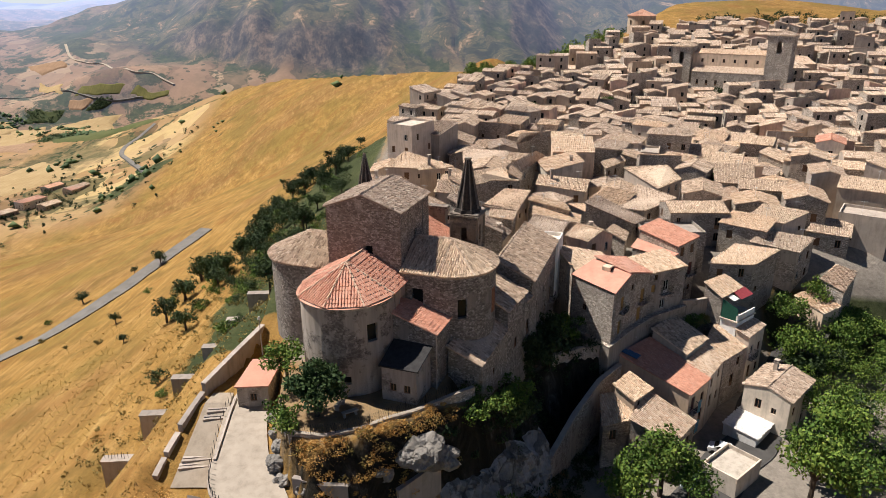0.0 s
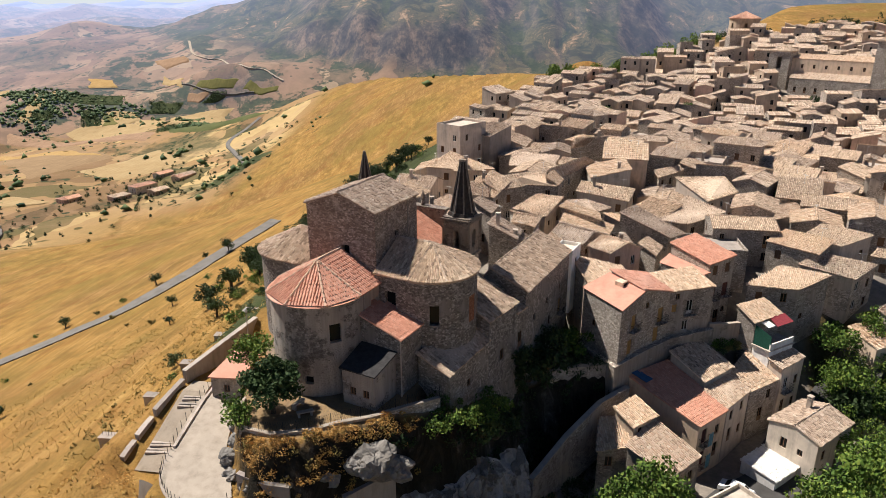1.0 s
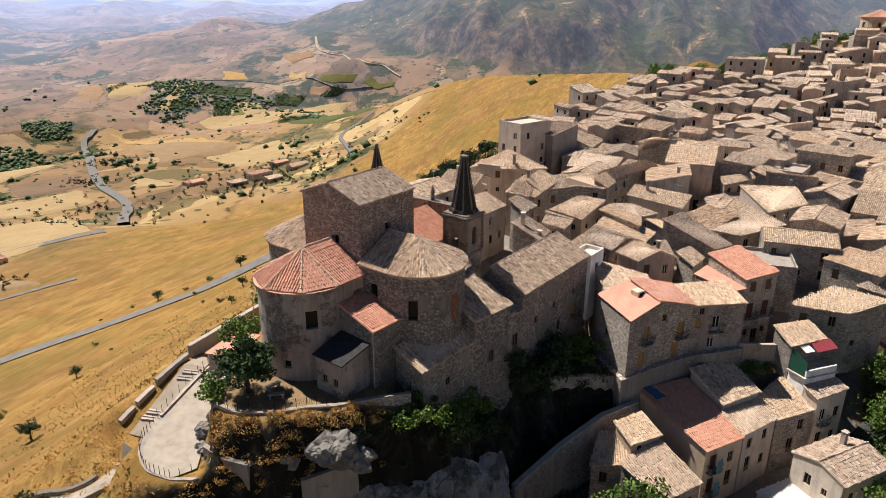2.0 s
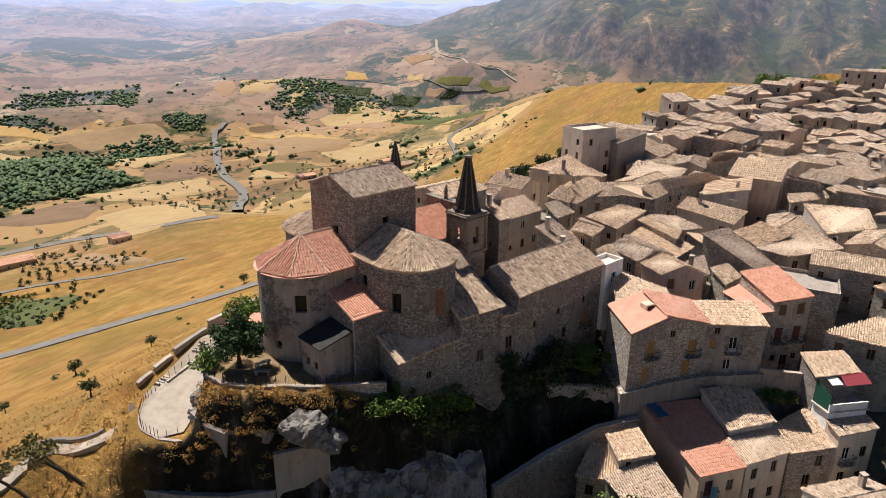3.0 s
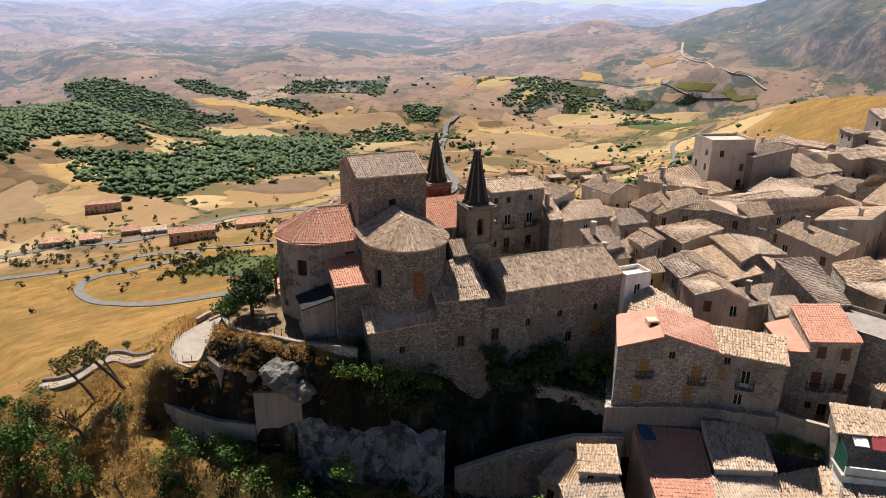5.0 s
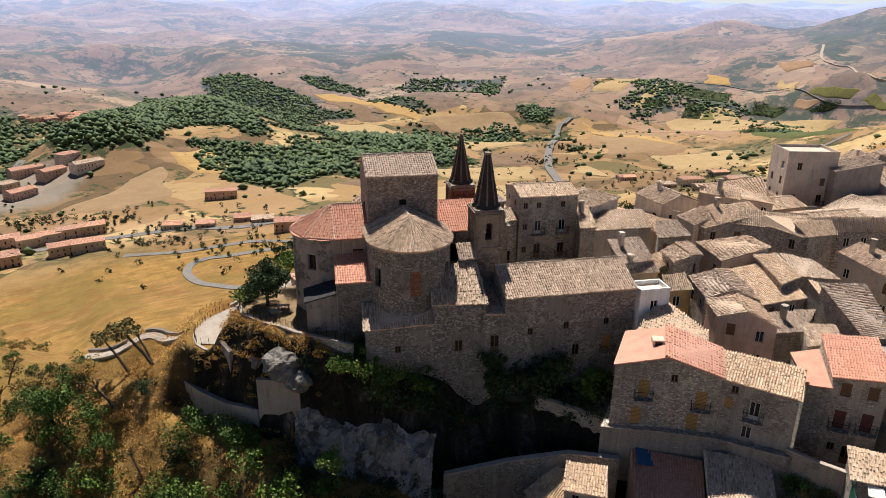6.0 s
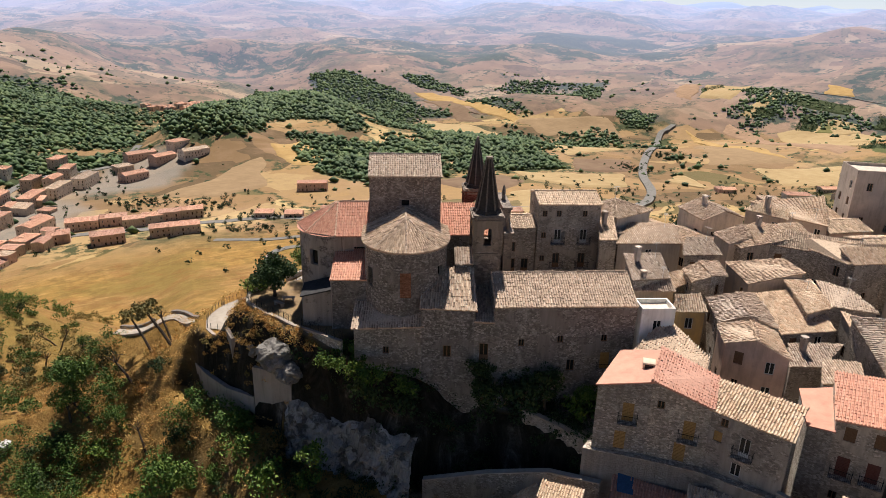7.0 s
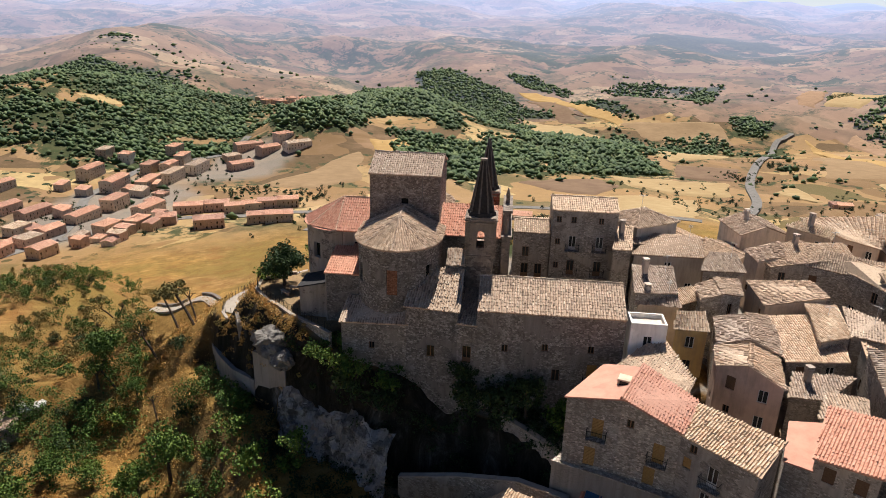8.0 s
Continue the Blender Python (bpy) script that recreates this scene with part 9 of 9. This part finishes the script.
    ob = tagged(new("tarpaulin", mesh_bm("tarpaulin", bm, [M_BLUE])), "faded blue tarpaulin lying on the red roof", "tarpaulin")
    ob.matrix_basis = pose(26.2, 81.8, -8.75, 14, 0, 52)


def build_lower_path():
    """The pale path that leaves the ramp's foot by steps and runs along the brow, with its dark coping."""
    line = smooth_line([(-22.6, 47.6), (-23.6, 44.8), (-26.4, 43.0), (-28.6, 41.4), (-29.4, 38.6), (-30.4, 35.6), (-32.4, 32.6)], 5)
    t = np.gradient(line, axis=0)
    t /= np.linalg.norm(t, axis=1)[:, None]
    nrm = np.stack([-t[:, 1], t[:, 0]], 1)
    zz = np.maximum.reduce([ground_z(line[:, 0] + f * nrm[:, 0], line[:, 1] + f * nrm[:, 1]) for f in (-1.0, 0.0, 1.0)]) + 0.1
    V, F = [], []
    for p, n, z in zip(line, nrm, zz):
        for f, dz in ((-0.9, -0.7), (-0.9, -0.1), (-0.35, 0.0), (0.35, 0.0), (0.9, -0.1), (0.9, -0.7)):
            V.append((p[0] + n[0] * f, p[1] + n[1] * f, z + dz))
    k = 6
    F = [[i * k + j, i * k + j + 1, (i + 1) * k + j + 1, (i + 1) * k + j] for i in range(len(line) - 1) for j in range(k - 1)]
    tagged(new("path", mesh_np("path", V, F, M_PAVE)), "pale beaten path along the brow below the ramp", "path", kind="structure")
    cope = [(p[0] - n[0] * 1.2, p[1] - n[1] * 1.2, z - 2.5, z + 0.22) for p, n, z in zip(line, nrm, zz)]
    strip_wall("parapet", cope[6:18], 0.4, "low dark stone parapet beside the path", M_STONE2, M_RIB)
    strip_wall("parapet", cope[21:], 0.4, "low dark stone parapet beside the path", M_STONE2, M_RIB)
    for i in range(4):
        bm = bmesh.new()
        box(bm, -1.3, 1.3, -0.18, 0.18, -0.5, 0.1)
        ob = tagged(new("step", mesh_bm("step", bm, [M_CONCRETE])), "worn concrete step across the path", "step", "steps on the path")
        ob.matrix_basis = pose(-22.7 - 0.25 * i, 47.4 - 0.6 * i, -6.75 - 0.22 * i, 0, 0, 15)


build_ramp()
build_lower_path()
build_terrace()
build_rocks()


# ---- vehicles ----
def car_template(colour, label):
    ob = thing("car", pose(0, 0, -500), label, "car")
    paint = plain("car_paint", colour, 0.3, 0.0, 0.05)
    prof = [(-2.0, 0.35), (-2.02, 0.75), (-1.85, 0.95), (-1.3, 1.0), (-0.75, 1.42), (0.65, 1.45), (1.35, 1.02), (1.95, 0.9), (2.05, 0.6), (2.0, 0.35)]
    bm = bmesh.new()
    rows = [[bm.verts.new((x, y * (0.88 if z > 1.2 else 1), z)) for x, z in prof] for y in (-0.82, 0.82)]
    n = len(prof)
    for k in range(n):
        bm.faces.new((rows[0][k], rows[0][(k + 1) % n], rows[1][(k + 1) % n], rows[1][k]))
    bm.faces.new(rows[0][::-1])
    bm.faces.new(rows[1])
    bmesh.ops.recalc_face_normals(bm, faces=bm.faces)
    part("body", bm, paint, ob)
    for x0, z0, x1, z1 in ((-1.22, 1.06, -0.8, 1.39), (1.27, 1.08, 0.72, 1.42)):
        bm = bmesh.new()
        t = 0.02 if x0 > 0 else -0.02
        v = [bm.verts.new(p) for p in ((x0 + t, -0.7, z0 + 0.02), (x0 + t, 0.7, z0 + 0.02), (x1 + t, 0.66, z1 + 0.02), (x1 + t, -0.66, z1 + 0.02))]
        bm.faces.new(v)
        part("windscreen", bm, M_GLASS_HOLLOW, ob)
    for s in (-1, 1):
        bm = bmesh.new()
        v = [bm.verts.new((x, s * (0.835 if z < 1.2 else 0.745), z)) for x, z in ((-1.2, 1.05), (1.2, 1.06), (0.62, 1.38), (-0.72, 1.36))]
        bm.faces.new(v)
        part("side_window", bm, M_GLASS_HOLLOW, ob)
        for x in (-1.3, 1.3):
            bm = bmesh.new()
            bar(bm, (x, s * 0.66, 0.32), (x, s * 0.86, 0.32), 0.32, 12)
            part("wheel", bm, M_IRON, ob)
    return ob


def build_cars():
    white = car_template((0.75, 0.75, 0.75), "small white car parked in the lane")
    blue = car_template((0.05, 0.16, 0.42), "small blue car in the car park")
    grey = car_template((0.25, 0.27, 0.28), "small grey car in the car park")
    for x, y, r in ((37.4, 73.4, 150), (30.9, 67.6, 60)):
        copy_thing(white, pose(x, y, gz(x, y) + 0.1, 0, 0, r))
    for k in range(7):
        x, y = -13.5 + 1.4 * k, 213 + 3.6 * k
        copy_thing((blue, white, grey)[k % 3], pose(x, y, gz(x, y) + 0.15, 0, 0, 35))
    for ob in (white, blue, grey):
        for o in (*ob.children_recursive, ob):
            bpy.data.objects.remove(o)


build_cars()


# ---- dry grass ----
def build_grass():
    rng = np.random.default_rng(91)
    n = 8000
    x = -20 - 75 * rng.random(n) ** 1.5
    y = rng.uniform(36, 150, n)
    k = rng.random(n) < 0.25
    x[k], y[k] = rng.uniform(-26, 6, k.sum()), rng.uniform(24, 52, k.sum())
    keep = (poly_dist(x, y, TERRACE) > 0.4) & (poly_dist(x, y, RAMP) > 0.6) & (fbm(x / 7, y / 7, 3, 61) > 0.36)
    x, y = x[keep], y[keep]
    z = ground_z(x, y)
    m = len(x)
    P = np.stack([x, y, z], 1)
    ch = []
    for k in range(3):
        a = rng.uniform(0, math.pi, m)
        s = rng.uniform(0.05, 0.13, m)
        h = rng.uniform(0.1, 0.3, m)
        d = np.stack([np.cos(a), np.sin(a), np.zeros(m)], 1) * s[:, None]
        lean = rng.normal(0, 0.2, (m, 3)) * [1, 1, 0]
        up = np.stack([np.zeros(m), np.zeros(m), h], 1) + lean
        V = np.stack([P - d * 0.5 - [0, 0, 0.1], P + d * 0.5 - [0, 0, 0.1], P + d * 0.7 + up, P - d * 0.4 + up * 0.9], 1).reshape(-1, 3)
        ch.append((V, np.arange(4 * m).reshape(-1, 4)))
    V, F = join_np(ch)
    tagged(new("dry_grass", mesh_np("dry_grass", V, F, M_STRAW)), "tufts of sun-bleached golden grass on the slope", "grass", kind="stuff")


M_STRAW = leaves("straw", (0.34, 0.22, 0.065), (0.44, 0.29, 0.09), (0.54, 0.39, 0.15))
build_grass()
